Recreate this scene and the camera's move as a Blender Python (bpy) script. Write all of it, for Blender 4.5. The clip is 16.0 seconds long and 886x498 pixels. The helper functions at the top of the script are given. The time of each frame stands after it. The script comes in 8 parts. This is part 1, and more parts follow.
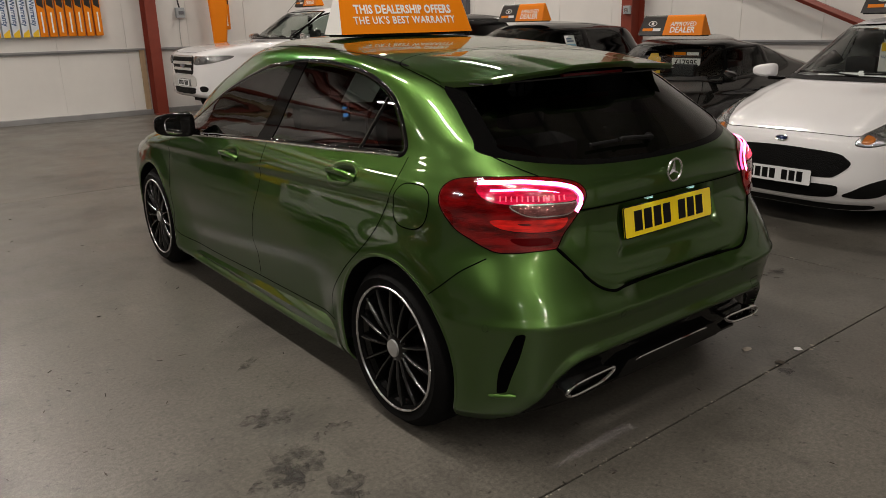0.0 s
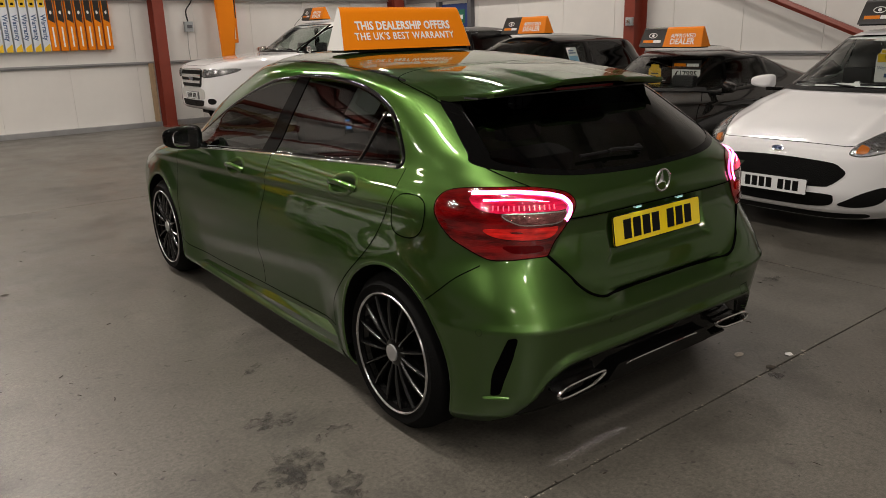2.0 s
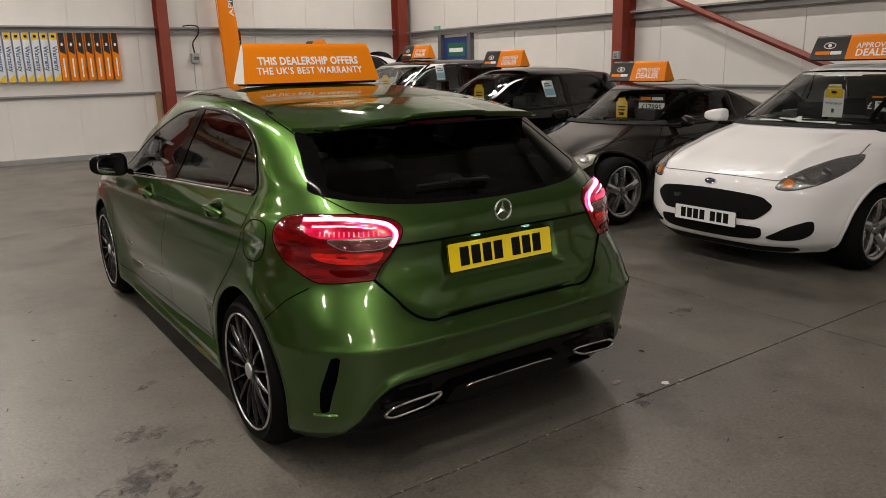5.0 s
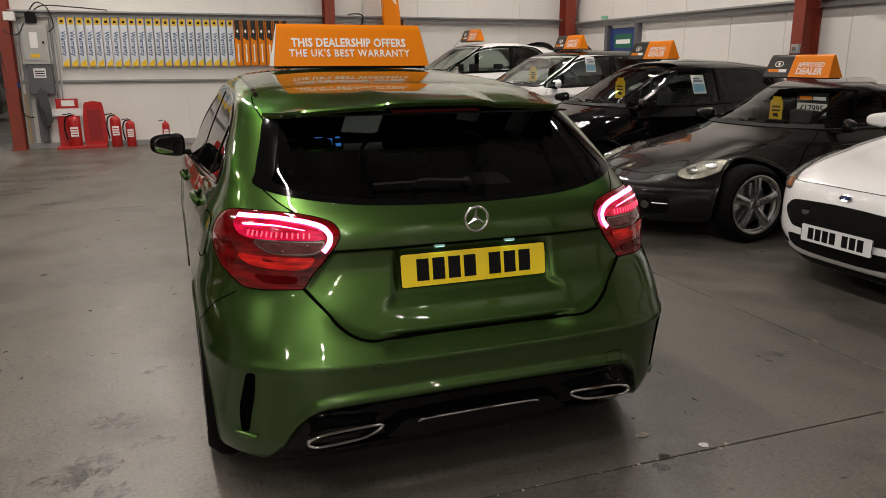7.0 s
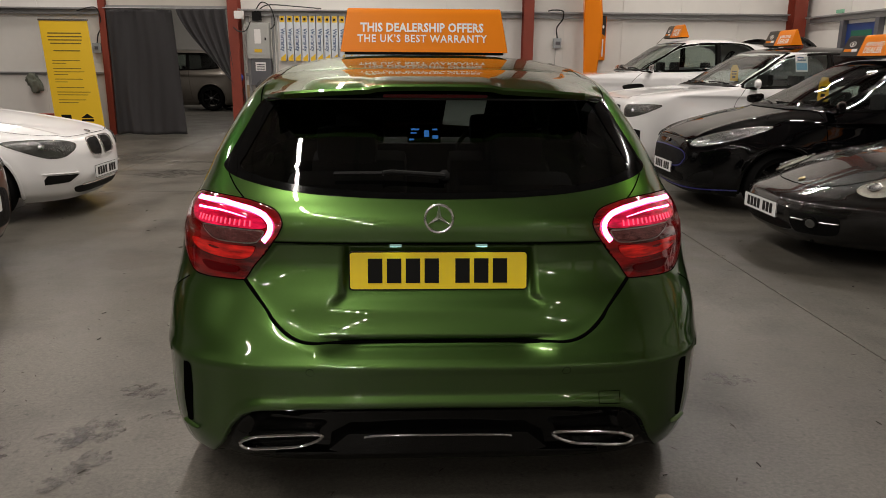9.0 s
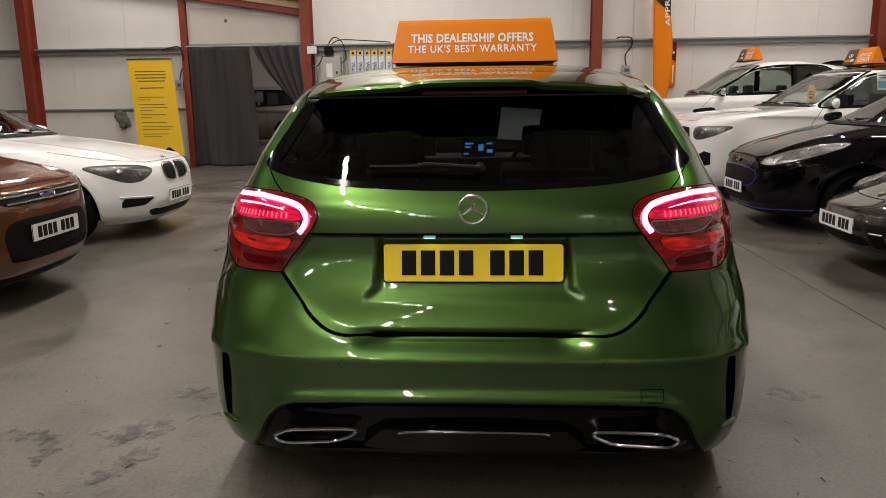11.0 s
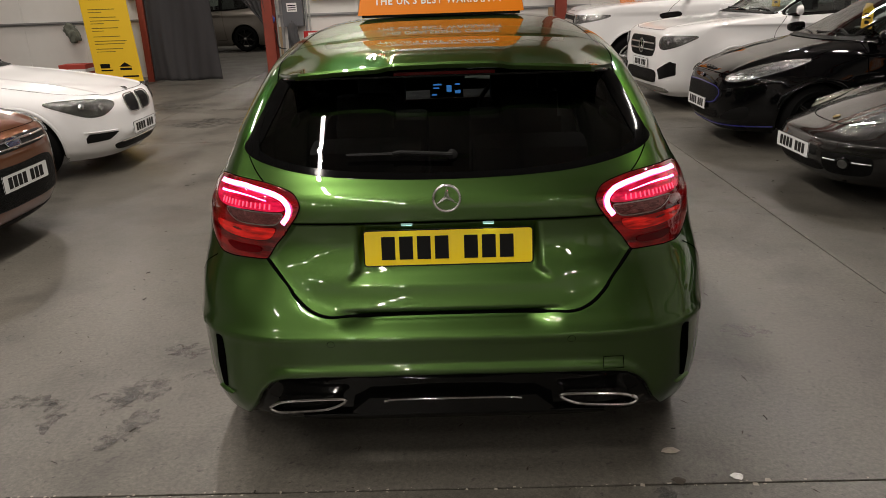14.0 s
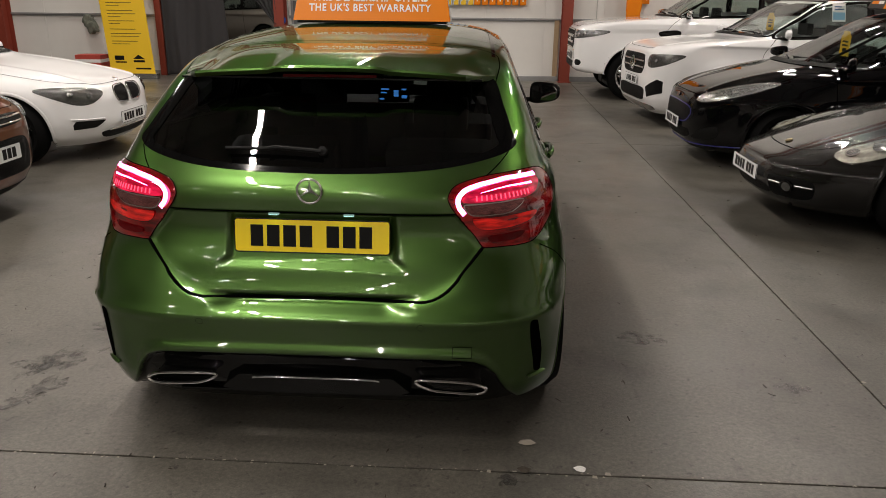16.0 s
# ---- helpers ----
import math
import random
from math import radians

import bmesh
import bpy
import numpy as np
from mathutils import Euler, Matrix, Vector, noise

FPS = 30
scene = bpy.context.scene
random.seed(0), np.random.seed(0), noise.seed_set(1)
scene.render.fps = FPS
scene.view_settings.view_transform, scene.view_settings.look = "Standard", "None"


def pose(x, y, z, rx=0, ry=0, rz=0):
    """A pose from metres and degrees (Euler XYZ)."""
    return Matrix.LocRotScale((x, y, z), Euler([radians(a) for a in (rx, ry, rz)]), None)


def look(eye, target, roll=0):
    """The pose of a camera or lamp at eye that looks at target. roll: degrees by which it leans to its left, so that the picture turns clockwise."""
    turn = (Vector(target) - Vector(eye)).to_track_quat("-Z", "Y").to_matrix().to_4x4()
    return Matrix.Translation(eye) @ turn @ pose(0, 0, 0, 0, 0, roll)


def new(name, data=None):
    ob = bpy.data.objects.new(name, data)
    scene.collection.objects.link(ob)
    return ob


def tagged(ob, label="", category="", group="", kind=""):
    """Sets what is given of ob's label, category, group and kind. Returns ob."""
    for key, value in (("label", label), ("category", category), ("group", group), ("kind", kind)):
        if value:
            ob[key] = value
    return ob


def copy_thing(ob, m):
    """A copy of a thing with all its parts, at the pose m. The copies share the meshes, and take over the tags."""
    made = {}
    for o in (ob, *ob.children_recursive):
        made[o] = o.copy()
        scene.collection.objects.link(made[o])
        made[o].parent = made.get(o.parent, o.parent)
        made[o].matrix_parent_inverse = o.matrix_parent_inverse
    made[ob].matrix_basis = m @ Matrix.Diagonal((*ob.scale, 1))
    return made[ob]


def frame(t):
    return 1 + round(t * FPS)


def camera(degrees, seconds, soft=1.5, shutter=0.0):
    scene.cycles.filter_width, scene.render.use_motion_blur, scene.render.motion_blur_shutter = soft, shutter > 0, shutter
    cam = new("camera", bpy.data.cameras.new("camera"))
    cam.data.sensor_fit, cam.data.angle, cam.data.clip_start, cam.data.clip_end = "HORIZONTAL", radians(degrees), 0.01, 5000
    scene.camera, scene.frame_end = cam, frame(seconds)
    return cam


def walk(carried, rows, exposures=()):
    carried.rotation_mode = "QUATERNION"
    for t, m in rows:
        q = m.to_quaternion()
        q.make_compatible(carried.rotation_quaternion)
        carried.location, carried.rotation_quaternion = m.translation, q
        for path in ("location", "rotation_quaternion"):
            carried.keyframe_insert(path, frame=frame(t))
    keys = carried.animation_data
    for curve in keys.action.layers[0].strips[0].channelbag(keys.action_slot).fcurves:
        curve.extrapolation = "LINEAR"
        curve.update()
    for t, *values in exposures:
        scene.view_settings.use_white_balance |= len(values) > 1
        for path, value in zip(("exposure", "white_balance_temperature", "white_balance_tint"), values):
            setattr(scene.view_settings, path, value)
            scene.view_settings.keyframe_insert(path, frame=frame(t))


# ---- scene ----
cam = camera(62.0, 16.0, 0.8)
PATH = [
    (0, (-2.266, -1.5, 1.476), (-1.097, 0.014, 0.892), -1.3),
    (0.5, (-2.252, -1.569, 1.482), (-1.096, -0.046, 0.895), -1.3),
    (1, (-2.271, -1.595, 1.486), (-1.117, -0.07, 0.899), -1.2),
    (1.5, (-2.283, -1.596, 1.49), (-1.131, -0.07, 0.905), -1.4),
    (2, (-2.294, -1.604, 1.496), (-1.136, -0.072, 0.939), -1.6),
    (2.5, (-2.304, -1.625, 1.501), (-1.138, -0.089, 0.969), -1.9),
    (3, (-2.311, -1.669, 1.505), (-1.143, -0.133, 0.981), -1.8),
    (3.5, (-2.254, -1.746, 1.512), (-1.082, -0.207, 1.005), -2.0),
    (4, (-2.124, -1.911, 1.508), (-0.954, -0.367, 1.011), -2.1),
    (4.2, (-2.079, -1.969, 1.507), (-0.914, -0.42, 1.013), -2.2),
    (6.3, (-1.236, -2.223, 1.469), (-0.376, -0.482, 0.986), 0.4),
    (6.5, (-1.163, -2.218, 1.462), (-0.356, -0.454, 0.974), 0.2),
    (7, (-0.911, -2.127, 1.451), (-0.249, -0.304, 0.961), -0.2),
    (7.5, (-0.678, -2.106, 1.446), (-0.134, -0.246, 0.952), -1.0),
    (8, (-0.423, -2.162, 1.443), (-0.05, -0.259, 0.955), -0.2),
    (8.5, (-0.241, -2.107, 1.416), (-0.019, -0.181, 0.926), -0.1),
    (9, (-0.071, -2.009, 1.387), (0.007, -0.071, 0.898), 0.4),
    (9.2, (-0.024, -1.999, 1.358), (-0.01, -0.061, 0.862), 0.2),
    (11.3, (0.044, -2.01, 1.259), (-0.077, -0.05, 0.88), -0.7),
    (11.5, (0.048, -2.008, 1.267), (-0.072, -0.047, 0.894), -0.6),
    (12, (0.056, -2.005, 1.315), (-0.062, -0.044, 0.942), -0.6),
    (12.5, (0.033, -1.983, 1.415), (-0.078, -0.031, 0.997), -0.7),
    (13, (0.011, -2.001, 1.504), (-0.093, -0.064, 1.019), -1.2),
    (13.5, (0.007, -2.03, 1.546), (-0.066, -0.13, 0.926), -1.6),
    (14, (0.028, -2.078, 1.55), (-0.011, -0.193, 0.883), -2.0),
    (14.5, (0.139, -2.215, 1.553), (0.114, -0.338, 0.861), -1.6),
    (15, (0.243, -2.338, 1.56), (0.219, -0.465, 0.862), -0.7),
    (15.5, (0.366, -2.306, 1.548), (0.324, -0.427, 0.866), -0.0),
    (16, (0.557, -2.237, 1.557), (0.458, -0.348, 0.909), 0.6),
]
walk(cam, [(t, look(eye, target, roll)) for t, eye, target, roll in PATH],
     ((0.0, -0.03), (1.0, -0.08), (2.0, 0.06), (4.0, 0.14), (6.5, 0.05), (8.0, 0.16), (9.0, 0.01), (11.5, 0.19), (12.0, 0.19), (12.5, 0.08), (14.0, 0.18), (16.0, 0.20)))

# ---- light ----
world = bpy.data.worlds.new("world")
scene.world = world
world.use_nodes = True
world.node_tree.nodes["Background"].inputs[0].default_value = (0.55, 0.6, 0.65, 1)
world.node_tree.nodes["Background"].inputs[1].default_value = 0.12
LAMP_W = 82.0


# ---- materials ----
def material(name, colour, rough=0.5, metal=0.0, **more):
    """A Principled material with a little mottling and fine relief.
    more: spread, scale, bump, bscale, coat, emit, glow, alpha, spec."""
    m = bpy.data.materials.new(name)
    m.use_nodes = True
    nodes, links = m.node_tree.nodes, m.node_tree.links
    b = nodes["Principled BSDF"]
    b.inputs["Base Color"].default_value = (*colour, 1)
    b.inputs["Roughness"].default_value = rough
    b.inputs["Metallic"].default_value = metal
    if "coat" in more:
        b.inputs["Coat Weight"].default_value = more["coat"]
        b.inputs["Coat Roughness"].default_value = 0.02
    if "spec" in more:
        b.inputs["Specular IOR Level"].default_value = more["spec"]
    if "emit" in more:
        b.inputs["Emission Color"].default_value = (*more["emit"], 1)
        b.inputs["Emission Strength"].default_value = more.get("glow", 1.0)
    if more.get("spread"):
        tc = nodes.new("ShaderNodeTexCoord")
        n1 = nodes.new("ShaderNodeTexNoise")
        n1.inputs["Scale"].default_value = more.get("scale", 6.0)
        n1.inputs["Detail"].default_value = 8
        n1.inputs["Roughness"].default_value = 0.65
        links.new(tc.outputs["Object"], n1.inputs["Vector"])
        mix = nodes.new("ShaderNodeMix")
        mix.data_type = "RGBA"
        s = more["spread"]
        mix.inputs[6].default_value = (*[max(0, c * (1 - s)) for c in colour], 1)
        mix.inputs[7].default_value = (*[min(1, c * (1 + s)) for c in colour], 1)
        links.new(n1.outputs[0], mix.inputs[0])
        links.new(mix.outputs[2], b.inputs["Base Color"])
        rr = nodes.new("ShaderNodeMapRange")
        rr.inputs[3].default_value, rr.inputs[4].default_value = max(0.02, rough - 0.12), min(1, rough + 0.12)
        links.new(n1.outputs[0], rr.inputs[0])
        links.new(rr.outputs[0], b.inputs["Roughness"])
    if more.get("bump"):
        tc = nodes.new("ShaderNodeTexCoord")
        n2 = nodes.new("ShaderNodeTexNoise")
        n2.inputs["Scale"].default_value = more.get("bscale", 80.0)
        n2.inputs["Detail"].default_value = 5
        links.new(tc.outputs["Object"], n2.inputs["Vector"])
        bp = nodes.new("ShaderNodeBump")
        bp.inputs["Strength"].default_value = more["bump"]
        bp.inputs["Distance"].default_value = 0.01
        links.new(n2.outputs[0], bp.inputs["Height"])
        links.new(bp.outputs[0], b.inputs["Normal"])
    return m


def paint(name, colour, metal=0.0, rough=0.35):
    """Car paint: a flaked base under clear lacquer."""
    m = material(name, colour, rough, metal, coat=1.0)
    if metal:
        m.node_tree.nodes["Principled BSDF"].inputs["Specular Tint"].default_value = (*[min(1, 0.16 + 0.9 * c) for c in colour], 1)
    nodes, links = m.node_tree.nodes, m.node_tree.links
    b = nodes["Principled BSDF"]
    tc = nodes.new("ShaderNodeTexCoord")
    v = nodes.new("ShaderNodeTexNoise")
    v.inputs["Scale"].default_value = 900.0
    v.inputs["Detail"].default_value = 1
    links.new(tc.outputs["Object"], v.inputs["Vector"])
    mix = nodes.new("ShaderNodeMix")
    mix.data_type = "RGBA"
    k = 0.28 if metal else 0.03
    mix.inputs[6].default_value = (*[c * (1 - k) for c in colour], 1)
    mix.inputs[7].default_value = (*[min(1, c * (1 + k)) for c in colour], 1)
    links.new(v.outputs[0], mix.inputs[0])
    links.new(mix.outputs[2], b.inputs["Base Color"])
    # faint lacquer ripple
    n = nodes.new("ShaderNodeTexNoise")
    n.inputs["Scale"].default_value = 7.0
    links.new(tc.outputs["Object"], n.inputs["Vector"])
    bp = nodes.new("ShaderNodeBump")
    bp.inputs["Strength"].default_value = 0.012
    bp.inputs["Distance"].default_value = 0.01
    links.new(n.outputs[0], bp.inputs["Height"])
    links.new(bp.outputs[0], b.inputs["Coat Normal"])
    b.inputs["Coat IOR"].default_value = 1.55
    return m


def tinted_glass(name, tint, clear):
    """Glass that lets a share of the light straight through and mirrors the rest by Fresnel."""
    m = bpy.data.materials.new(name)
    m.use_nodes = True
    nodes, links = m.node_tree.nodes, m.node_tree.links
    nodes.remove(nodes["Principled BSDF"])
    out = nodes["Material Output"]
    tr = nodes.new("ShaderNodeBsdfTransparent")
    tr.inputs[0].default_value = (*[c * clear for c in tint], 1)
    gl = nodes.new("ShaderNodeBsdfGlossy")
    gl.inputs["Roughness"].default_value = 0.015
    fr = nodes.new("ShaderNodeFresnel")
    fr.inputs[0].default_value = 1.5
    mix = nodes.new("ShaderNodeMixShader")
    links.new(fr.outputs[0], mix.inputs[0])
    links.new(tr.outputs[0], mix.inputs[1])
    links.new(gl.outputs[0], mix.inputs[2])
    links.new(mix.outputs[0], out.inputs[0])
    return m


GREEN = paint("green_lacquer", (0.067, 0.135, 0.033), 0.90, 0.34)
WHITE_P = paint("white_lacquer", (0.85, 0.845, 0.85), 0.0, 0.4)
BLACK_P = paint("black_lacquer", (0.002, 0.002, 0.0024), 0.0, 0.3)
BLACK_P.node_tree.nodes["Principled BSDF"].inputs["Specular IOR Level"].default_value = 0.0
GREY_P = paint("grey_lacquer", (0.015, 0.014, 0.013), 0.45, 0.24)
GREEN.node_tree.nodes["Principled BSDF"].inputs["Coat IOR"].default_value = 1.56
for m_ in (BLACK_P, GREY_P):
    m_.node_tree.nodes["Principled BSDF"].inputs["Coat IOR"].default_value = 1.38
BROWN_P = paint("bronze_lacquer", (0.15, 0.058, 0.022), 0.55, 0.32)
SILVER_P = paint("beige_lacquer", (0.20, 0.18, 0.155), 0.5, 0.35)
GLOSS_BLACK = material("gloss_black_plastic", (0.003, 0.003, 0.003), 0.06, spec=0.26)
MATT_BLACK = material("matt_black_plastic", (0.006, 0.006, 0.006), 0.6, spec=0.18, bump=0.15, bscale=300)
SEAM = material("gap_or_shadow_line", (0.002, 0.002, 0.002), 0.9, spec=0.0)
RUBBER = material("tyre_rubber", (0.004, 0.004, 0.004), 0.75, spec=0.08, bump=0.2, bscale=120)
CHROME = material("chrome", (0.75, 0.75, 0.75), 0.06, 1.0)
BADGE_CHROME = material("badge_chrome", (0.88, 0.88, 0.88), 0.24, 1.0)
ALLOY = material("alloy", (0.55, 0.55, 0.55), 0.25, 1.0)
RIM_BLACK = material("gloss_black_alloy", (0.005, 0.005, 0.005), 0.22, 0.1, coat=0.35, spec=0.3)
DARK_GLASS = tinted_glass("privacy_glass", (0.7, 0.75, 0.75), 0.22)
MID_GLASS = tinted_glass("side_glass", (0.8, 0.9, 0.85), 0.40)
PALE_GLASS = tinted_glass("pale_side_glass", (0.85, 0.95, 0.9), 0.68)
CLEAR_GLASS = tinted_glass("windscreen_glass", (0.88, 0.95, 0.9), 0.75)
FRIT = material("black_glass_edge", (0.003, 0.003, 0.003), 0.08, spec=0.05)
CABIN = material("cabin_trim", (0.02, 0.02, 0.021), 0.75, bump=0.2, bscale=200)
YELLOW_PLATE = material("yellow_plate", (0.95, 0.72, 0.006), 0.25, coat=1.0)
WHITE_PLATE = material("white_plate", (0.75, 0.76, 0.76), 0.35)
INK = material("black_print", (0.006, 0.006, 0.006), 0.4, spec=0.15)
THIN_PAPER = material("thin_paper", (0.8, 0.8, 0.78), 0.8)
tp = THIN_PAPER.node_tree
tp_through, tp_mix = tp.nodes.new("ShaderNodeBsdfTranslucent"), tp.nodes.new("ShaderNodeMixShader")
tp_through.inputs[0].default_value = (0.8, 0.85, 0.8, 1)
tp_mix.inputs[0].default_value = 0.6
tp.links.new(tp.nodes["Principled BSDF"].outputs[0], tp_mix.inputs[1])
tp.links.new(tp_through.outputs[0], tp_mix.inputs[2])
tp.links.new(tp_mix.outputs[0], tp.nodes["Material Output"].inputs[0])


# ---- mesh helpers ----
from mathutils.bvhtree import BVHTree
from mathutils.interpolate import poly_3d_calc


def thing(name, label, category, m=None, group=""):
    ob = new(name)
    ob.empty_display_size = 0.2
    if m is not None:
        ob.matrix_world = m
    return tagged(ob, label, category, group)


def mesh_part(name, verts, faces, mat, parent, label="", smooth=True, normals=None):
    me = bpy.data.meshes.new(name)
    me.from_pydata([tuple(v) for v in verts], [], faces)
    me.materials.append(mat)
    if smooth:
        me.polygons.foreach_set("use_smooth", [True] * len(me.polygons))
    me.update()
    if normals is not None:
        me.normals_split_custom_set_from_vertices([tuple(n) for n in normals])
    ob = new(name, me)
    ob.parent = parent
    return tagged(ob, label) if label else ob


def part(name, bm, mat, parent, label="", smooth=False):
    """Links a bmesh as one mesh under a thing or a part."""
    me = bpy.data.meshes.new(name)
    bm.to_mesh(me)
    bm.free()
    me.materials.append(mat)
    if smooth:
        me.polygons.foreach_set("use_smooth", [True] * len(me.polygons))
        me.set_sharp_from_angle(angle=radians(35))
    ob = new(name, me)
    ob.parent = parent
    return tagged(ob, label) if label else ob


def add_box(bm, x0, y0, z0, x1, y1, z1, bevel=0.0, m=None):
    made = bmesh.ops.create_cube(bm, size=1.0)["verts"]
    bmesh.ops.scale(bm, vec=(abs(x1 - x0), abs(y1 - y0), abs(z1 - z0)), verts=made)
    bmesh.ops.translate(bm, vec=((x0 + x1) / 2, (y0 + y1) / 2, (z0 + z1) / 2), verts=made)
    if bevel:
        edges = list({e for v in made for e in v.link_edges})
        made = bmesh.ops.bevel(bm, geom=edges, offset=bevel, segments=2, affect="EDGES", profile=0.7)["verts"]
    if m is not None:
        bmesh.ops.transform(bm, matrix=m, verts=list(set(made)))
    return bm


def box(x0, y0, z0, x1, y1, z1, bevel=0.0, m=None):
    return add_box(bmesh.new(), x0, y0, z0, x1, y1, z1, bevel, m)


def add_lathe(bm, profile, n=24, m=None):
    """A ring swept about the z axis from (radius, height) pairs."""
    rings = []
    for r, z in profile:
        rings.append([bm.verts.new((r * math.cos(2 * math.pi * k / n), r * math.sin(2 * math.pi * k / n), z)) for k in range(n)])
    for a, b in zip(rings, rings[1:]):
        for k in range(n):
            bm.faces.new((a[k], a[(k + 1) % n], b[(k + 1) % n], b[k]))
    for ring, flip in ((rings[0], True), (rings[-1], False)):
        if profile[0 if flip else -1][0] > 1e-4:
            bm.faces.new(ring[::-1] if flip else ring)
    if m is not None:
        bmesh.ops.transform(bm, matrix=m, verts=[v for ring in rings for v in ring])
    return bm


def lathe(profile, n=24, m=None):
    return add_lathe(bmesh.new(), profile, n, m)


def smooth_line(points, n, closed=False):
    """A Catmull-Rom line through the points, n steps a span."""
    p = np.array(points, float)
    count, out = len(p), []
    spans = count if closed else count - 1
    for i in range(spans):
        if closed:
            a, b, c, d = p[i - 1], p[i], p[(i + 1) % count], p[(i + 2) % count]
        else:
            a, b, c, d = p[max(i - 1, 0)], p[i], p[i + 1], p[min(i + 2, count - 1)]
        for k in range(n):
            t = k / n
            out.append(0.5 * (2 * b + (c - a) * t + (2 * a - 5 * b + 4 * c - d) * t * t + (3 * b - a - 3 * c + d) * t ** 3))
    if not closed:
        out.append(p[-1])
    return np.array(out)


def add_tube(bm, line, r, n=8, closed=False):
    """A round bar along a line of places."""
    pts = [Vector(q) for q in line]
    rings = []
    for i, q in enumerate(pts):
        a = pts[i - 1] if i or closed else q
        b = pts[(i + 1) % len(pts)] if i < len(pts) - 1 or closed else q
        d = (b - a).normalized()
        side = d.cross(Vector((0, 0, 1)))
        if side.length < 0.05:
            side = d.cross(Vector((0, 1, 0)))
        side.normalize()
        up = side.cross(d)
        rings.append([bm.verts.new(q + r * (math.cos(2 * math.pi * k / n) * side + math.sin(2 * math.pi * k / n) * up)) for k in range(n)])
    pairs = list(zip(rings, rings[1:])) + ([(rings[-1], rings[0])] if closed else [])
    for a, b in pairs:
        for k in range(n):
            bm.faces.new((a[k], a[(k + 1) % n], b[(k + 1) % n], b[k]))
    if not closed:
        bm.faces.new(rings[0][::-1])
        bm.faces.new(rings[-1])
    return bm


def tube(line, r, n=8, closed=False):
    return add_tube(bmesh.new(), line, r, n, closed)


def prism(outline, y0, y1, m=None):
    """An outline of (x, z) pairs pushed from y0 to y1."""
    bm = bmesh.new()
    a = [bm.verts.new((x, y0, z)) for x, z in outline]
    b = [bm.verts.new((x, y1, z)) for x, z in outline]
    n = len(outline)
    bm.faces.new(a)
    bm.faces.new(b[::-1])
    for k in range(n):
        bm.faces.new((a[(k + 1) % n], a[k], b[k], b[(k + 1) % n]))
    bmesh.ops.recalc_face_normals(bm, faces=bm.faces)
    if m is not None:
        bmesh.ops.transform(bm, matrix=m, verts=bm.verts)
    return bm


def curve_of(pairs):
    """A smooth, monotone-between-keys curve through (h, value) pairs."""
    x = np.array([a for a, _ in pairs], float)
    y = np.array([b for _, b in pairs], float)
    d = np.diff(y) / np.diff(x)
    m = np.zeros(len(x))
    m[0], m[-1] = d[0], d[-1]
    for i in range(1, len(x) - 1):
        if d[i - 1] * d[i] > 0:
            m[i] = 2 * d[i - 1] * d[i] / (d[i - 1] + d[i])

    def f(t):
        t = np.clip(t, x[0], x[-1])
        i = np.clip(np.searchsorted(x, t) - 1, 0, len(x) - 2)
        h = x[i + 1] - x[i]
        s = (t - x[i]) / h
        return ((2 * s ** 3 - 3 * s ** 2 + 1) * y[i] + (s ** 3 - 2 * s ** 2 + s) * h * m[i]
                + (-2 * s ** 3 + 3 * s ** 2) * y[i + 1] + (s ** 3 - s ** 2) * h * m[i + 1])
    return f


def ramp(a, b, t):
    """0 below a, 1 above b, smooth between."""
    s = np.clip((t - a) / (b - a), 0, 1)
    return s * s * (3 - 2 * s)


def mirrored(points, sx):
    return np.array([(p[0] * sx, p[1], p[2]) for p in points])


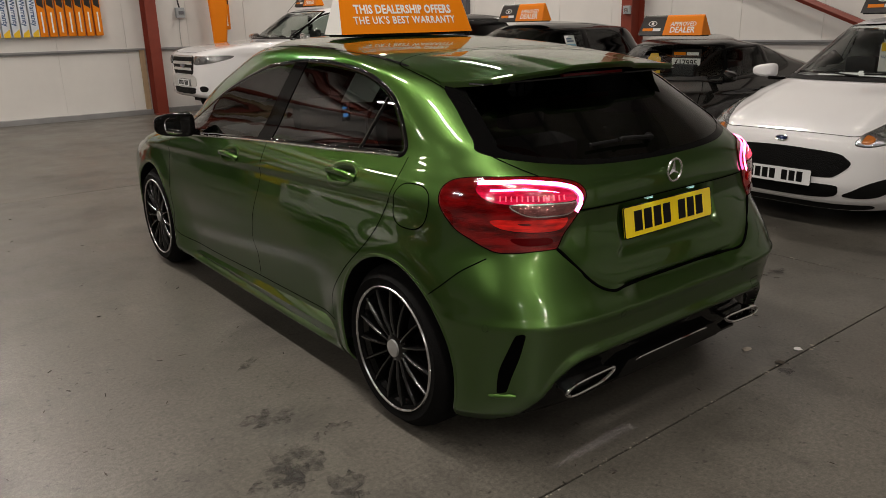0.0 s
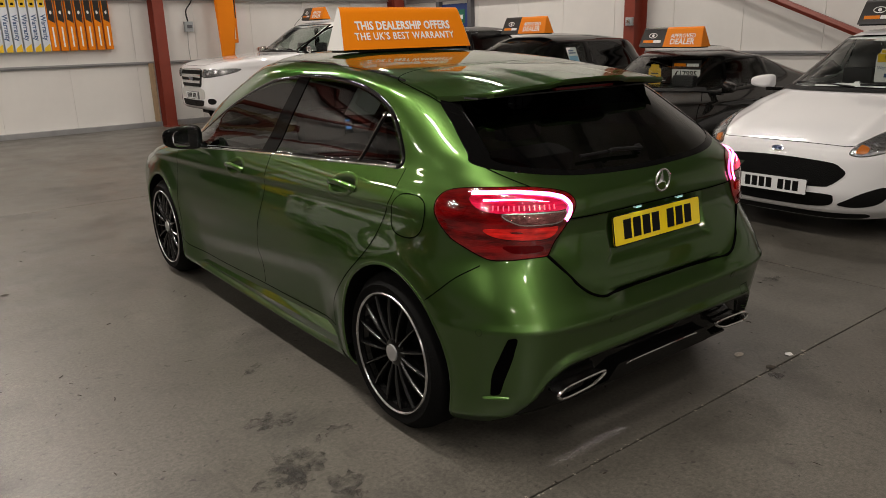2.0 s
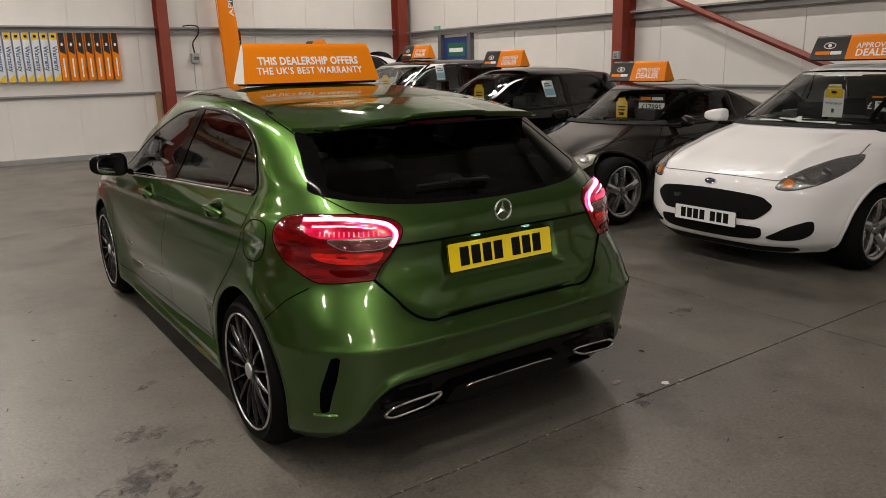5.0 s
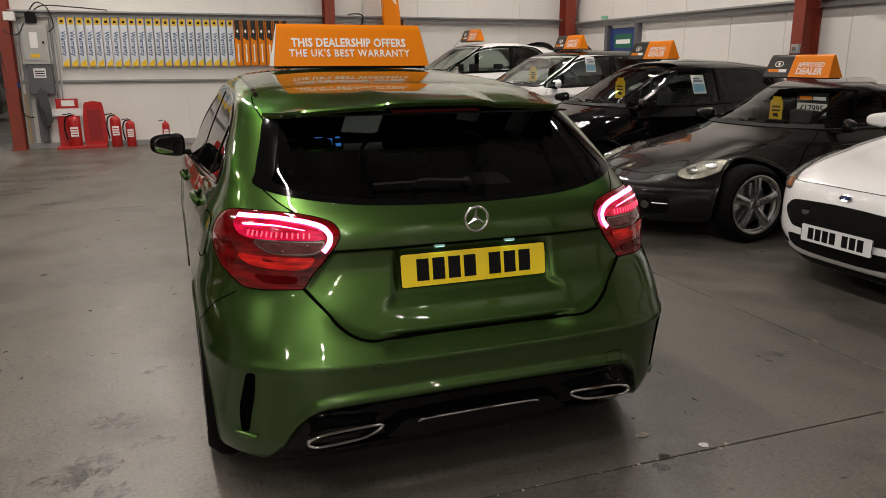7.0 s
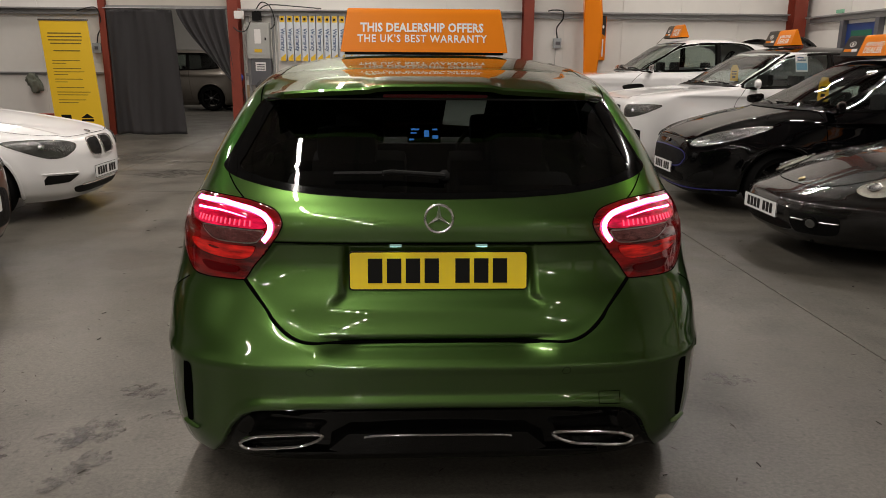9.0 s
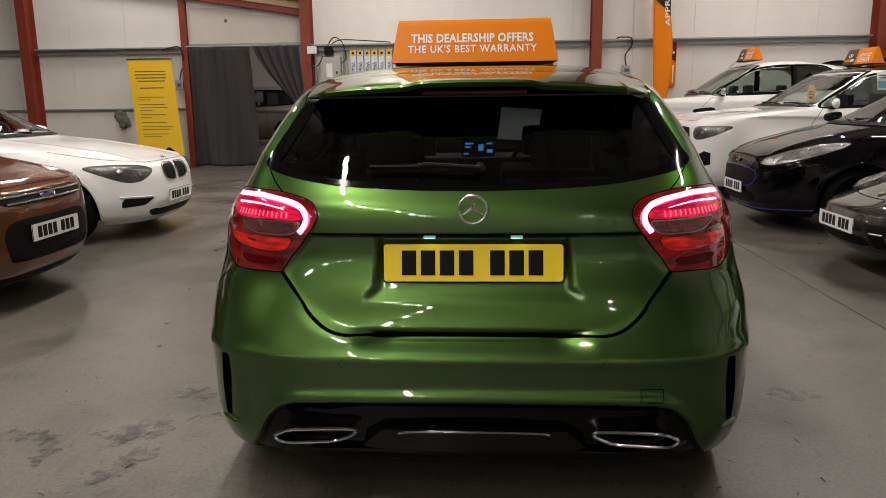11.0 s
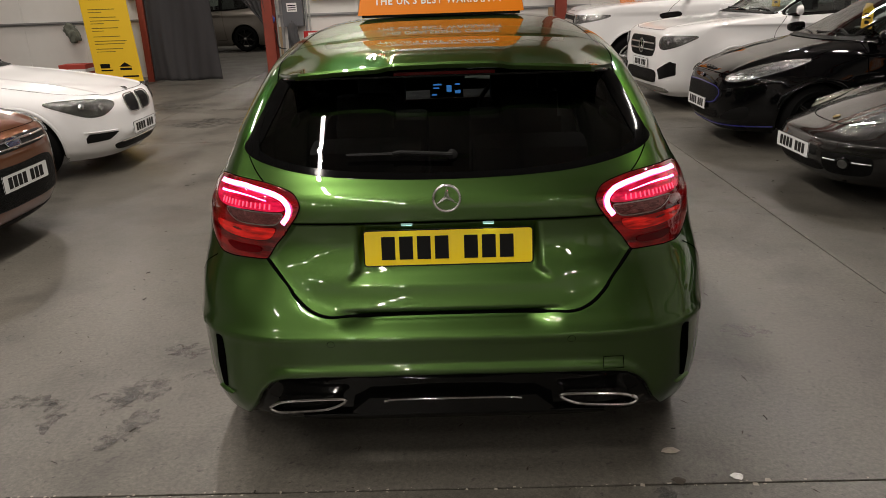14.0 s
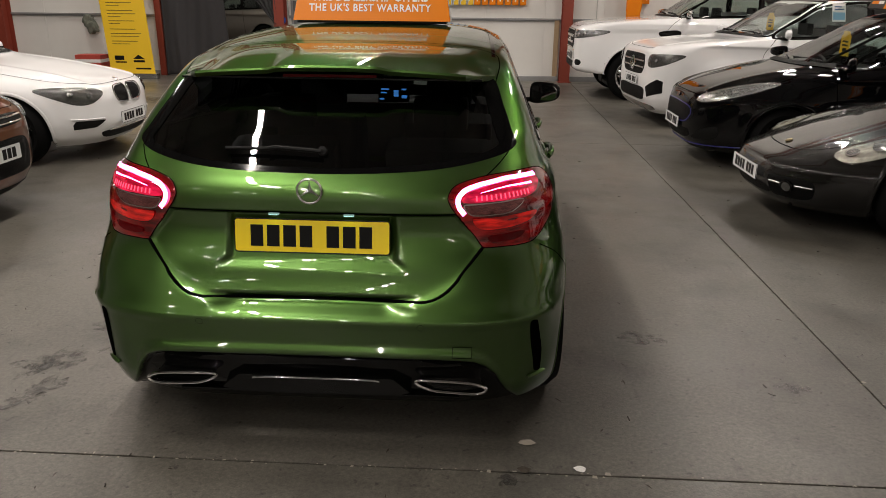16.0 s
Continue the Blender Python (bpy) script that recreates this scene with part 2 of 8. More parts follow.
class Shell:
    """A car's outer skin: plan outlines stacked in height. rear, front and width are (height, value) curves;
    the corners are superellipses of length lr, lf. bulge(x, y, z) pushes the skin sideways."""

    def __init__(self, rear, front, width, lr, lf, q=4.5, qf=3.6, nh=110, nr=44, ns=60, nf=36, bulge=None):
        fr, ff, fw = curve_of(rear), curve_of(front), curve_of(width)
        flr, flf, fq, fqf = (curve_of(v) if isinstance(v, list) else curve_of([(0, v), (1, v)]) for v in (lr, lf, q, qf))
        lo, hi = width[0][0], width[-1][0]
        dense = np.linspace(lo, hi, 1500)
        step = np.sqrt(np.diff(dense) ** 2 + 0.35 * np.diff(fr(dense)) ** 2 + 0.15 * np.diff(ff(dense)) ** 2 + 0.5 * np.diff(fw(dense)) ** 2)
        run = np.r_[0, np.cumsum(step)]
        hs = np.interp(np.linspace(0, run[-1], nh), run, dense)
        rows = []
        phi = np.linspace(0, math.pi / 2, 400)
        for h in hs:
            yr, yf, w = float(fr(h)), float(ff(h)), float(fw(h))
            a = min(float(flr(h)), 0.48 * (yf - yr))
            b = min(float(flf(h)), 0.48 * (yf - yr))
            def cap(length, p, e):
                x = w * np.sin(phi) ** (2 / e)
                d = length * (1 - np.cos(phi) ** (2 / p))
                s = np.r_[0, np.cumsum(np.hypot(np.diff(x), np.diff(d)))]
                return x, d, s
            x, d, s = cap(a, 2.2, float(fq(h)))
            t = np.linspace(0, s[-1], nr)
            rx, ry = np.interp(t, s, x), yr + np.interp(t, s, d)
            x, d, s = cap(b, 2.2, float(fqf(h)))
            t = np.linspace(s[-1], 0, nf)
            gx, gy = np.interp(t, s, x), yf - np.interp(t, s, d)
            sy = np.linspace(ry[-1], gy[0], ns)[1:-1]
            px = np.r_[rx, np.full(len(sy), w), gx]
            py = np.r_[ry, sy, gy]
            px[0] = px[-1] = 0.0
            mid = (yr + yf) / 2
            px = px * (1 - 0.035 * ((py - mid) / 2.1) ** 2)
            rows.append(np.stack([px, py, np.full(len(px), h)], -1))
        half = np.array(rows)
        if bulge:
            dx, dy = bulge(half[..., 0], half[..., 1], half[..., 2])
            half[..., 0] += dx * np.clip(half[..., 0] / 0.2, 0, 1)
            half[..., 1] += dy
        other = half[:, -2:0:-1].copy()
        other[..., 0] *= -1
        grid = np.concatenate([half, other], 1)
        n = grid.shape[1]
        self.grid, self.n = grid, n
        self.verts = grid.reshape(-1, 3)
        i, j = np.meshgrid(np.arange(nh - 1), np.arange(n), indexing="ij")
        k = (j + 1) % n
        self.faces = np.stack([i * n + j, i * n + k, (i + 1) * n + k, (i + 1) * n + j], -1).reshape(-1, 4)
        a, b, c, d = (self.verts[self.faces[:, q_]] for q_ in range(4))
        fn = np.cross(c - a, d - b)
        vn = np.zeros_like(self.verts)
        for q_ in range(4):
            np.add.at(vn, self.faces[:, q_], fn)
        self.normals = vn / np.maximum(np.linalg.norm(vn, axis=1, keepdims=True), 1e-9)
        self.centres = (a + b + c + d) / 4
        self.tree = BVHTree.FromPolygons([tuple(v) for v in self.verts], [tuple(int(q_) for q_ in f) for f in self.faces])
        self.kept = np.ones(len(self.faces), bool)

    def split(self, parent, named):
        """Links the skin as parts. named: rows of name, mask over the faces, material, label."""
        for name, mask, mat, label in named:
            mask = mask & self.kept
            self.kept &= ~mask
            some = self.faces[mask]
            if not len(some):
                continue
            used, back = np.unique(some, return_inverse=True)
            mesh_part(name, self.verts[used], back.reshape(-1, 4).tolist(), mat, parent, label, True, self.normals[used])

    def drape(self, place, way, lift=0.002):
        """The place on the skin met from outside along way, lifted off it."""
        w = Vector(way).normalized()
        hit = self.tree.ray_cast(Vector(place) - 3 * w, w)
        if hit[0] is None:
            hit = self.tree.find_nearest(Vector(place))
        ids = self.faces[hit[2]]
        share = poly_3d_calc([Vector(self.verts[q_]) for q_ in ids], hit[0])
        n = sum((Vector(self.normals[q_]) * s for q_, s in zip(ids, share)), Vector()).normalized()
        n = n if n.dot(hit[1]) > 0 else -n
        n = n if hit[1].dot(w) < 0 else -n
        self.last = n
        return hit[0] + lift * n

    def inside(self, outline, way, shrink=0.0):
        """Which faces lie within the outline seen along way, on the near side."""
        w = Vector(way).normalized()
        a = np.array(w.cross(Vector((0, 0, 1))).normalized())
        b = np.cross(np.array(a), np.array(w))
        poly = np.array([[np.dot(p, a), np.dot(p, b)] for p in outline])
        if shrink:
            mid = poly.mean(0)
            away = poly - mid
            r = np.linalg.norm(away, axis=1, keepdims=True)
            poly = mid + away * np.maximum(0, 1 - shrink / r)
        u, v = self.centres @ a, self.centres @ b
        result = np.zeros(len(u), bool)
        x0, y0 = poly[-1]
        for x1, y1 in poly:
            cross = ((y0 > v) != (y1 > v))
            with np.errstate(divide="ignore", invalid="ignore"):
                at = (x1 - x0) * (v - y0) / (y1 - y0) + x0
            result ^= cross & (u < at)
            x0, y0 = x1, y1
        near = (self.normals[self.faces[:, 0]] @ np.array(w)) < 0.15
        return result & near

    def patch(self, name, outline, way, mat, parent, label="", lift=0.002, rings=(1, 0.97, 0.9, 0.75, 0.5, 0.25), skirt=0.006, dome=0.0, hole=0.0):
        """A panel laid on the skin within a closed line of places; hole leaves the middle open."""
        line = np.array(outline)
        mid = line.mean(0)
        verts, faces, norms, n = [], [], [], len(line)
        levels = [r for r in rings if r > hole] + ([hole] if hole else [])
        for p in line:
            verts.append(self.drape(p, way, lift - skirt))
            norms.append(self.last.copy())
        for r in levels:
            up = lift + dome * (1 - r ** 3)
            for p in line:
                verts.append(self.drape(mid + (p - mid) * r, way, up))
                norms.append(self.last.copy())
        if not hole:
            verts.append(self.drape(mid, way, lift + dome))
            norms.append(self.last.copy())
        for k in range(len(levels)):
            for j in range(n):
                q_ = (j + 1) % n
                faces.append((k * n + j, k * n + q_, (k + 1) * n + q_, (k + 1) * n + j))
        if not hole:
            top, c = len(levels) * n, len(verts) - 1
            for j in range(n):
                faces.append((top + j, top + (j + 1) % n, c))
        ob = mesh_part(name, verts, faces, mat, parent, label)
        bm = bmesh.new()
        bm.from_mesh(ob.data)
        bmesh.ops.recalc_face_normals(bm, faces=bm.faces)
        w = Vector(way)
        if sum(f.normal.dot(w) for f in bm.faces) > 0:
            bmesh.ops.reverse_faces(bm, faces=bm.faces)
        bm.to_mesh(ob.data)
        bm.free()
        if not dome:
            ob.data.normals_split_custom_set_from_vertices([tuple(q_) for q_ in norms])
        return ob

    def ribbon(self, name, line, way, wide, mat, parent, label="", lift=0.0012, closed=False, high=0.0, taper=None):
        """A strip of given width along a line on the skin: a panel gap, trim or lip."""
        pts = [self.drape(p, way, 0) for p in line]
        nrm = [(self.drape(p, way, 0.01) - q_).normalized() for p, q_ in zip(line, pts)]
        verts, faces, n = [], [], len(pts)
        for i, q_ in enumerate(pts):
            a = pts[i - 1] if i or closed else q_
            b = pts[(i + 1) % n] if i < n - 1 or closed else q_
            side = (b - a).normalized().cross(nrm[i])
            side = side.normalized() if side.length > 1e-6 else Vector((0, 0, 1))
            wide_ = wide * (taper(i / max(1, n - 1)) if taper else 1)
            verts += [q_ - side * wide_ / 2 + nrm[i] * (lift - 0.003), q_ - side * wide_ / 4 + nrm[i] * (lift + high),
                      q_ + side * wide_ / 4 + nrm[i] * (lift + high), q_ + side * wide_ / 2 + nrm[i] * (lift - 0.003)]
        if not high:
            for i, q_ in enumerate(pts):
                for k, s in enumerate((-0.5, -0.25, 0.25, 0.5)):
                    verts[4 * i + k] = verts[4 * i + k] if k in (1, 2) else verts[4 * i + k] + nrm[i] * 0.003
        for i in range(n if closed else n - 1):
            j = (i + 1) % n
            for k in range(3):
                faces.append((4 * i + k, 4 * i + k + 1, 4 * j + k + 1, 4 * j + k))
        return mesh_part(name, verts, faces, mat, parent, label)


def on_side(points, sx):
    """Side-view (y, z) pairs as places on the left (-1) or right (1)."""
    return np.array([(0.9 * sx, y, z) for y, z in points])


def on_rear(points):
    return np.array([(x, 0.2, z) for x, z in points])


def wheel(parent, x, y, r, rim_r, width, style, sx):
    """A road wheel: tyre, rim with spokes, cap."""
    hub = new("wheel")
    hub.parent = parent
    hub.matrix_local = pose(x, y, r, 0, 90 * sx, 0)
    w = width / 2
    sh = r - rim_r
    profile = [(rim_r - 0.015, -w), (rim_r + 0.01, -w - 0.004), (rim_r + 0.45 * sh, -w - 0.01), (r - 0.03, -w + 0.006), (r - 0.008, -w + 0.03), (r, -w + 0.06),
               (r, w - 0.06), (r - 0.008, w - 0.03), (r - 0.03, w - 0.006), (rim_r + 0.45 * sh, w + 0.01), (rim_r + 0.01, w + 0.004), (rim_r - 0.015, w - 0.01)]
    tyre = lathe(profile, 64)
    bmesh.ops.delete(tyre, geom=[f for f in tyre.faces if len(f.verts) > 4], context="FACES_ONLY")
    part("tyre", tyre, RUBBER, hub, "black rubber tyre", smooth=True)
    barrel = [(rim_r - 0.012, -w + 0.01), (rim_r - 0.03, -w + 0.03), (rim_r - 0.03, w - 0.03), (rim_r - 0.008, w - 0.012)]
    bm = bmesh.new()
    add_lathe(bm, barrel, 48)
    bmesh.ops.delete(bm, geom=[f for f in bm.faces if len(f.verts) > 4], context="FACES_ONLY")
    part("rim_barrel", bm, RIM_BLACK if style["dark"] else ALLOY, hub, smooth=True)
    part("brake_disc", lathe([(0.02, -0.005), (rim_r * 0.72, -0.005), (rim_r * 0.72, 0.012), (0.02, 0.012)], 32), ALLOY if not style["dark"] else MATT_BLACK, hub)
    lip = material_of_lip(style)
    lipb = lathe([(rim_r - 0.004, w + 0.004), (rim_r, w + 0.009), (rim_r + 0.004, w + 0.009), (rim_r + 0.007, w + 0.004)] if style["dark"] else [(rim_r - 0.020, w - 0.02), (rim_r - 0.017, w - 0.002), (rim_r - 0.006, w + 0.007), (rim_r + 0.003, w + 0.009), (rim_r + 0.008, w + 0.007), (rim_r + 0.009, w - 0.006)], 64)
    bmesh.ops.delete(lipb, geom=[f for f in lipb.faces if len(f.verts) > 4], context="FACES_ONLY")
    part("rim_lip", lipb, lip, hub, style["lip_label"], smooth=True)
    spokes = style["spokes"]
    one = None
    for k in range(spokes):
        turn = pose(0, 0, 0, 0, 0, 360 * k / spokes)
        if one is None:
            bm = bmesh.new()
            wi, wo = style["spoke_in"], style["spoke_out"]
            z0 = w - 0.022
            rows = []
            for s in (0.0, 0.35, 0.7, 1.0):
                rr = 0.045 + (rim_r - 0.055) * s
                hw = (wi + (wo - wi) * s) / 2
                zz = z0 + style["dish"] * (4 * s * (1 - s)) * 0.5 + 0.012 * s
                rows.append([bm.verts.new(v) for v in ((rr, -hw, zz - 0.03), (rr, -hw * 0.9, zz), (rr, -hw * 0.3, zz + 0.01), (rr, hw * 0.3, zz + 0.01), (rr, hw * 0.9, zz), (rr, hw, zz - 0.03))])
            for a, b in zip(rows, rows[1:]):
                for j in range(5):
                    bm.faces.new((a[j], b[j], b[j + 1], a[j + 1]))
            bmesh.ops.recalc_face_normals(bm, faces=bm.faces)
            if sum(f.normal.z for f in bm.faces) < 0:
                bmesh.ops.reverse_faces(bm, faces=bm.faces)
            one = part("spoke", bm, RIM_BLACK if style["dark"] else ALLOY, hub, smooth=True)
        else:
            ob = new("spoke", one.data)
            ob.parent = hub
            ob.matrix_local = turn
    if style["dark"]:
        part("hub", lathe([(0.07, w - 0.06), (0.066, w - 0.02), (0.045, w - 0.008), (0.0001, w - 0.006)], 32), RIM_BLACK, hub, smooth=True)
        part("hub_cap", lathe([(0.034, w - 0.012), (0.033, w + 0.0), (0.0001, w + 0.003)], 32), style["cap"], hub, smooth=True)
    else:
        part("hub_cap", lathe([(0.06, w - 0.05), (0.06, w - 0.03), (0.038, w - 0.014), (0.036, w + 0.002), (0.0001, w + 0.005)], 32), style["cap"], hub, smooth=True)
    return hub


def material_of_lip(style):
    return ALLOY if style["lip"] else (RIM_BLACK if style["dark"] else ALLOY)


def number_plate(parent, m, mat, chars):
    """A plate with plain bars where the characters stand."""
    ob = new("number_plate")
    ob.parent = parent
    ob.matrix_local = m
    edge = [(cx * 0.250 + 0.010 * math.cos(radians(a)), cz * 0.0455 + 0.010 * math.sin(radians(a))) for cx, cz, a0 in ((1, 1, 0), (-1, 1, 90), (-1, -1, 180), (1, -1, 270)) for a in range(a0, a0 + 91, 18)]
    bm = bmesh.new()
    face = [[bm.verts.new((x, y, z)) for x, z in edge] for y in (-0.003, 0.003)]
    bm.faces.new(face[0])
    bm.faces.new(face[1][::-1])
    for k in range(len(edge)):
        j = (k + 1) % len(edge)
        bm.faces.new((face[0][k], face[1][k], face[1][j], face[0][j]))
    bmesh.ops.recalc_face_normals(bm, faces=bm.faces)
    part("plate", bm, mat, ob)
    part("plate_border", tube([(x, -0.002, z) for x, z in edge], 0.0022, 6, True), INK, ob, "thin black plate edge")
    span = sum(chars) * 0.055 + (len(chars) - 1) * 0.035
    x = -span / 2
    for g in chars:
        for _ in range(g):
            part("bar", box(x + 0.004, -0.0045, -0.036, x + 0.046, -0.003, 0.036), INK, ob)
            x += 0.055
        x += 0.035
    return ob


# ---- building ----
WALL_Y, WALL_X, SOUTH, WEST = 12.74, 7.55, -24.0, -20.0
PANEL = material("white_wall_panel", (0.73, 0.71, 0.675), 0.55, spread=0.11, scale=1.3, bump=0.05, bscale=12)
STEEL = material("galvanised_steel", (0.34, 0.34, 0.34), 0.5, 0.5, spread=0.25, scale=5)
RED_STEEL = material("red_oxide_steel", (0.22, 0.035, 0.018), 0.5, spread=0.25, scale=4, bump=0.1, bscale=30)


def concrete():
    m = bpy.data.materials.new("painted_concrete")
    m.use_nodes = True
    nodes, links = m.node_tree.nodes, m.node_tree.links
    b = nodes["Principled BSDF"]
    tc = nodes.new("ShaderNodeTexCoord")

    def noise_at(scale, detail, lo, hi, low, high):
        n = nodes.new("ShaderNodeTexNoise")
        n.inputs["Scale"].default_value, n.inputs["Detail"].default_value = scale, detail
        n.inputs["Roughness"].default_value = 0.62
        links.new(tc.outputs["Object"], n.inputs["Vector"])
        r = nodes.new("ShaderNodeMapRange")
        r.inputs[1].default_value, r.inputs[2].default_value = lo, hi
        r.inputs[3].default_value, r.inputs[4].default_value = low, high
        links.new(n.outputs[0], r.inputs[0])
        return r.outputs[0]

    def times(a, c):
        k = nodes.new("ShaderNodeMath")
        k.operation = "MULTIPLY"
        links.new(a, k.inputs[0])
        links.new(c, k.inputs[1])
        return k.outputs[0]
    broad = noise_at(0.45, 9, 0.32, 0.68, 0.72, 1.26)
    blot = noise_at(1.9, 12, 0.50, 0.68, 1.05, 0.62)
    worn = noise_at(3.3, 9, 0.60, 0.70, 1.0, 1.22)
    fine = noise_at(60, 10, 0.3, 0.7, 0.66, 1.34)
    speck = noise_at(24, 5, 0.62, 0.69, 1.0, 0.40)
    pale = noise_at(36, 3, 0.70, 0.74, 1.0, 1.5)
    grain = noise_at(190, 4, 0.3, 0.7, 0.74, 1.26)
    v = times(times(times(times(broad, blot), times(fine, speck)), times(worn, pale)), grain)
    # faint long scuffs
    stretch = nodes.new("ShaderNodeMapping")
    stretch.inputs["Scale"].default_value = (9.0, 0.9, 1.0)
    stretch.inputs["Rotation"].default_value = (0, 0, 0.5)
    links.new(tc.outputs["Object"], stretch.inputs["Vector"])
    sn = nodes.new("ShaderNodeTexNoise")
    sn.inputs["Scale"].default_value, sn.inputs["Detail"].default_value = 2.2, 6
    links.new(stretch.outputs[0], sn.inputs["Vector"])
    sr = nodes.new("ShaderNodeMapRange")
    sr.inputs[1].default_value, sr.inputs[2].default_value, sr.inputs[3].default_value, sr.inputs[4].default_value = 0.60, 0.75, 1.0, 0.82
    links.new(sn.outputs[0], sr.inputs[0])
    v = times(v, sr.outputs[0])
    mix = nodes.new("ShaderNodeMix")
    mix.data_type = "RGBA"
    mix.blend_type = "MULTIPLY"
    mix.inputs[0].default_value = 1.0
    mix.inputs[6].default_value = (0.102, 0.094, 0.079, 1)
    links.new(v, mix.inputs[7])
    links.new(mix.outputs[2], b.inputs["Base Color"])
    links.new(noise_at(1.8, 7, 0.3, 0.7, 0.28, 0.48), b.inputs["Roughness"])
    n = nodes.new("ShaderNodeTexNoise")
    n.inputs["Scale"].default_value, n.inputs["Detail"].default_value = 140, 6
    links.new(tc.outputs["Object"], n.inputs["Vector"])
    bp = nodes.new("ShaderNodeBump")
    bp.inputs["Strength"].default_value, bp.inputs["Distance"].default_value = 0.22, 0.004
    links.new(n.outputs[0], bp.inputs["Height"])
    links.new(bp.outputs[0], b.inputs["Normal"])
    return m


CONCRETE = concrete()
floor = part("floor", box(WEST, SOUTH, -0.25, WALL_X + 0.4, 30, -0.012), material("joint_filler", (0.045, 0.042, 0.04), 0.8, spread=0.3, scale=20), None, "grey painted concrete floor with stains and scuffs")
tagged(floor, kind="structure", category="floor")
XS, YS = (WEST, -10.0, -3.9, 2.215, 8.0), (SOUTH, -18.2, -12.1, -6.1, -0.06, 6.12, 12.3, 30)
for i in range(len(XS) - 1):
    for j in range(len(YS) - 1):
        k = 0.004
        part("slab", box(XS[i] + k, YS[j] + k, -0.1, XS[i + 1] - k, YS[j + 1] - k, 0.0, 0.003), CONCRETE, floor)
ceiling = part("ceiling", box(WEST, SOUTH, 6.3, WALL_X + 0.4, 30, 6.5), material("roof_sheet", (0.42, 0.41, 0.40), 0.6, spread=0.1, scale=0.8), None, "pale corrugated roof sheeting high above")
tagged(ceiling, kind="structure", category="ceiling")


def wall(name, x0, x1, y0, y1, z0, z1, label):
    return tagged(part(name, box(x0, y0, z0, x1, y1, z1), PANEL, None, label), kind="structure", category="wall")


wall("wall_north", -3.45, WALL_X + 0.2, WALL_Y, WALL_Y + 0.15, 0, 6.3, "white insulated wall panels on steel rails")
wall("wall_north", WEST, -5.85, WALL_Y, WALL_Y + 0.15, 0, 6.3, "white insulated wall panels on steel rails")
wall("wall_north", -5.85, -3.45, WALL_Y, WALL_Y + 0.15, 2.36, 6.3, "white boarding above the doorway")
wall("wall_east", WALL_X, WALL_X + 0.15, SOUTH, WALL_Y, 0, 6.3, "white insulated wall panels on steel rails")
# west and south walls are unseen, added to close the hall and its reflections
wall("unseen_wall_west", WEST - 0.2, WEST, SOUTH, 30, 0, 6.3, "plain white wall added out of view to close the hall")
wall("unseen_wall_south", WEST, WALL_X, SOUTH - 0.2, SOUTH, 0, 6.3, "plain white wall added out of view to close the hall")

for y in (12.55, 6.08, 0.3, -5.5, -11.3, -17.1):
    bm = box(WEST, y - 0.09, 5.60, WALL_X, y + 0.09, 5.62)
    add_box(bm, WEST, y - 0.09, 6.02, WALL_X, y + 0.09, 6.04)
    add_box(bm, WEST, y - 0.006, 5.62, WALL_X, y + 0.006, 6.02)
    tagged(part("rafter", bm, RED_STEEL, None, "red oxide steel roof rafter"), kind="structure", category="beam")
for k in range(18):
    x = -19.4 + 1.55 * k
    bm = box(x - 0.004, SOUTH, 6.05, x + 0.004, 12.7, 6.29)
    add_box(bm, x + 0.004, SOUTH, 6.05, x + 0.07, 12.7, 6.06)
    tagged(part("purlin", bm, STEEL, None, "galvanised steel roof purlin"), kind="structure", category="beam")

# eaves beam and wind brace high on the north wall
eaves = box(WEST, WALL_Y - 0.24, 5.08, WALL_X, WALL_Y - 0.02, 5.10)
add_box(eaves, WEST, WALL_Y - 0.24, 5.32, WALL_X, WALL_Y - 0.02, 5.34)
add_box(eaves, WEST, WALL_Y - 0.14, 5.10, WALL_X, WALL_Y - 0.12, 5.32)
tagged(part("eaves_beam", eaves, RED_STEEL, None, "red oxide steel beam high along the wall"), kind="structure", category="beam")
tagged(part("wind_brace", tube([(-8.0, WALL_Y - 0.35, 5.15), (-3.3, WALL_Y - 0.35, 3.25)], 0.10, 12), RED_STEEL, None, "red oxide tubular steel wind brace"), kind="structure", category="beam")

# ---- lamps ----
def strip_light(x, y, z=5.6):
    ob = thing("strip_light", "white twin tube strip light hung from the roof", "light", pose(x, y, z), "roof strip lights")
    part("housing", box(-0.07, -0.65, 0, 0.07, 0.65, 0.06, 0.01), material("lamp_housing", (0.7, 0.7, 0.7), 0.4) if "lamp_housing" not in bpy.data.materials else bpy.data.materials["lamp_housing"], ob)
    for y in (-0.5, 0.5):
        part("hanger", box(-0.004, y - 0.004, 0.06, 0.004, y + 0.004, 6.3 - z), STEEL, ob)
    la = bpy.data.lights.new("tube_lamp", "AREA")
    la.shape, la.size, la.size_y, la.energy, la.color = "RECTANGLE", 0.08, 1.22, LAMP_W, (1.0, 0.915, 0.835)
    lo = new("tube_lamp", la)
    lo.parent = ob
    lo.location = (0, 0, -0.01)


AFT = (-20.0, -16.4, -12.8, -9.2, -5.6)
ROWS = ((-6.8, AFT[:4] + (-2.2, 2.3, 6.8, 11.3)), (-1.75, AFT + (-2.9, -0.6, 1.7, 4.3, 6.9, 9.5, 12.0)), (5.0, AFT[:2] + (4.2, 7.2, 10.6)))
for lx, places in ROWS:
    for ly in places:
        strip_light(lx, ly)

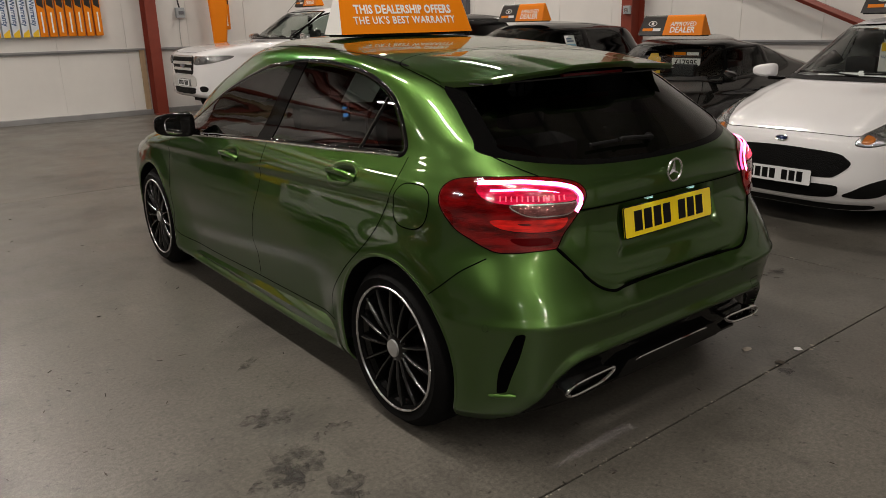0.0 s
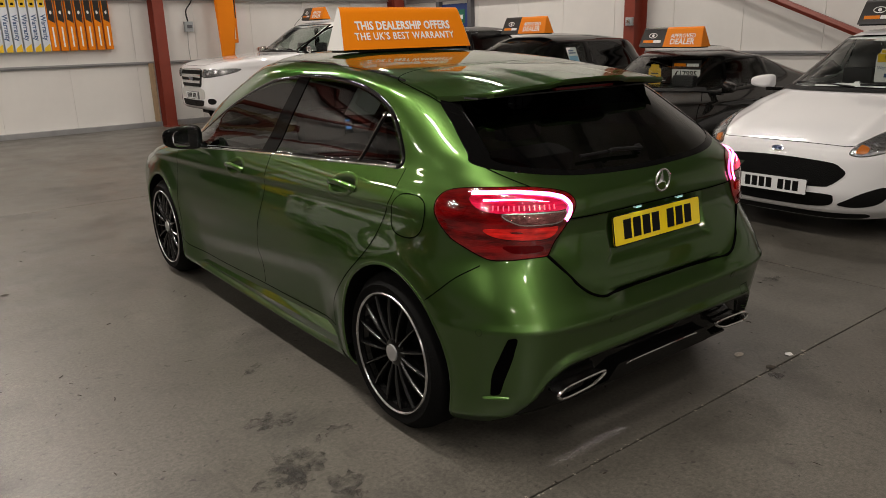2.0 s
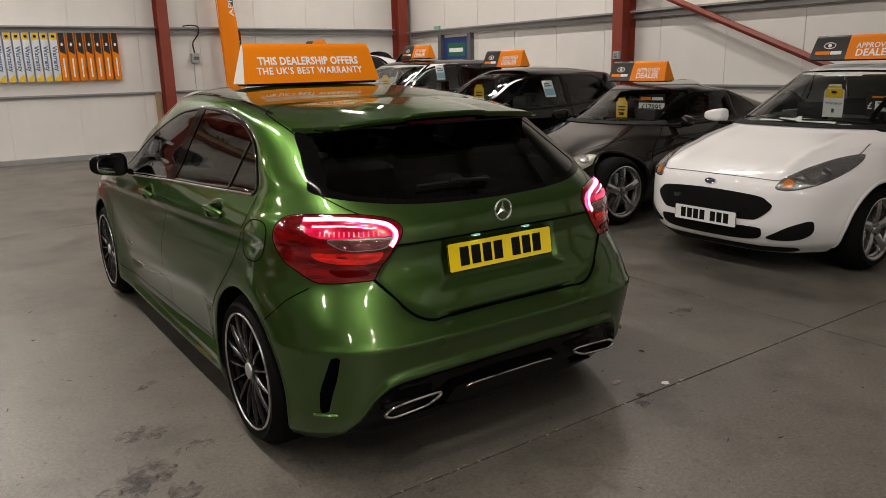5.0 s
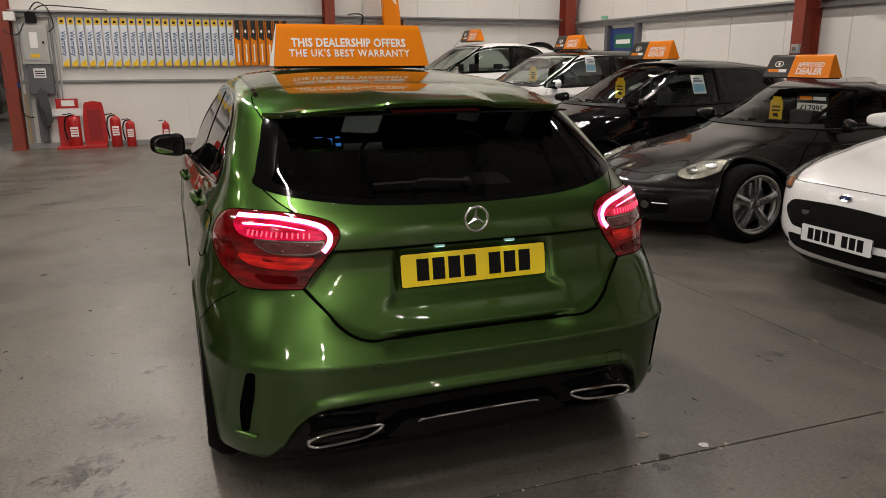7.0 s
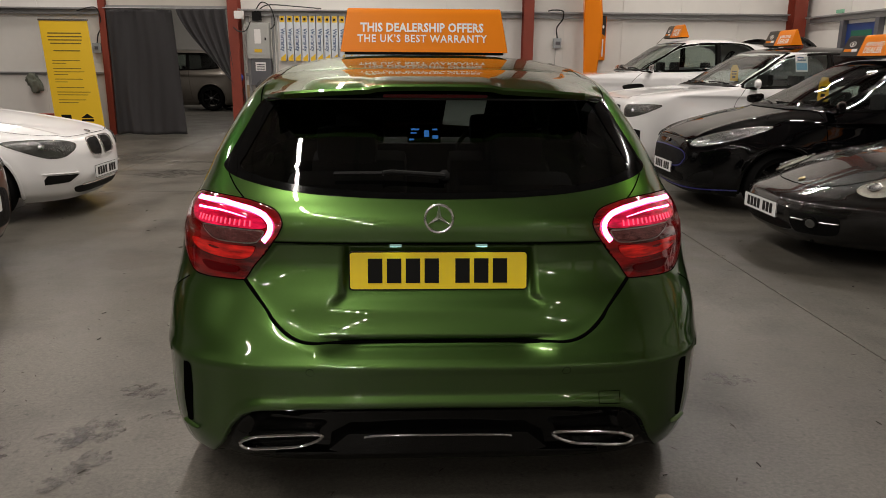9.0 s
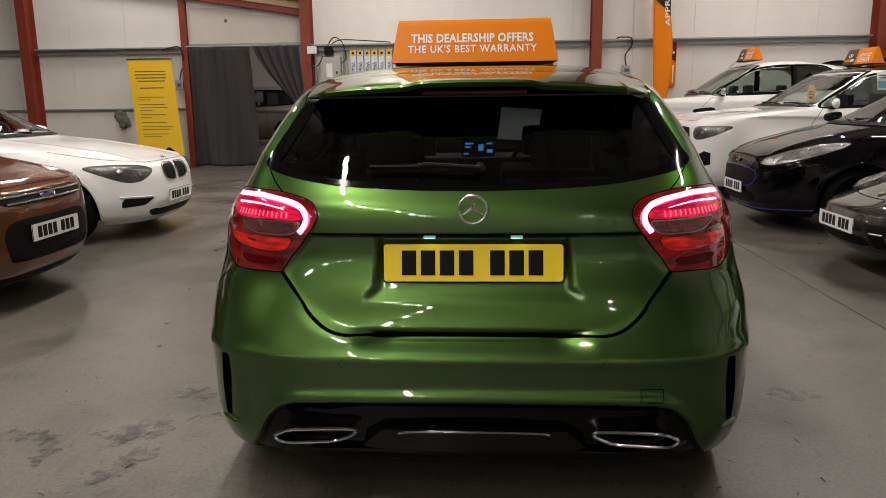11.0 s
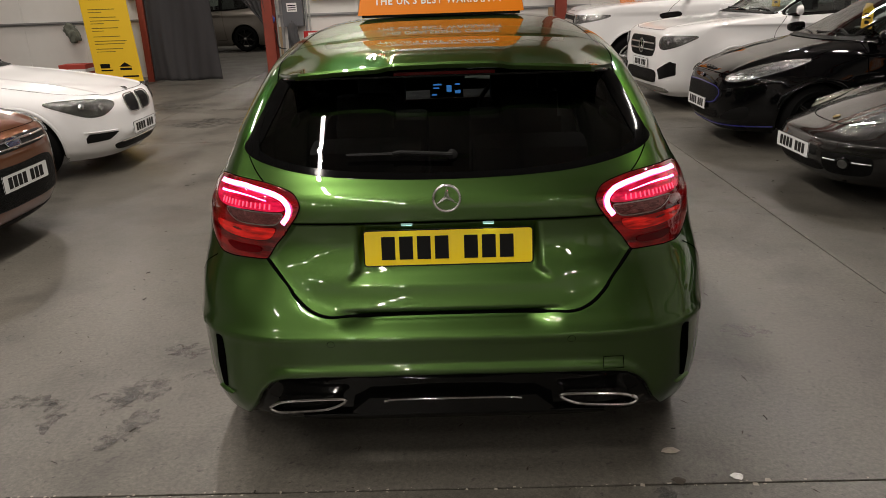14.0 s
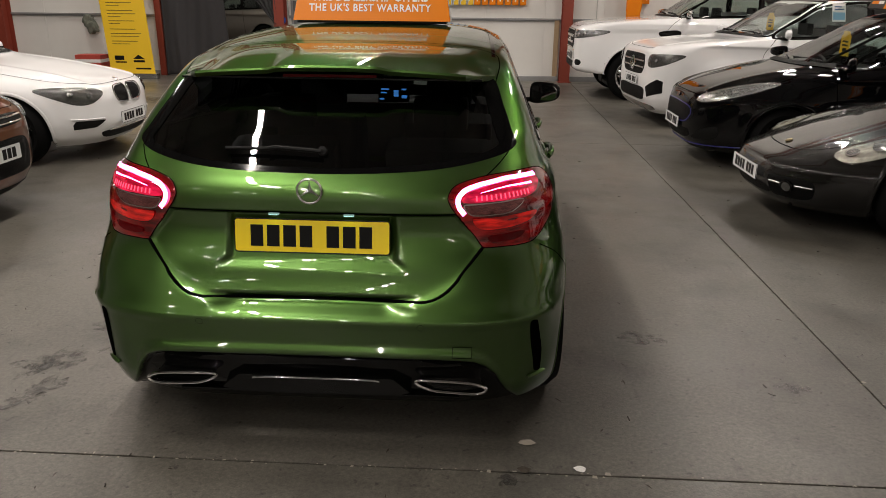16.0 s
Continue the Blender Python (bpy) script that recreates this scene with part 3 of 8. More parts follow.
# ---- green hatchback ----
AMG = {"dark": True, "lip": True, "lip_label": "machined silver rim edge", "spokes": 15, "spoke_in": 0.02, "spoke_out": 0.016, "dish": 0.02, "cap": material("silver_cap", (0.5, 0.5, 0.5), 0.35, 0.7)}
FIVE = {"dark": False, "lip": True, "lip_label": "silver rim edge", "spokes": 5, "spoke_in": 0.075, "spoke_out": 0.06, "dish": 0.02, "cap": ALLOY}
DARK5 = {"dark": True, "lip": False, "lip_label": "black rim edge", "spokes": 7, "spoke_in": 0.05, "spoke_out": 0.035, "dish": 0.02, "cap": ALLOY}


def skirt_top(ax):
    """Height of the dark diffuser's upper edge across the bumper."""
    return np.interp(ax, [0.0, 0.39, 0.52, 0.555, 0.585, 0.62, 0.66, 0.70, 0.74], [0.406, 0.404, 0.397, 0.389, 0.372, 0.335, 0.255, 0.20, 0.13])


def green_shape(x, y, z):
    """The side's creases and tuck, the tailgate's recess and the plate's hollow."""
    mid = ramp(0.95, 1.25, y) * (1 - ramp(2.7, 3.0, y))
    dx = -0.048 * mid * (1 - ramp(0.26, 0.68, z)) * ramp(0.15, 0.2, z)
    crease = 0.905 - 0.035 * (y - 0.6)
    below = crease - z
    side = ramp(0.35, 0.8, y) * (1 - ramp(3.6, 4.0, y))
    dx += side * (-0.015 * ramp(0.0, 0.04, below) * (1 - ramp(0.06, 0.30, below)))
    low = 0.36 + 0.12 * (2.9 - y)
    dx += mid * 0.012 * np.exp(-(((z - low) / 0.05) ** 2))
    for wy in (0.626, 3.325):
        r = np.sqrt((y - wy) ** 2 + (z - 0.325) ** 2)
        dx += 0.010 * np.exp(-(((r - 0.36) / 0.075) ** 2)) * ramp(0.6, 0.8, x)
    round_corner = (1 - ramp(0.20, 0.42, y)) * ramp(0.45, 0.72, np.abs(x))
    dx += round_corner * (0.003 * (1 - ramp(0.528, 0.562, z)) * ramp(0.28, 0.48, z) - 0.003 * np.exp(-(((z - 0.60) / 0.05) ** 2)))
    rear = 1 - ramp(0.25, 0.45, y)
    ax = np.abs(x)
    edge = np.interp(z, [0.598, 0.604, 0.617, 0.636, 0.665, 0.69, 0.764, 0.812, 0.877, 0.9], [0.30, 0.38, 0.42, 0.455, 0.485, 0.502, 0.565, 0.533, 0.482, 0.46])
    gate = ramp(0.0, 0.02, edge - ax) * ramp(0.597, 0.61, z) * (1 - ramp(0.872, 0.883, z))
    shelf = ramp(0.0, 0.13, edge + 0.06 - ax) * ramp(0.545, 0.592, z) * (1 - 0.7 * ramp(0.597, 0.612, z)) * (1 - ramp(0.62, 0.74, z))
    dy = ((0.002 + 0.012 * ramp(0.70, 0.87, z)) * gate + 0.042 * shelf) * rear
    half = np.interp(z, [0.685, 0.725, 0.87], [0.345, 0.292, 0.283])
    dy += 0.016 * ramp(0.0, 0.022, half - ax) * ramp(0.690, 0.716, z) * (1 - ramp(0.87, 0.88, z)) * rear
    above = z - skirt_top(ax)
    dy -= 0.017 * (1 - ramp(0.014, 0.042, above)) * ramp(-0.02, -0.005, above) * (1 - ramp(0.56, 0.68, ax)) * rear
    dy += 0.035 * ramp(0.0, 0.03, -above) * rear
    return dx, dy


def cabin(car, y0, y1, w, belt, roof):
    """Dark seats, dash and floor behind the glass."""
    ob = new("cabin")
    ob.parent = car
    part("cabin_floor", box(-w, y0, 0.3, w, y1, 0.42, 0.02), CABIN, ob)
    dash_y = y1 - 0.25
    part("dashboard", box(-w + 0.03, dash_y, 0.55, w - 0.03, y1 + 0.15, belt - 0.03, 0.06), CABIN, ob, smooth=True)
    for sx in (-1, 1):
        for y in (y0 + 0.55, y0 + 1.35):
            bm = box(-0.25, -0.06, 0.45, 0.25, 0.12, belt - 0.02, 0.05, pose(sx * 0.36, y, 0, 12, 0, 0))
            add_box(bm, -0.13, -0.07, belt + 0.01, 0.13, 0.03, belt + 0.17, 0.04, pose(sx * 0.36, y - 0.05, 0, 0, 0, 0))
            part("seat", bm, CABIN, ob, smooth=True)
    bm = bmesh.new()
    ring = [(0.36 + 0.18 * math.cos(a), dash_y - 0.1 + 0.06 * math.sin(a), belt - 0.1 + 0.17 * math.sin(a)) for a in np.linspace(0, 2 * math.pi, 25)[:-1]]
    add_tube(bm, ring, 0.014, 6, True)
    part("steering_wheel", bm, CABIN, ob, smooth=True)
    return ob


def lamp_lens(name, colour, glow_colour, low, high, scale, rough=0.06):
    """A glossy lens; uneven emission stands in for the bulb's light through its facets."""
    m = material(name, colour, rough, coat=1.0, emit=glow_colour, glow=high)
    nodes, links = m.node_tree.nodes, m.node_tree.links
    tc, mp, n, r = (nodes.new("ShaderNode" + k) for k in ("TexCoord", "Mapping", "TexNoise", "MapRange"))
    mp.inputs["Scale"].default_value = scale
    n.inputs["Scale"].default_value, n.inputs["Detail"].default_value, n.inputs["Roughness"].default_value = 1.0, 3, 0.6
    r.inputs[1].default_value, r.inputs[2].default_value, r.inputs[3].default_value, r.inputs[4].default_value = 0.38, 0.66, low, high
    bp = nodes.new("ShaderNodeBump")
    bp.inputs["Strength"].default_value, bp.inputs["Distance"].default_value = 0.5, 0.006
    links.new(tc.outputs["Object"], mp.inputs["Vector"])
    links.new(mp.outputs[0], n.inputs["Vector"])
    links.new(n.outputs[0], r.inputs[0])
    links.new(r.outputs[0], m.node_tree.nodes["Principled BSDF"].inputs["Emission Strength"])
    links.new(n.outputs[0], bp.inputs["Height"])
    links.new(bp.outputs[0], m.node_tree.nodes["Principled BSDF"].inputs["Normal"])
    return m


LENS_RED = lamp_lens("lit_red_lens", (0.055, 0.0006, 0.0012), (1.0, 0.010, 0.012), 0.002, 0.10, (8, 8, 34))
LENS_LIT = lamp_lens("lit_lamp_chamber", (0.25, 0.003, 0.010), (1.0, 0.012, 0.09), 0.10, 0.75, (14, 14, 55))
LENS_DARK = material("dark_red_lens", (0.07, 0.001, 0.002), 0.08, spec=0.2)
LENS_CLEAR = material("clear_reverse_lens", (0.30, 0.10, 0.10), 0.12, 0.8, coat=1.0, spread=0.7, scale=45, bump=0.9, bscale=40)
LED_RED = material("lit_led_strip", (0.8, 0.1, 0.15), 0.3, emit=(1.0, 0.10, 0.34), glow=15.0)
LED_SOFT = lamp_lens("lit_facet_band", (0.25, 0.004, 0.004), (1.0, 0.02, 0.012), 0.03, 0.42, (12, 12, 75))
LED_DOT = material("lit_led_dot", (0.8, 0.1, 0.1), 0.3, emit=(1.0, 0.06, 0.14), glow=1.3)
PLATE_LAMP = material("plate_lamp", (0.2, 0.32, 0.3), 0.3, emit=(0.65, 1.0, 0.92), glow=0.22)
SCREEN = material("lit_screen", (0.01, 0.01, 0.02), 0.2, emit=(0.1, 0.4, 1.0), glow=1.6)


def tail_lamp(sh, car, sx):
    ob = new("tail_lamp")
    ob.parent = car
    tagged(ob, "red tail lamp with a bright lit strip")
    way = (-0.55 * sx, 0.83, 0)
    line = lamp_line(sx)
    sh.patch("lens", line, way, LENS_RED, ob, "glossy red lens", lift=0.003, dome=0.010, skirt=0.012, rings=(1, 0.985, 0.95, 0.88, 0.75, 0.5, 0.25))
    sh.ribbon("lens_edge", line, way, 0.006, SEAM, ob, closed=True, lift=0.003)
    low = smooth_line(mirrored([(0.70, 0.17, 0.808), (0.63, 0.125, 0.806), (0.585, 0.11, 0.802), (0.585, 0.11, 0.786), (0.63, 0.125, 0.782), (0.68, 0.15, 0.786)], sx), 5, True)
    sh.patch("lower_lens", low, way, LENS_DARK, ob, "dark lower reflector", lift=0.0145, rings=(1, 0.6), skirt=0.002)
    mid = smooth_line(mirrored([(0.735, 0.222, 0.868), (0.63, 0.13, 0.868), (0.56, 0.10, 0.868), (0.527, 0.095, 0.866), (0.549, 0.11, 0.832), (0.63, 0.13, 0.828), (0.711, 0.194, 0.84)], sx), 5, True)
    sh.patch("lit_band", mid, way, LED_SOFT, ob, "soft lit red band", lift=0.0145, rings=(1, 0.6), skirt=0.002)
    # the strip's spill on the chamber is put in as emission
    top = smooth_line(mirrored([(0.735, 0.285, 0.964), (0.648, 0.193, 0.968), (0.60, 0.15, 0.965), (0.545, 0.11, 0.957), (0.51, 0.09, 0.945), (0.498, 0.08, 0.925), (0.53, 0.09, 0.918), (0.605, 0.121, 0.918), (0.70, 0.19, 0.916), (0.74, 0.25, 0.93)], sx), 5, True)
    sh.patch("lit_chamber", top, way, LENS_LIT, ob, "red chamber with its strip's light put in as glow", lift=0.0137, rings=(1, 0.6), skirt=0.002)
    rev = smooth_line(mirrored([(0.691, 0.184, 0.912), (0.605, 0.121, 0.914), (0.53, 0.09, 0.914), (0.503, 0.08, 0.912), (0.52, 0.091, 0.884), (0.58, 0.12, 0.879), (0.652, 0.153, 0.883)], sx), 5, True)
    sh.patch("reverse_lens", rev, way, LENS_CLEAR, ob, "clear smoked reversing lens", lift=0.0155, rings=(1, 0.6), skirt=0.002)
    sh.ribbon("reverse_rim", rev, way, 0.004, ALLOY, ob, closed=True, lift=0.0165)
    strip = smooth_line(mirrored([(0.733, 0.285, 0.972), (0.648, 0.193, 0.976), (0.61, 0.157, 0.973), (0.568, 0.123, 0.968), (0.539, 0.102, 0.963), (0.507, 0.084, 0.953), (0.487, 0.076, 0.932), (0.488, 0.077, 0.907), (0.50, 0.087, 0.885)], sx), 8)
    sh.ribbon("led_strip", strip, way, 0.016, LED_RED, ob, "bright lit strip", lift=0.0145)
    for k in range(13):
        u = k / 12
        at = sh.drape((sx * (0.70 - 0.16 * u), 0.22 - 0.12 * u, 0.931), way, 0.0155)
        turn = sh.last.to_track_quat("Z", "Y").to_matrix().to_4x4()
        part("led_fin", box(-0.002, -0.0085, -0.001, 0.002, 0.0085, 0.0015, m=Matrix.Translation(at) @ turn), LED_DOT, ob)
    inner = smooth_line(mirrored([(0.715, 0.25, 0.953), (0.65, 0.18, 0.956), (0.60, 0.14, 0.953), (0.555, 0.105, 0.946)], sx), 8)
    sh.ribbon("inner_strip", inner, way, 0.007, LED_RED, ob, lift=0.0145, taper=lambda s: 1 - 0.8 * s)


def lamp_line(sx):
    """Outline of the tail lamp's lens."""
    return smooth_line(mirrored([(0.782, 0.396, 0.965), (0.811, 0.399, 0.908), (0.806, 0.335, 0.84), (0.784, 0.274, 0.804), (0.743, 0.203, 0.768), (0.695, 0.158, 0.763), (0.646, 0.128, 0.765), (0.60, 0.11, 0.766), (0.572, 0.098, 0.767),
                                 (0.560, 0.098, 0.774), (0.533, 0.10, 0.812), (0.505, 0.09, 0.847), (0.482, 0.084, 0.877), (0.465, 0.072, 0.908), (0.458, 0.071, 0.939), (0.478, 0.088, 0.968), (0.529, 0.132, 0.985), (0.605, 0.194, 0.994), (0.73, 0.33, 0.990)], sx), 6, True)


def green_hatchback():
    car = thing("hatchback_car", "metallic green five-door hatchback with dark glass and lit tail lamps", "car", pose(0, 0, 0))
    rear = [(0.15, 0.10), (0.20, 0.05), (0.28, 0.012), (0.38, -0.006), (0.46, -0.021), (0.518, -0.034), (0.534, -0.041), (0.541, -0.040), (0.553, -0.032), (0.60, -0.010), (0.68, 0.026), (0.76, 0.055), (0.82, 0.064),
            (0.87, 0.060), (0.888, 0.058), (0.92, 0.060), (0.955, 0.068), (0.985, 0.095), (1.03, 0.165), (1.15, 0.36), (1.25, 0.52), (1.30, 0.62), (1.34, 0.80), (1.38, 1.07), (1.41, 1.42), (1.425, 1.8), (1.43, 2.15)]
    front = [(0.15, 4.10), (0.25, 4.2), (0.4, 4.27), (0.55, 4.29), (0.65, 4.27), (0.72, 4.2), (0.78, 4.05), (0.84, 3.8), (0.9, 3.45), (0.95, 3.24), (1.0, 3.12), (1.1, 2.98), (1.2, 2.80), (1.3, 2.58), (1.36, 2.44), (1.40, 2.34), (1.42, 2.28), (1.43, 2.2)]
    width = [(0.15, 0.85), (0.2, 0.878), (0.3, 0.884), (0.45, 0.886), (0.6, 0.892), (0.7, 0.89), (0.8, 0.880), (0.88, 0.86), (0.95, 0.828), (1.0, 0.799), (1.05, 0.773), (1.15, 0.735), (1.25, 0.692), (1.33, 0.655), (1.36, 0.63), (1.385, 0.58), (1.40, 0.53), (1.415, 0.42), (1.425, 0.28), (1.43, 0.03)]
    corner = [(0.15, 0.40), (0.6, 0.42), (0.78, 0.54), (0.97, 0.56), (1.03, 0.46), (1.10, 0.36), (1.25, 0.32), (1.34, 0.40), (1.43, 0.7)]
    power = [(0.15, 5.6), (0.6, 5.4), (0.78, 4.7), (1.0, 4.4), (1.4, 4.0)]
    sh = Shell(rear, front, width, corner, [(0.15, 0.8), (0.85, 0.8), (1.0, 0.66), (1.2, 0.6), (1.43, 0.6)], power, [(0.15, 3.6), (0.85, 3.6), (1.1, 4.4), (1.43, 4.4)], nh=240, nr=124, ns=150, nf=40, bulge=green_shape)
    c = sh.centres
    wy, fy, wz = 0.626, 3.325, 0.325
    R = 0.35
    for y in (wy, fy):
        sh.kept &= ~(((c[:, 1] - y) ** 2 + (c[:, 2] - wz) ** 2 < R ** 2) & (np.abs(c[:, 0]) > 0.5))
    LEFT, BACK, DOWN = {-1: (1, 0, 0), 1: (-1, 0, 0)}, (0, 1, 0), (0, 0, -1)

    # glass
    half = [(0.0, 1.0), (0.35, 1.010), (0.58, 1.036), (0.672, 1.062), (0.662, 1.10), (0.63, 1.18), (0.592, 1.26), (0.5, 1.282), (0.25, 1.292), (0.0, 1.295)]
    loop = half + [(-x, z) for x, z in half[-2:0:-1]]
    screen = smooth_line(on_rear(loop), 7, True)
    sh.kept &= ~sh.inside(screen, BACK, 0.010)
    g = sh.patch("rear_window", screen, BACK, DARK_GLASS, car, "dark privacy glass", lift=0.0, rings=(1, 0.95, 0.85, 0.7, 0.5, 0.25))
    sh.patch("window_edge", screen, BACK, FRIT, car, lift=0.0015, rings=(1, 0.97, 0.93), hole=0.91)
    g.visible_shadow = False
    glass_line = [(0.655, 1.035), (0.675, 1.10), (0.80, 1.216), (1.0, 1.288), (1.25, 1.322), (1.515, 1.33), (1.75, 1.315), (1.95, 1.285), (2.25, 1.19), (2.55, 1.06), (2.78, 0.945), (2.70, 0.918), (2.2, 0.95), (1.7, 0.98), (1.2, 1.005), (0.8, 1.03)]
    for sx in (-1, 1):
        line = smooth_line(on_side(glass_line, sx), 6, True)
        sh.kept &= ~sh.inside(line, LEFT[sx], 0.025)
        pane_r = smooth_line(on_side([(0.655, 1.035), (0.675, 1.10), (0.80, 1.216), (1.0, 1.288), (1.25, 1.322), (1.515, 1.33), (1.56, 1.329), (1.64, 1.15), (1.70, 0.98), (1.2, 1.005), (0.8, 1.03)], sx), 6, True)
        pane_f = smooth_line(on_side([(1.60, 1.328), (1.75, 1.315), (1.95, 1.285), (2.25, 1.19), (2.55, 1.06), (2.78, 0.945), (2.70, 0.918), (2.2, 0.95), (1.74, 0.978), (1.67, 1.15)], sx), 6, True)
        g1 = sh.patch("rear_side_window", pane_r, LEFT[sx], DARK_GLASS, car, "dark privacy glass", lift=0.002)
        g2 = sh.patch("front_side_window", pane_f, LEFT[sx], MID_GLASS, car, "lightly tinted glass", lift=0.002)
        g1.visible_shadow = g2.visible_shadow = False
        sh.ribbon("window_surround", line, LEFT[sx], 0.022, GLOSS_BLACK, car, "gloss black surround", closed=True, lift=0.0035, high=0.0012)
        pillar = on_side([(1.53, 1.325), (1.64, 1.322), (1.80, 0.975), (1.66, 0.98)], sx)
        pillar = smooth_line(np.concatenate([np.linspace(pillar[i], pillar[(i + 1) % 4], 9)[:-1] for i in range(4)]), 2, True)
        sh.patch("door_pillar", pillar, LEFT[sx], FRIT, car, "gloss black pillar", lift=0.005)
        sh.ribbon("quarter_bar", np.linspace(on_side([(0.83, 1.215)], sx)[0], on_side([(0.93, 1.022)], sx)[0], 9), LEFT[sx], 0.022, GLOSS_BLACK, car, lift=0.0035, high=0.003)
        sh.ribbon("waist_trim", smooth_line(on_side([(0.67, 1.028), (1.2, 0.998), (1.7, 0.973), (2.2, 0.943), (2.66, 0.912)], sx), 8), LEFT[sx], 0.012, CHROME, car, "chrome waist trim", lift=0.003, high=0.003)
    wind = [(0.0, 1.02), (0.4, 1.01), (0.66, 0.985), (0.64, 1.1), (0.575, 1.28), (0.5, 1.325), (0.0, 1.345)]
    wl = np.array([(x, 3, z) for x, z in wind + [(-x, z) for x, z in wind[-2:0:-1]]])
    wl = smooth_line(wl, 5, True)
    sh.kept &= ~sh.inside(wl, (0, -1, 0), 0.03)
    g = sh.patch("windscreen", wl, (0, -1, 0), CLEAR_GLASS, car, "clear windscreen", lift=0.0)
    g.visible_shadow = False

    # handle hollows
    cups = {}
    for sx in (-1, 1):
        for hy, hz in ((0.99, 0.925), (2.05, 0.872)):
            ring = smooth_line(on_side([(hy + 0.098 * math.cos(a), hz + 0.042 * math.sin(a) - 0.012 * math.cos(a)) for a in np.linspace(0, 2 * math.pi, 17)[:-1]], sx), 3, True)
            cups[sx, hy] = ring
            sh.kept &= ~sh.inside(ring, LEFT[sx], 0.007)
    vents = {}
    for sx in (-1, 1):
        sh.kept &= ~sh.inside(lamp_line(sx), (-0.55 * sx, 0.83, 0), 0.012)
        vents[sx] = smooth_line(mirrored([(0.760, 0.085, 0.512), (0.752, 0.076, 0.520), (0.746, 0.06, 0.523), (0.740, 0.055, 0.513), (0.744, 0.06, 0.48), (0.751, 0.07, 0.43), (0.757, 0.10, 0.36), (0.759, 0.12, 0.31), (0.762, 0.13, 0.300), (0.774, 0.15, 0.296), (0.780, 0.15, 0.31), (0.780, 0.14, 0.38), (0.772, 0.11, 0.45)], sx), 5, True)
    xs = np.r_[np.linspace(0.722, 0.56, 22), np.linspace(0.55, -0.55, 45), np.linspace(-0.56, -0.722, 22)]
    skirt_line = np.array([(x, 0.2, float(skirt_top(abs(x)))) for x in xs] + [(x, 0.2, 0.156) for x in np.linspace(-0.70, 0.70, 40)])
    sh.kept &= ~sh.inside(skirt_line, BACK, 0.01)
    # doors, bumper and tailgate
    door_r = on_side([(0.60, 1.03), (0.655, 0.88), (0.75, 0.72), (0.93, 0.555), (1.075, 0.40), (1.085, 0.30), (1.86, 0.285), (1.80, 0.6), (1.70, 0.80), (1.69, 0.99)], -1)
    door_f = on_side([(1.69, 0.99), (1.70, 0.80), (1.80, 0.6), (1.86, 0.285), (2.86, 0.275), (2.95, 0.45), (2.97, 0.75), (2.90, 0.93)], -1)
    z, ax = c[:, 2], np.abs(c[:, 0])
    edge = np.interp(z, [0.598, 0.604, 0.617, 0.636, 0.665, 0.69, 0.764, 0.877, 0.95, 1.06, 1.27], [0.30, 0.38, 0.42, 0.455, 0.485, 0.502, 0.565, 0.482, 0.60, 0.67, 0.58])
    gate = (c[:, 1] < 0.7) & (z > 0.595) & (z < 1.3) & (ax < edge)
    split = np.interp(c[:, 1], [0.0, 0.22, 0.385, 0.5], [0.80, 0.76, 0.61, 0.5])
    bumper = (c[:, 1] < 0.5) & (z < split) & ~gate
    named = [("tailgate", gate, GREEN, ""), ("rear_bumper", bumper, GREEN, "")]
    for sx in (-1, 1):
        m = np.array([sx * -1, 1, 1])
        named.append(("rear_door", sh.inside(door_r * m, LEFT[sx]), GREEN, ""))
        named.append(("front_door", sh.inside(door_f * m, LEFT[sx]), GREEN, ""))
    roof = (z > 1.3) & (ax < 0.62)
    bonnet = (c[:, 1] > 3.1) & (z > 0.74) & (ax < 0.70)
    named += [("roof", roof, GREEN, ""), ("bonnet", bonnet, GREEN, ""), ("body_shell", sh.kept.copy(), GREEN, "")]
    sh.split(car, named)

    # panel gaps
    for sx in (-1, 1):
        m = np.array([sx * -1, 1, 1])
        for line, n in (([(0.615, 1.03), (0.655, 0.88), (0.75, 0.72), (0.93, 0.555), (1.075, 0.40), (1.085, 0.29)], 7), ([(1.69, 0.985), (1.70, 0.80), (1.80, 0.55), (1.86, 0.285)], 8),
                        ([(1.085, 0.29), (1.86, 0.28), (2.86, 0.272), (2.95, 0.45), (2.97, 0.75), (2.90, 0.93)], 8)):
            sh.ribbon("gap_or_shadow_line", smooth_line(on_side(line, sx), n), LEFT[sx], 0.0044, SEAM, car)
        sh.ribbon("gap_or_shadow_line", smooth_line(mirrored([(0.77, 0.21, 0.745), (0.83, 0.27, 0.70), (0.865, 0.33, 0.645), (0.875, 0.385, 0.605)], sx), 6), (-0.75 * sx, 0.66, 0), 0.0044, SEAM, car)
        sh.ribbon("gap_or_shadow_line", smooth_line(mirrored([(0.59, 0.14, 0.995), (0.63, 0.2, 1.02), (0.672, 0.26, 1.05)], sx), 4), (-0.4 * sx, 0.9, 0), 0.0044, SEAM, car)
        # shut line round the fuel flap
        if sx < 0:
            ring = on_side([(0.529 + 0.092 * math.copysign(abs(math.cos(a)) ** 0.75, math.cos(a)), 0.876 + 0.075 * math.copysign(abs(math.sin(a)) ** 0.75, math.sin(a))) for a in np.linspace(0, 2 * math.pi, 49)[:-1]], sx)
            sh.patch("fuel_flap", ring, LEFT[sx], GREEN, car, lift=0.001, rings=(1, 0.8, 0.6, 0.4, 0.2), skirt=0.003)
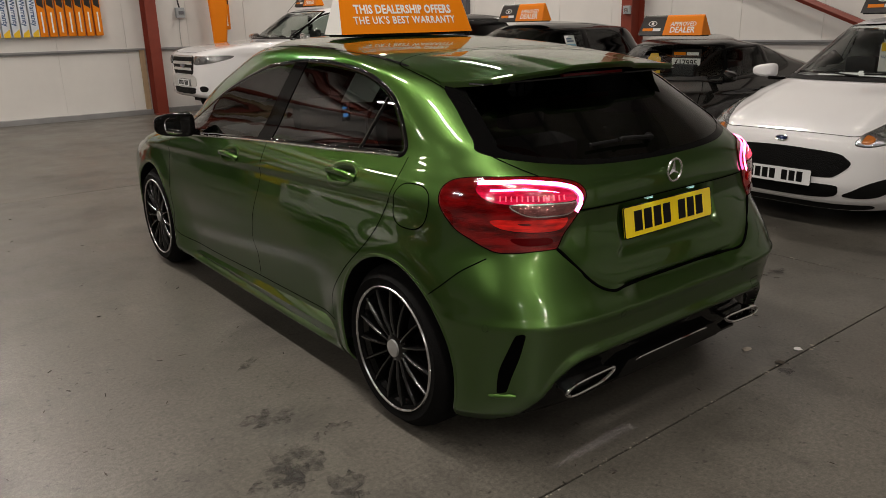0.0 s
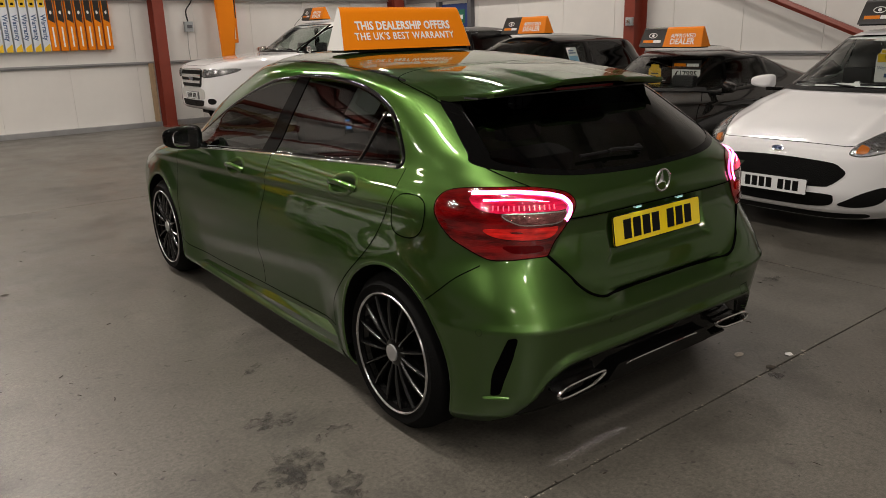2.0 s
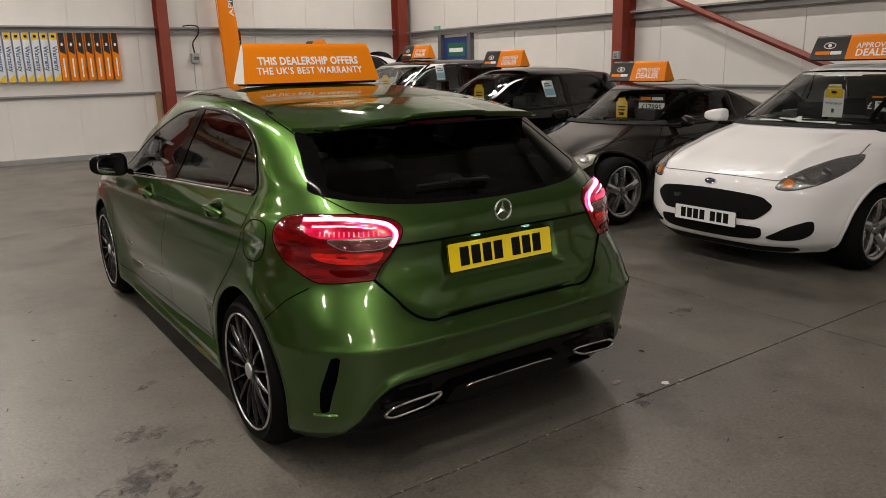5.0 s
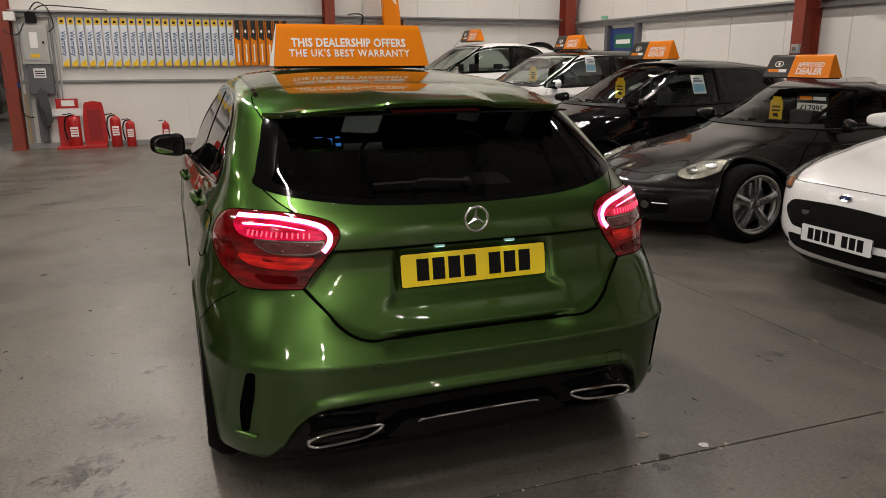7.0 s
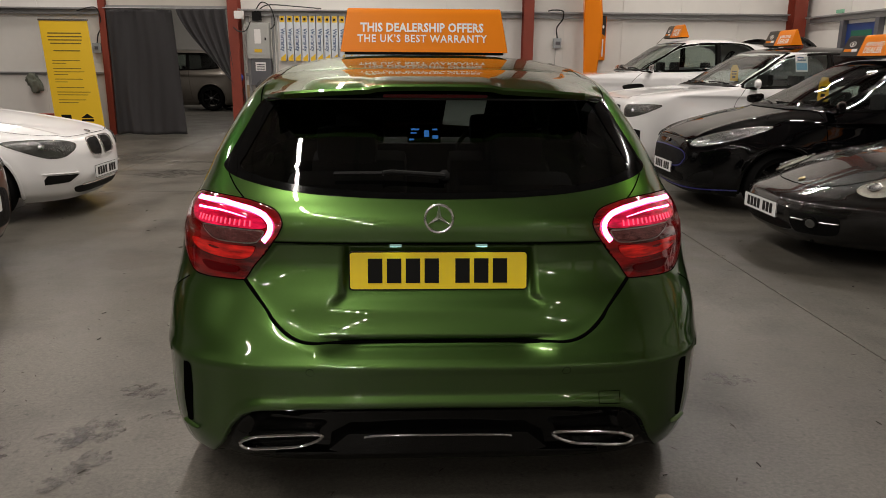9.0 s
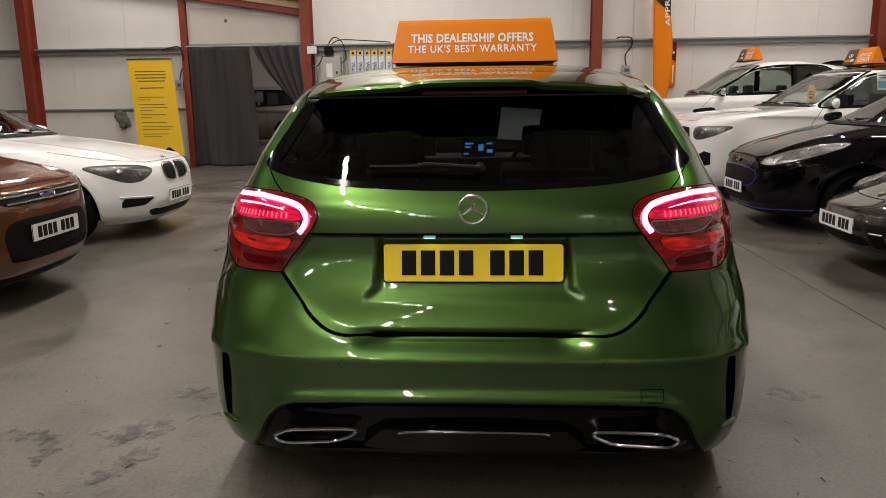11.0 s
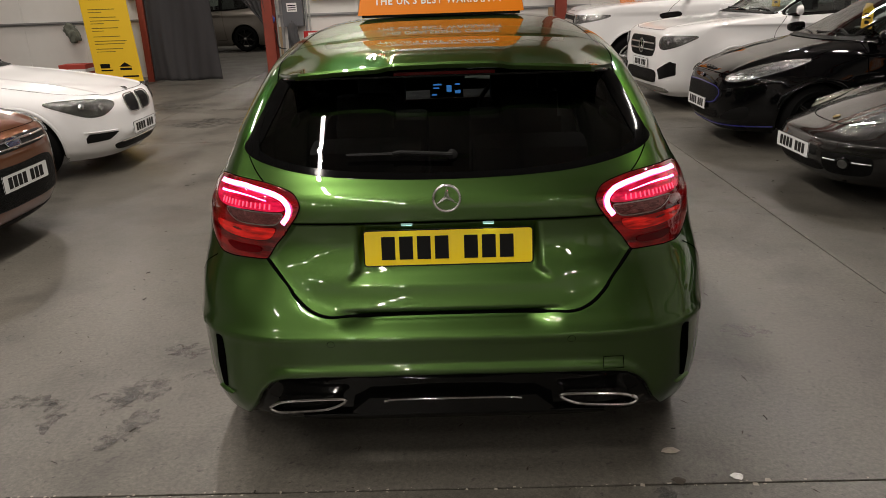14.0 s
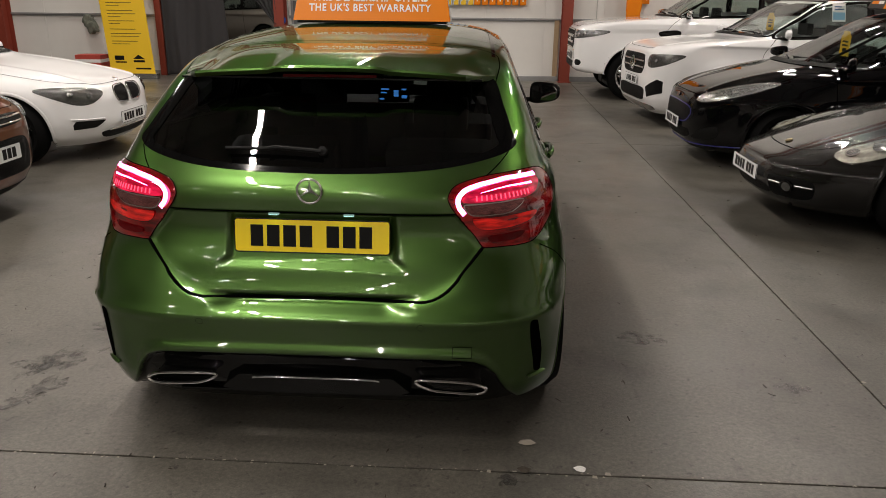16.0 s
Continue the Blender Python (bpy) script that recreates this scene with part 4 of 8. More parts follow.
            sh.ribbon("gap_or_shadow_line", ring, LEFT[sx], 0.0044, SEAM, car, closed=True, lift=0.002)
        # arch lips, wells and side skirt
        for y in (wy, fy):
            arc = [(y + (R + 0.003) * math.cos(a), wz + (R + 0.003) * math.sin(a)) for a in np.linspace(radians(-28), radians(208), 61)]
            sh.ribbon("arch_lip", on_side(arc, sx), LEFT[sx], 0.016, GREEN, car, lift=0.0, high=0.003)
            bm = bmesh.new()
            rows = []
            for a in np.linspace(radians(-14), radians(194), 41):
                edge_x = abs(sh.drape((0.9 * sx, y + (R + 0.012) * math.cos(a), wz + (R + 0.012) * math.sin(a)), LEFT[sx], 0).x) - 0.008
                rows.append([bm.verts.new((sx * x, y + r * math.cos(a), wz + r * math.sin(a))) for x, r in ((edge_x, R + 0.012), (edge_x - 0.03, R + 0.02), (0.5, R + 0.02), (0.5, 0.05))])
            for p, q_ in zip(rows, rows[1:]):
                for k in range(3):
                    bm.faces.new((p[k], q_[k], q_[k + 1], p[k + 1]))
            part("wheel_arch_liner", bm, MATT_BLACK, car, "matt black arch liner")
        skirt = [(sx * 0.80, y, 0.19) for y in np.linspace(1.03, 2.92, 30)]
        bm = bmesh.new()
        rows = []
        for _, y, _z in skirt:
            t = (y - 1.03) / 1.89
            out = 0.856 - 0.02 * t
            rows.append([bm.verts.new((sx * xx, y, zz)) for xx, zz in ((0.80, 0.30), (out - 0.016, 0.262 - 0.03 * t), (out, 0.235 - 0.04 * t), (out - 0.012, 0.185 - 0.02 * t), (0.76, 0.15))])
        for p, q_ in zip(rows, rows[1:]):
            for k in range(4):
                bm.faces.new((p[k], q_[k], q_[k + 1], p[k + 1]))
        bm.faces.new(rows[0])
        bm.faces.new(rows[-1][::-1])
        bmesh.ops.recalc_face_normals(bm, faces=bm.faces)
        part("side_skirt", bm, GREEN, car, smooth=True)
        # corner vents
        way = (-0.6 * sx, 0.8, 0)
        sh.patch("corner_vent", vents[sx], way, SEAM, car, "black slotted corner vent", lift=0.002, rings=(1, 0.95, 0.8, 0.5), skirt=0.003, )
        sh.ribbon("vent_fin", smooth_line(mirrored([(0.735, 0.105, 0.288), (0.765, 0.135, 0.284), (0.795, 0.175, 0.286)], sx), 6), way, 0.016, GREEN, car, lift=0.002, high=0.009, taper=lambda s: 0.25 + 0.75 * math.sin(math.pi * s))
        tail_lamp(sh, car, sx)
        # exhaust trim
        ring = smooth_line([(sx * x, 0.008, z) for x, z in ((0.592, 0.279), (0.576, 0.294), (0.53, 0.304), (0.395, 0.308), (0.352, 0.305), (0.357, 0.291), (0.405, 0.272), (0.465, 0.266), (0.56, 0.264))], 5, True)
        ex = new("exhaust_trim")
        ex.parent = car
        tagged(ex, "chrome exhaust trim with a dark mouth")
        part("trim_ring", tube(ring, 0.0062, 8, True), CHROME, ex, smooth=True)
        mid_x, mid_z, bm = sum(p[0] for p in ring) / len(ring), sum(p[2] for p in ring) / len(ring), bmesh.new()
        loops = [[bm.verts.new((mid_x + (p[0] - mid_x) * f_, y_, mid_z + (p[2] - mid_z) * f_)) for p in ring] for f_, y_ in ((1.0, 0.008), (0.93, 0.03), (0.86, 0.07))]
        for la, lb in zip(loops, loops[1:]):
            for k in range(len(ring)):
                bm.faces.new((la[k], la[(k + 1) % len(ring)], lb[(k + 1) % len(ring)], lb[k]))
        part("trim_sleeve", bm, CHROME, ex, "chrome inner sleeve", smooth=True)
        part("mouth", prism([(mid_x + (p[0] - mid_x) * 0.9, mid_z + (p[2] - mid_z) * 0.9) for p in ring], 0.066, 0.09), SEAM, ex)
        # parking sensors
        for px, py, pz in ((0.79, 0.2, 0.535), (0.37, 0.01, 0.525)):
            ring = [(sx * px + 0.012 * math.cos(a), py, pz + 0.012 * math.sin(a)) for a in np.linspace(0, 2 * math.pi, 17)[:-1]]
            sh.patch("parking_sensor", np.array(ring), way if px > 0.5 else BACK, GREEN, car, lift=0.002, rings=(1, 0.8, 0.5), skirt=0.003)
            sh.ribbon("gap_or_shadow_line", np.array(ring), way if px > 0.5 else BACK, 0.0015, SEAM, car, closed=True, lift=0.002)
        # handles
        for hy, hz in ((0.99, 0.925), (2.05, 0.872)):
            sh.patch("handle_cup", cups[sx, hy], LEFT[sx], GREEN, car, lift=0.0015, rings=(1, 0.9, 0.8, 0.6, 0.4, 0.2), dome=-0.028, skirt=0.002)
            sh.ribbon("cup_edge", cups[sx, hy], LEFT[sx], 0.026, GREEN, car, closed=True, lift=0.001, high=0.001)
            d = new("door_handle")
            d.parent = car
            bar = smooth_line([(sx * 0.0, -0.10, -0.004), (sx * 0.014, -0.07, 0.004), (sx * 0.02, 0.0, 0.008), (sx * 0.014, 0.07, 0.006), (sx * 0.0, 0.10, 0.0)], 6)
            at = sh.drape((0.9 * sx, hy, hz), LEFT[sx], 0.0)
            part("grip", tube([(p[0] + at.x, p[1] + hy, p[2] * 1.5 + hz) for p in bar], 0.0135, 10), GREEN, d, smooth=True)
        # mirror
        mi = new("door_mirror")
        mi.parent = car
        tagged(mi, "gloss black door mirror")
        bm = bmesh.new()
        bmesh.ops.create_uvsphere(bm, u_segments=28, v_segments=18, radius=1.0)
        for v in bm.verts:
            x, y, zz = v.co
            px = math.copysign(abs(x) ** 0.58, x)
            pz = math.copysign(abs(zz) ** 0.55, zz)
            py = y * (0.075 if y > 0 else 0.02)
            v.co = (sx * (0.945 + 0.098 * px), 2.56 + py + 0.035 * px, 0.985 + (0.064 - 0.012 * px) * pz)
        bmesh.ops.recalc_face_normals(bm, faces=bm.faces)
        part("mirror_shell", bm, GLOSS_BLACK, mi, smooth=True)
        face = [(sx * 0.078 * math.copysign(abs(math.cos(a)) ** 0.6, math.cos(a)), 0.985 + 0.046 * math.copysign(abs(math.sin(a)) ** 0.6, math.sin(a))) for a in np.linspace(0, 2 * math.pi, 33)[:-1]]
        part("mirror_glass", prism(face, -0.008, 0.0, pose(sx * 0.94, 2.535, 0, 0, 0, sx * -16)), CHROME, mi, "mirror glass")
        part("mirror_foot", box(0.74 * sx, 2.55, 0.925, 0.90 * sx, 2.62, 0.955, 0.01), GLOSS_BLACK, mi, smooth=True)

    gap = smooth_line(on_rear([(-0.567, 0.766), (-0.502, 0.689), (-0.484, 0.664), (-0.453, 0.634), (-0.418, 0.613), (-0.375, 0.601), (-0.30, 0.596), (0, 0.594), (0.30, 0.596), (0.375, 0.601), (0.418, 0.613), (0.453, 0.634), (0.484, 0.664), (0.502, 0.689), (0.567, 0.766)]), 6)
    pts = np.array([sh.drape(p, BACK, 0.0) for p in gap])
    for _ in range(6):
        pts[1:-1, 1] = (pts[:-2, 1] + pts[2:, 1] + 2 * pts[1:-1, 1]) / 4
    part("tailgate_gap", tube([Vector(p) for p in pts], 0.0055, 8), SEAM, car, smooth=True)
    # dark strip painted along the tailgate fold for the shadow below its lip
    sh.ribbon("gap_or_shadow_line", np.linspace((-0.478, 0.1, 0.8835), (0.478, 0.1, 0.8835), 40), BACK, 0.005, SEAM, car, lift=0.002)
    seam = smooth_line([(-0.60, 0.62, 1.3), (-0.615, 0.80, 1.35), (-0.57, 0.93, 1.36), (-0.3, 0.985, 1.36), (0, 1.0, 1.4), (0.3, 0.985, 1.36), (0.57, 0.93, 1.36), (0.615, 0.80, 1.35), (0.60, 0.62, 1.3)], 7)
    sh.ribbon("gap_or_shadow_line", seam, DOWN, 0.005, SEAM, car, lift=0.003)

    for sx in (-1, 1):
        ditch = smooth_line([(sx * 0.592, 0.86, 1.4), (sx * 0.588, 1.1, 1.4), (sx * 0.578, 1.5, 1.4), (sx * 0.56, 1.95, 1.4), (sx * 0.545, 2.3, 1.4)], 10)
        sh.ribbon("roof_ditch", ditch, DOWN, 0.016, GLOSS_BLACK, car, "black roof ditch strip", lift=0.002)

    # roof spoiler
    bm = bmesh.new()
    rows = []
    for x in np.linspace(-0.60, 0.60, 45):
        u = abs(x) / 0.60
        a = sh.drape((x, 0.98 - 0.06 * u * u, 1.4), DOWN, -0.002)
        end = sh.drape((x * 1.01, 0.4, 1.262), BACK, 0.003)
        k_ = float(ramp(0.80, 1.0, u))
        tip_y = (0.43 + 0.03 * u ** 4) * (1 - k_) + end.y * k_
        tip_y -= 0.014 * (1 - float(ramp(0.30, 0.36, u)))
        tip_z = (1.314 + 0.008 * (1 - float(ramp(0.30, 0.36, u))) - 0.03 * u ** 2) * (1 - k_) + (end.z + 0.012) * k_
        row = []
        for s in (0.0, 0.25, 0.5, 0.75, 1.0):
            ys = a.y + (tip_y - a.y) * s
            zs = a.z + (tip_z - a.z) * s + 0.012 * 4 * s * (1 - s)
            hug = float(ramp(0.62, 0.96, u)) * (1 - s) ** 0.5
            row.append((x, ys, zs * (1 - hug) + hug * (sh.drape((x, ys, 1.5), DOWN, 0.002).z)))
        row += [(x, tip_y - 0.004, tip_z - 0.008), (x, tip_y + 0.004, tip_z - 0.022), (x, max(tip_y + 0.02, 0.62 + 0.03 * u), tip_z - 0.035 + 0.02 * k_)]
        rows.append([bm.verts.new(p) for p in row])
    for p, q_ in zip(rows, rows[1:]):
        for k in range(7):
            bm.faces.new((p[k], p[k + 1], q_[k + 1], q_[k]))
    bmesh.ops.recalc_face_normals(bm, faces=bm.faces)
    part("roof_spoiler", bm, GREEN, car, "green roof spoiler", smooth=True)
    part("spoiler_underside", box(-0.55, 0.47, 1.268, 0.55, 0.64, 1.274), GLOSS_BLACK, car)
    part("high_brake_lamp", box(-0.17, 0.452, 1.277, 0.17, 0.47, 1.287), LENS_DARK, car, "unlit red brake lamp strip")

    # diffuser
    sh.patch("diffuser", skirt_line, BACK, GLOSS_BLACK, car, "gloss black lower diffuser", lift=0.001, rings=(1, 0.985, 0.97, 0.95, 0.92, 0.85, 0.7, 0.5, 0.25), skirt=0.003)
    part("diffuser_blade", prism([(-0.33, 0.255), (-0.27, 0.305), (0.27, 0.305), (0.33, 0.255), (0.29, 0.245), (-0.29, 0.245)], 0.01, 0.10), GLOSS_BLACK, car)
    part("diffuser_bar", box(-0.50, 0.055, 0.212, 0.50, 0.11, 0.222, 0.004), GLOSS_BLACK, car, smooth=True)
    # chrome line added in place of glints along the gloss black blade
    part("diffuser_glint", tube(smooth_line([(-0.225, 0.016, 0.288), (-0.19, 0.008, 0.300), (0.0, 0.004, 0.304), (0.19, 0.008, 0.300), (0.225, 0.016, 0.288)], 8), 0.0045, 8), CHROME, car, "thin chrome line put in for the blade's glints", smooth=True)
    part("underbody", box(-0.72, 0.2, 0.16, 0.72, 4.0, 0.2), MATT_BLACK, car)
    tow = [(0.475, 0.448), (0.54, 0.446), (0.54, 0.408), (0.475, 0.412)]
    sh.ribbon("gap_or_shadow_line", on_rear([p for i in range(4) for p in np.linspace(tow[i], tow[(i + 1) % 4], 7)[:-1]]), BACK, 0.002, SEAM, car, closed=True, lift=0.002)

    # badge, plate, wiper
    ba = new("badge")
    ba.parent = car
    tagged(ba, "round chrome badge")
    at = sh.drape((0, 0, 0.955), BACK, 0.008)
    part("badge_ring", tube([(0.040 * math.cos(a), at.y - 0.002, 0.955 + 0.040 * math.sin(a)) for a in np.linspace(0, 2 * math.pi, 49)[:-1]], 0.0044, 8, True), BADGE_CHROME, ba, smooth=True)
    for k in range(3):
        a = radians(90 + 120 * k)
        tip, s = (0.040 * math.cos(a), 0.040 * math.sin(a)), (-math.sin(a) * 0.0085, math.cos(a) * 0.0085)
        bm = bmesh.new()
        p = [bm.verts.new((xx, at.y + yy, 0.955 + zz)) for xx, yy, zz in ((s[0], 0.004, s[1]), (-s[0], 0.004, -s[1]), (tip[0], 0, tip[1]), (0, -0.006, 0))]
        for q_ in ((0, 1, 2), (0, 2, 3), (1, 3, 2), (0, 3, 1)):
            bm.faces.new([p[i] for i in q_])
        bmesh.ops.recalc_face_normals(bm, faces=bm.faces)
        part("badge_arm", bm, BADGE_CHROME, ba)
    number_plate(car, pose(0, 0.068, 0.798, -9, 0, 0), YELLOW_PLATE, (4, 3))
    for sx in (-1, 1):
        part("plate_lamp", box(sx * 0.125 - 0.017, 0.066, 0.869, sx * 0.125 + 0.017, 0.078, 0.876), PLATE_LAMP, car, "lit plate lamp")
        la = bpy.data.lights.new("plate_light", "AREA")
        la.shape, la.size, la.size_y, la.energy, la.color = "RECTANGLE", 0.03, 0.012, 0.012, (0.65, 1.0, 0.92)
        lo = new("plate_light", la)
        lo.parent = car
        lo.location, lo.rotation_euler = (sx * 0.125, 0.067, 0.871), (radians(12), 0, 0)
    wi = new("rear_wiper")
    wi.parent = car
    a, b = sh.drape((0.02, 0, 1.045), BACK, 0.02), sh.drape((-0.31, 0, 1.05), BACK, 0.018)
    mid = sh.drape((-0.14, 0, 1.052), BACK, 0.022)
    part("wiper_arm", tube([a, mid, (a + b) / 2 + Vector((-0.02, -0.004, 0.004))], 0.0075, 8), MATT_BLACK, wi, smooth=True)
    part("wiper_blade", tube([mid + Vector((0.03, 0, -0.004)), b], 0.006, 6), MATT_BLACK, wi, smooth=True)
    part("wiper_pivot", lathe([(0.017, 0), (0.015, 0.012), (0.0001, 0.015)], 20, Matrix.Translation(a) @ pose(0, 0.02, -0.004, 65, 0, 0)), MATT_BLACK, wi, smooth=True)

    cabin(car, 0.75, 2.75, 0.62, 0.95, 1.38)
    sheet = new("hanging_sheet")
    sheet.parent = car
    tagged(sheet, "pale paper sheet hung behind the windscreen")
    sheet.matrix_local = pose(0.235, 2.5, 1.11, 42, 4, 3)
    part("paper", box(-0.12, -0.001, -0.13, 0.12, 0.001, 0.13), THIN_PAPER, sheet)
    scr = new("dash_screen")
    scr.parent = car
    scr.matrix_local = pose(-0.01, 2.46, 0.975, -8, 0, 0)
    part("screen", box(-0.10, -0.006, -0.055, 0.10, 0.006, 0.055, 0.004), GLOSS_BLACK, scr)
    for k, (x0, z0, x1, z1) in enumerate(((-0.08, 0.02, -0.03, 0.03), (-0.08, 0.0, -0.045, 0.008), (0.0, -0.02, 0.03, 0.02), (0.05, 0.02, 0.08, 0.03), (-0.09, -0.04, -0.06, -0.03), (0.05, -0.03, 0.085, -0.01))):
        part("lit_figure", box(x0, -0.008, z0, x1, -0.006, z1), SCREEN, scr)
    for sx in (-1, 1):
        for y in (wy, fy):
            wheel(car, sx * 0.768, y, 0.318, 0.238, 0.215, AMG, sx)
    return car


green_hatchback()

# ---- building fittings ----
def words(name, text, size, m, mat, parent, label="", spread=1.0, align="CENTER", narrow=1.0, bold=0.0):
    """Raised lettering as one mesh, in the built-in font, facing -y of the pose."""
    cu = bpy.data.curves.new(name, "FONT")
    cu.body, cu.size, cu.extrude, cu.align_x, cu.align_y, cu.space_character = text, size, 0.0006, align, "CENTER", spread
    cu.resolution_u, cu.offset = 2, bold
    tmp = bpy.data.objects.new(name, cu)
    scene.collection.objects.link(tmp)
    me = bpy.data.meshes.new_from_object(tmp.evaluated_get(bpy.context.evaluated_depsgraph_get()))
    bpy.data.objects.remove(tmp)
    bpy.data.curves.remove(cu)
    me.materials.clear()
    me.materials.append(mat)
    ob = new(name, me)
    ob.parent = parent
    ob.matrix_local = m @ pose(0, 0, 0, 90, 0, 0) @ Matrix.Diagonal((narrow, 1, 1, 1))
    return tagged(ob, label) if label else ob


def structure(name, bm, mat, label, category, smooth=False):
    return tagged(part(name, bm, mat, None, label, smooth), kind="structure", category=category)


def column(x, y, label="red oxide steel column", depth=0.3, wide=0.2, along="x", top=6.3):
    """An H-section stanchion."""
    bm = bmesh.new()
    d, w, t = depth / 2, wide / 2, 0.012
    if along == "x":
        add_box(bm, x - w, y - d, 0, x + w, y - d + t, top)
        add_box(bm, x - w, y + d - t, 0, x + w, y + d, top)
        add_box(bm, x - t / 2, y - d + t, 0, x + t / 2, y + d - t, top)
    else:
        add_box(bm, x - d, y - w, 0, x - d + t, y + w, top)
        add_box(bm, x + d - t, y - w, 0, x + d, y + w, top)
        add_box(bm, x - d + t, y - t / 2, 0, x + d - t, y + t / 2, top)
    add_box(bm, x - w - 0.03, y - d - 0.03, 0, x + w + 0.03, y + d - 0.16, 0.015)
    return structure("column", bm, RED_STEEL, label, "column")


for cx in (2.1, -3.42, -9.0):
    column(cx, WALL_Y - 0.17, wide=0.19)
column(7.3, WALL_Y - 0.17, wide=0.24)
for cy in (6.08, 0.3, -5.5, -11.3, -17.1):
    column(WALL_X - 0.17, cy, wide=0.2, along="y")
structure("door_frame", box(-5.95, WALL_Y - 0.1, 0, -5.83, WALL_Y, 3.6), RED_STEEL, "red steel door post beside the curtain", "post")
structure("door_post", box(-3.32, WALL_Y - 0.06, 0, -3.24, WALL_Y, 0.95, 0.004), material("raw_timber", (0.42, 0.30, 0.18), 0.7, spread=0.2, scale=9), "raw timber post", "post")
structure("door_header", box(-5.83, WALL_Y - 0.05, 2.36, -3.52, WALL_Y - 0.004, 2.40), STEEL, "grey steel header over the doorway", "beam")
TIMBER = bpy.data.materials["raw_timber"]
# cross brace on the east wall
a, b = Vector((WALL_X - 0.2, 6.0, 2.72)), Vector((WALL_X - 0.2, 0.45, 0.47))
structure("wall_brace", tube([a, b], 0.05, 6), RED_STEEL, "red steel diagonal brace", "brace")


def rail(name, x0, y0, x1, y1, z, high, deep):
    """A channel rail with a lip at top and bottom."""
    bm = bmesh.new()
    if y0 == y1:
        add_box(bm, x0, y0 - 0.4 * deep, z - high / 2, x1, y0 - 0.4 * deep + 0.006, z + high / 2 - 0.008)
        add_box(bm, x0, y0 - deep, z + high / 2 - 0.008, x1, y0, z + high / 2)
        add_box(bm, x0, y0 - deep, z + high / 2 - 0.028, x1, y0 - deep + 0.005, z + high / 2 - 0.008)
        add_box(bm, x0, y0 - 0.6 * deep, z - high / 2 - 0.006, x1, y0, z - high / 2)
    else:
        add_box(bm, x0 - 0.4 * deep, y0, z - high / 2, x0 - 0.4 * deep + 0.006, y1, z + high / 2 - 0.008)
        add_box(bm, x0 - deep, y0, z + high / 2 - 0.008, x0, y1, z + high / 2)
        add_box(bm, x0 - deep, y0, z + high / 2 - 0.028, x0 - deep + 0.005, y1, z + high / 2 - 0.008)
        add_box(bm, x0 - 0.6 * deep, y0, z - high / 2 - 0.006, x0, y1, z - high / 2)
    return structure(name, bm, STEEL, "galvanised steel wall rail", "rail")


NY = WALL_Y - 0.012
for x0, x1 in ((-13.9, -9.1), (-8.9, -5.96), (-3.31, 1.99), (2.21, 7.17)):
    rail("wall_rail", x0, NY, x1, NY, 2.29, 0.11, 0.16)
    rail("wall_rail", x0, NY, x1, NY, 1.15, 0.05, 0.05)
    structure("base_rail", box(x0, NY - 0.09, 0, x1, NY, 0.09, 0.004), STEEL, "galvanised steel floor rail", "rail")
EX = WALL_X - 0.012
for y0, y1 in ((SOUTH, 0.19), (0.41, 5.97), (6.19, 12.4)):
    rail("wall_rail", EX, y0, EX, y1, 2.22, 0.11, 0.16)
    rail("wall_rail", EX, y0, EX, y1, 1.15, 0.05, 0.05)
    structure("base_rail", box(EX - 0.09, y0, 0, EX, y1, 0.09, 0.004), STEEL, "galvanised steel floor rail", "rail")

# wall panels
north = bpy.data.objects["wall_north"]
east = bpy.data.objects["wall_east"]
step = 1.135
data = {}


def panel(parent, x0, x1, y0, y1, z0, z1):
    key = (round(x1 - x0, 3), round(y1 - y0, 3), round(z1 - z0, 3))
    if key not in data:
        me = bpy.data.meshes.new("panel")
        bm = box(0, 0, 0, *key, 0.003)
        bm.to_mesh(me)
        bm.free()
        me.materials.append(PANEL)
        data[key] = me
    ob = new("panel", data[key])
    ob.parent = parent
    ob.location = (x0, y0, z0)


for k in range(-6, 7):
    x = 0.55 + step * k
    for z0, z1 in ((0.0, 6.2),):
        if x > -3.4 and x + step < WALL_X:
            panel(north, x + 0.005, x + step - 0.005, NY + 0.002, WALL_Y, z0, z1)
for k in range(7):
    x = -13.9 + step * k
    panel(bpy.data.objects["wall_north.001"], x + 0.005, x + step - 0.005, NY + 0.002, WALL_Y, 0.0, 6.2)
panel(bpy.data.objects["wall_north.002"], -5.82, -4.66, NY + 0.002, WALL_Y, 2.41, 6.2)
panel(bpy.data.objects["wall_north.002"], -4.65, -3.46, NY + 0.002, WALL_Y, 2.41, 6.2)
for k in range(20):
    y = -10.4 + step * k
    if y + step < WALL_Y:
        panel(east, EX + 0.002, WALL_X, y + 0.005, y + step - 0.005, 0.0, 6.2)

# room behind the curtain
wall("wall_back_room", WEST, 2, 27, 27.2, 0, 6.3, "pale wall of the room behind")
wall("wall_back_room", 1.9, 2.1, WALL_Y + 0.15, 27, 0, 6.3, "pale wall of the room behind")

# two unseen lamps added to brighten the room behind the curtain
for ly in (16.5, 21.5):
    strip_light(-6.0, ly)
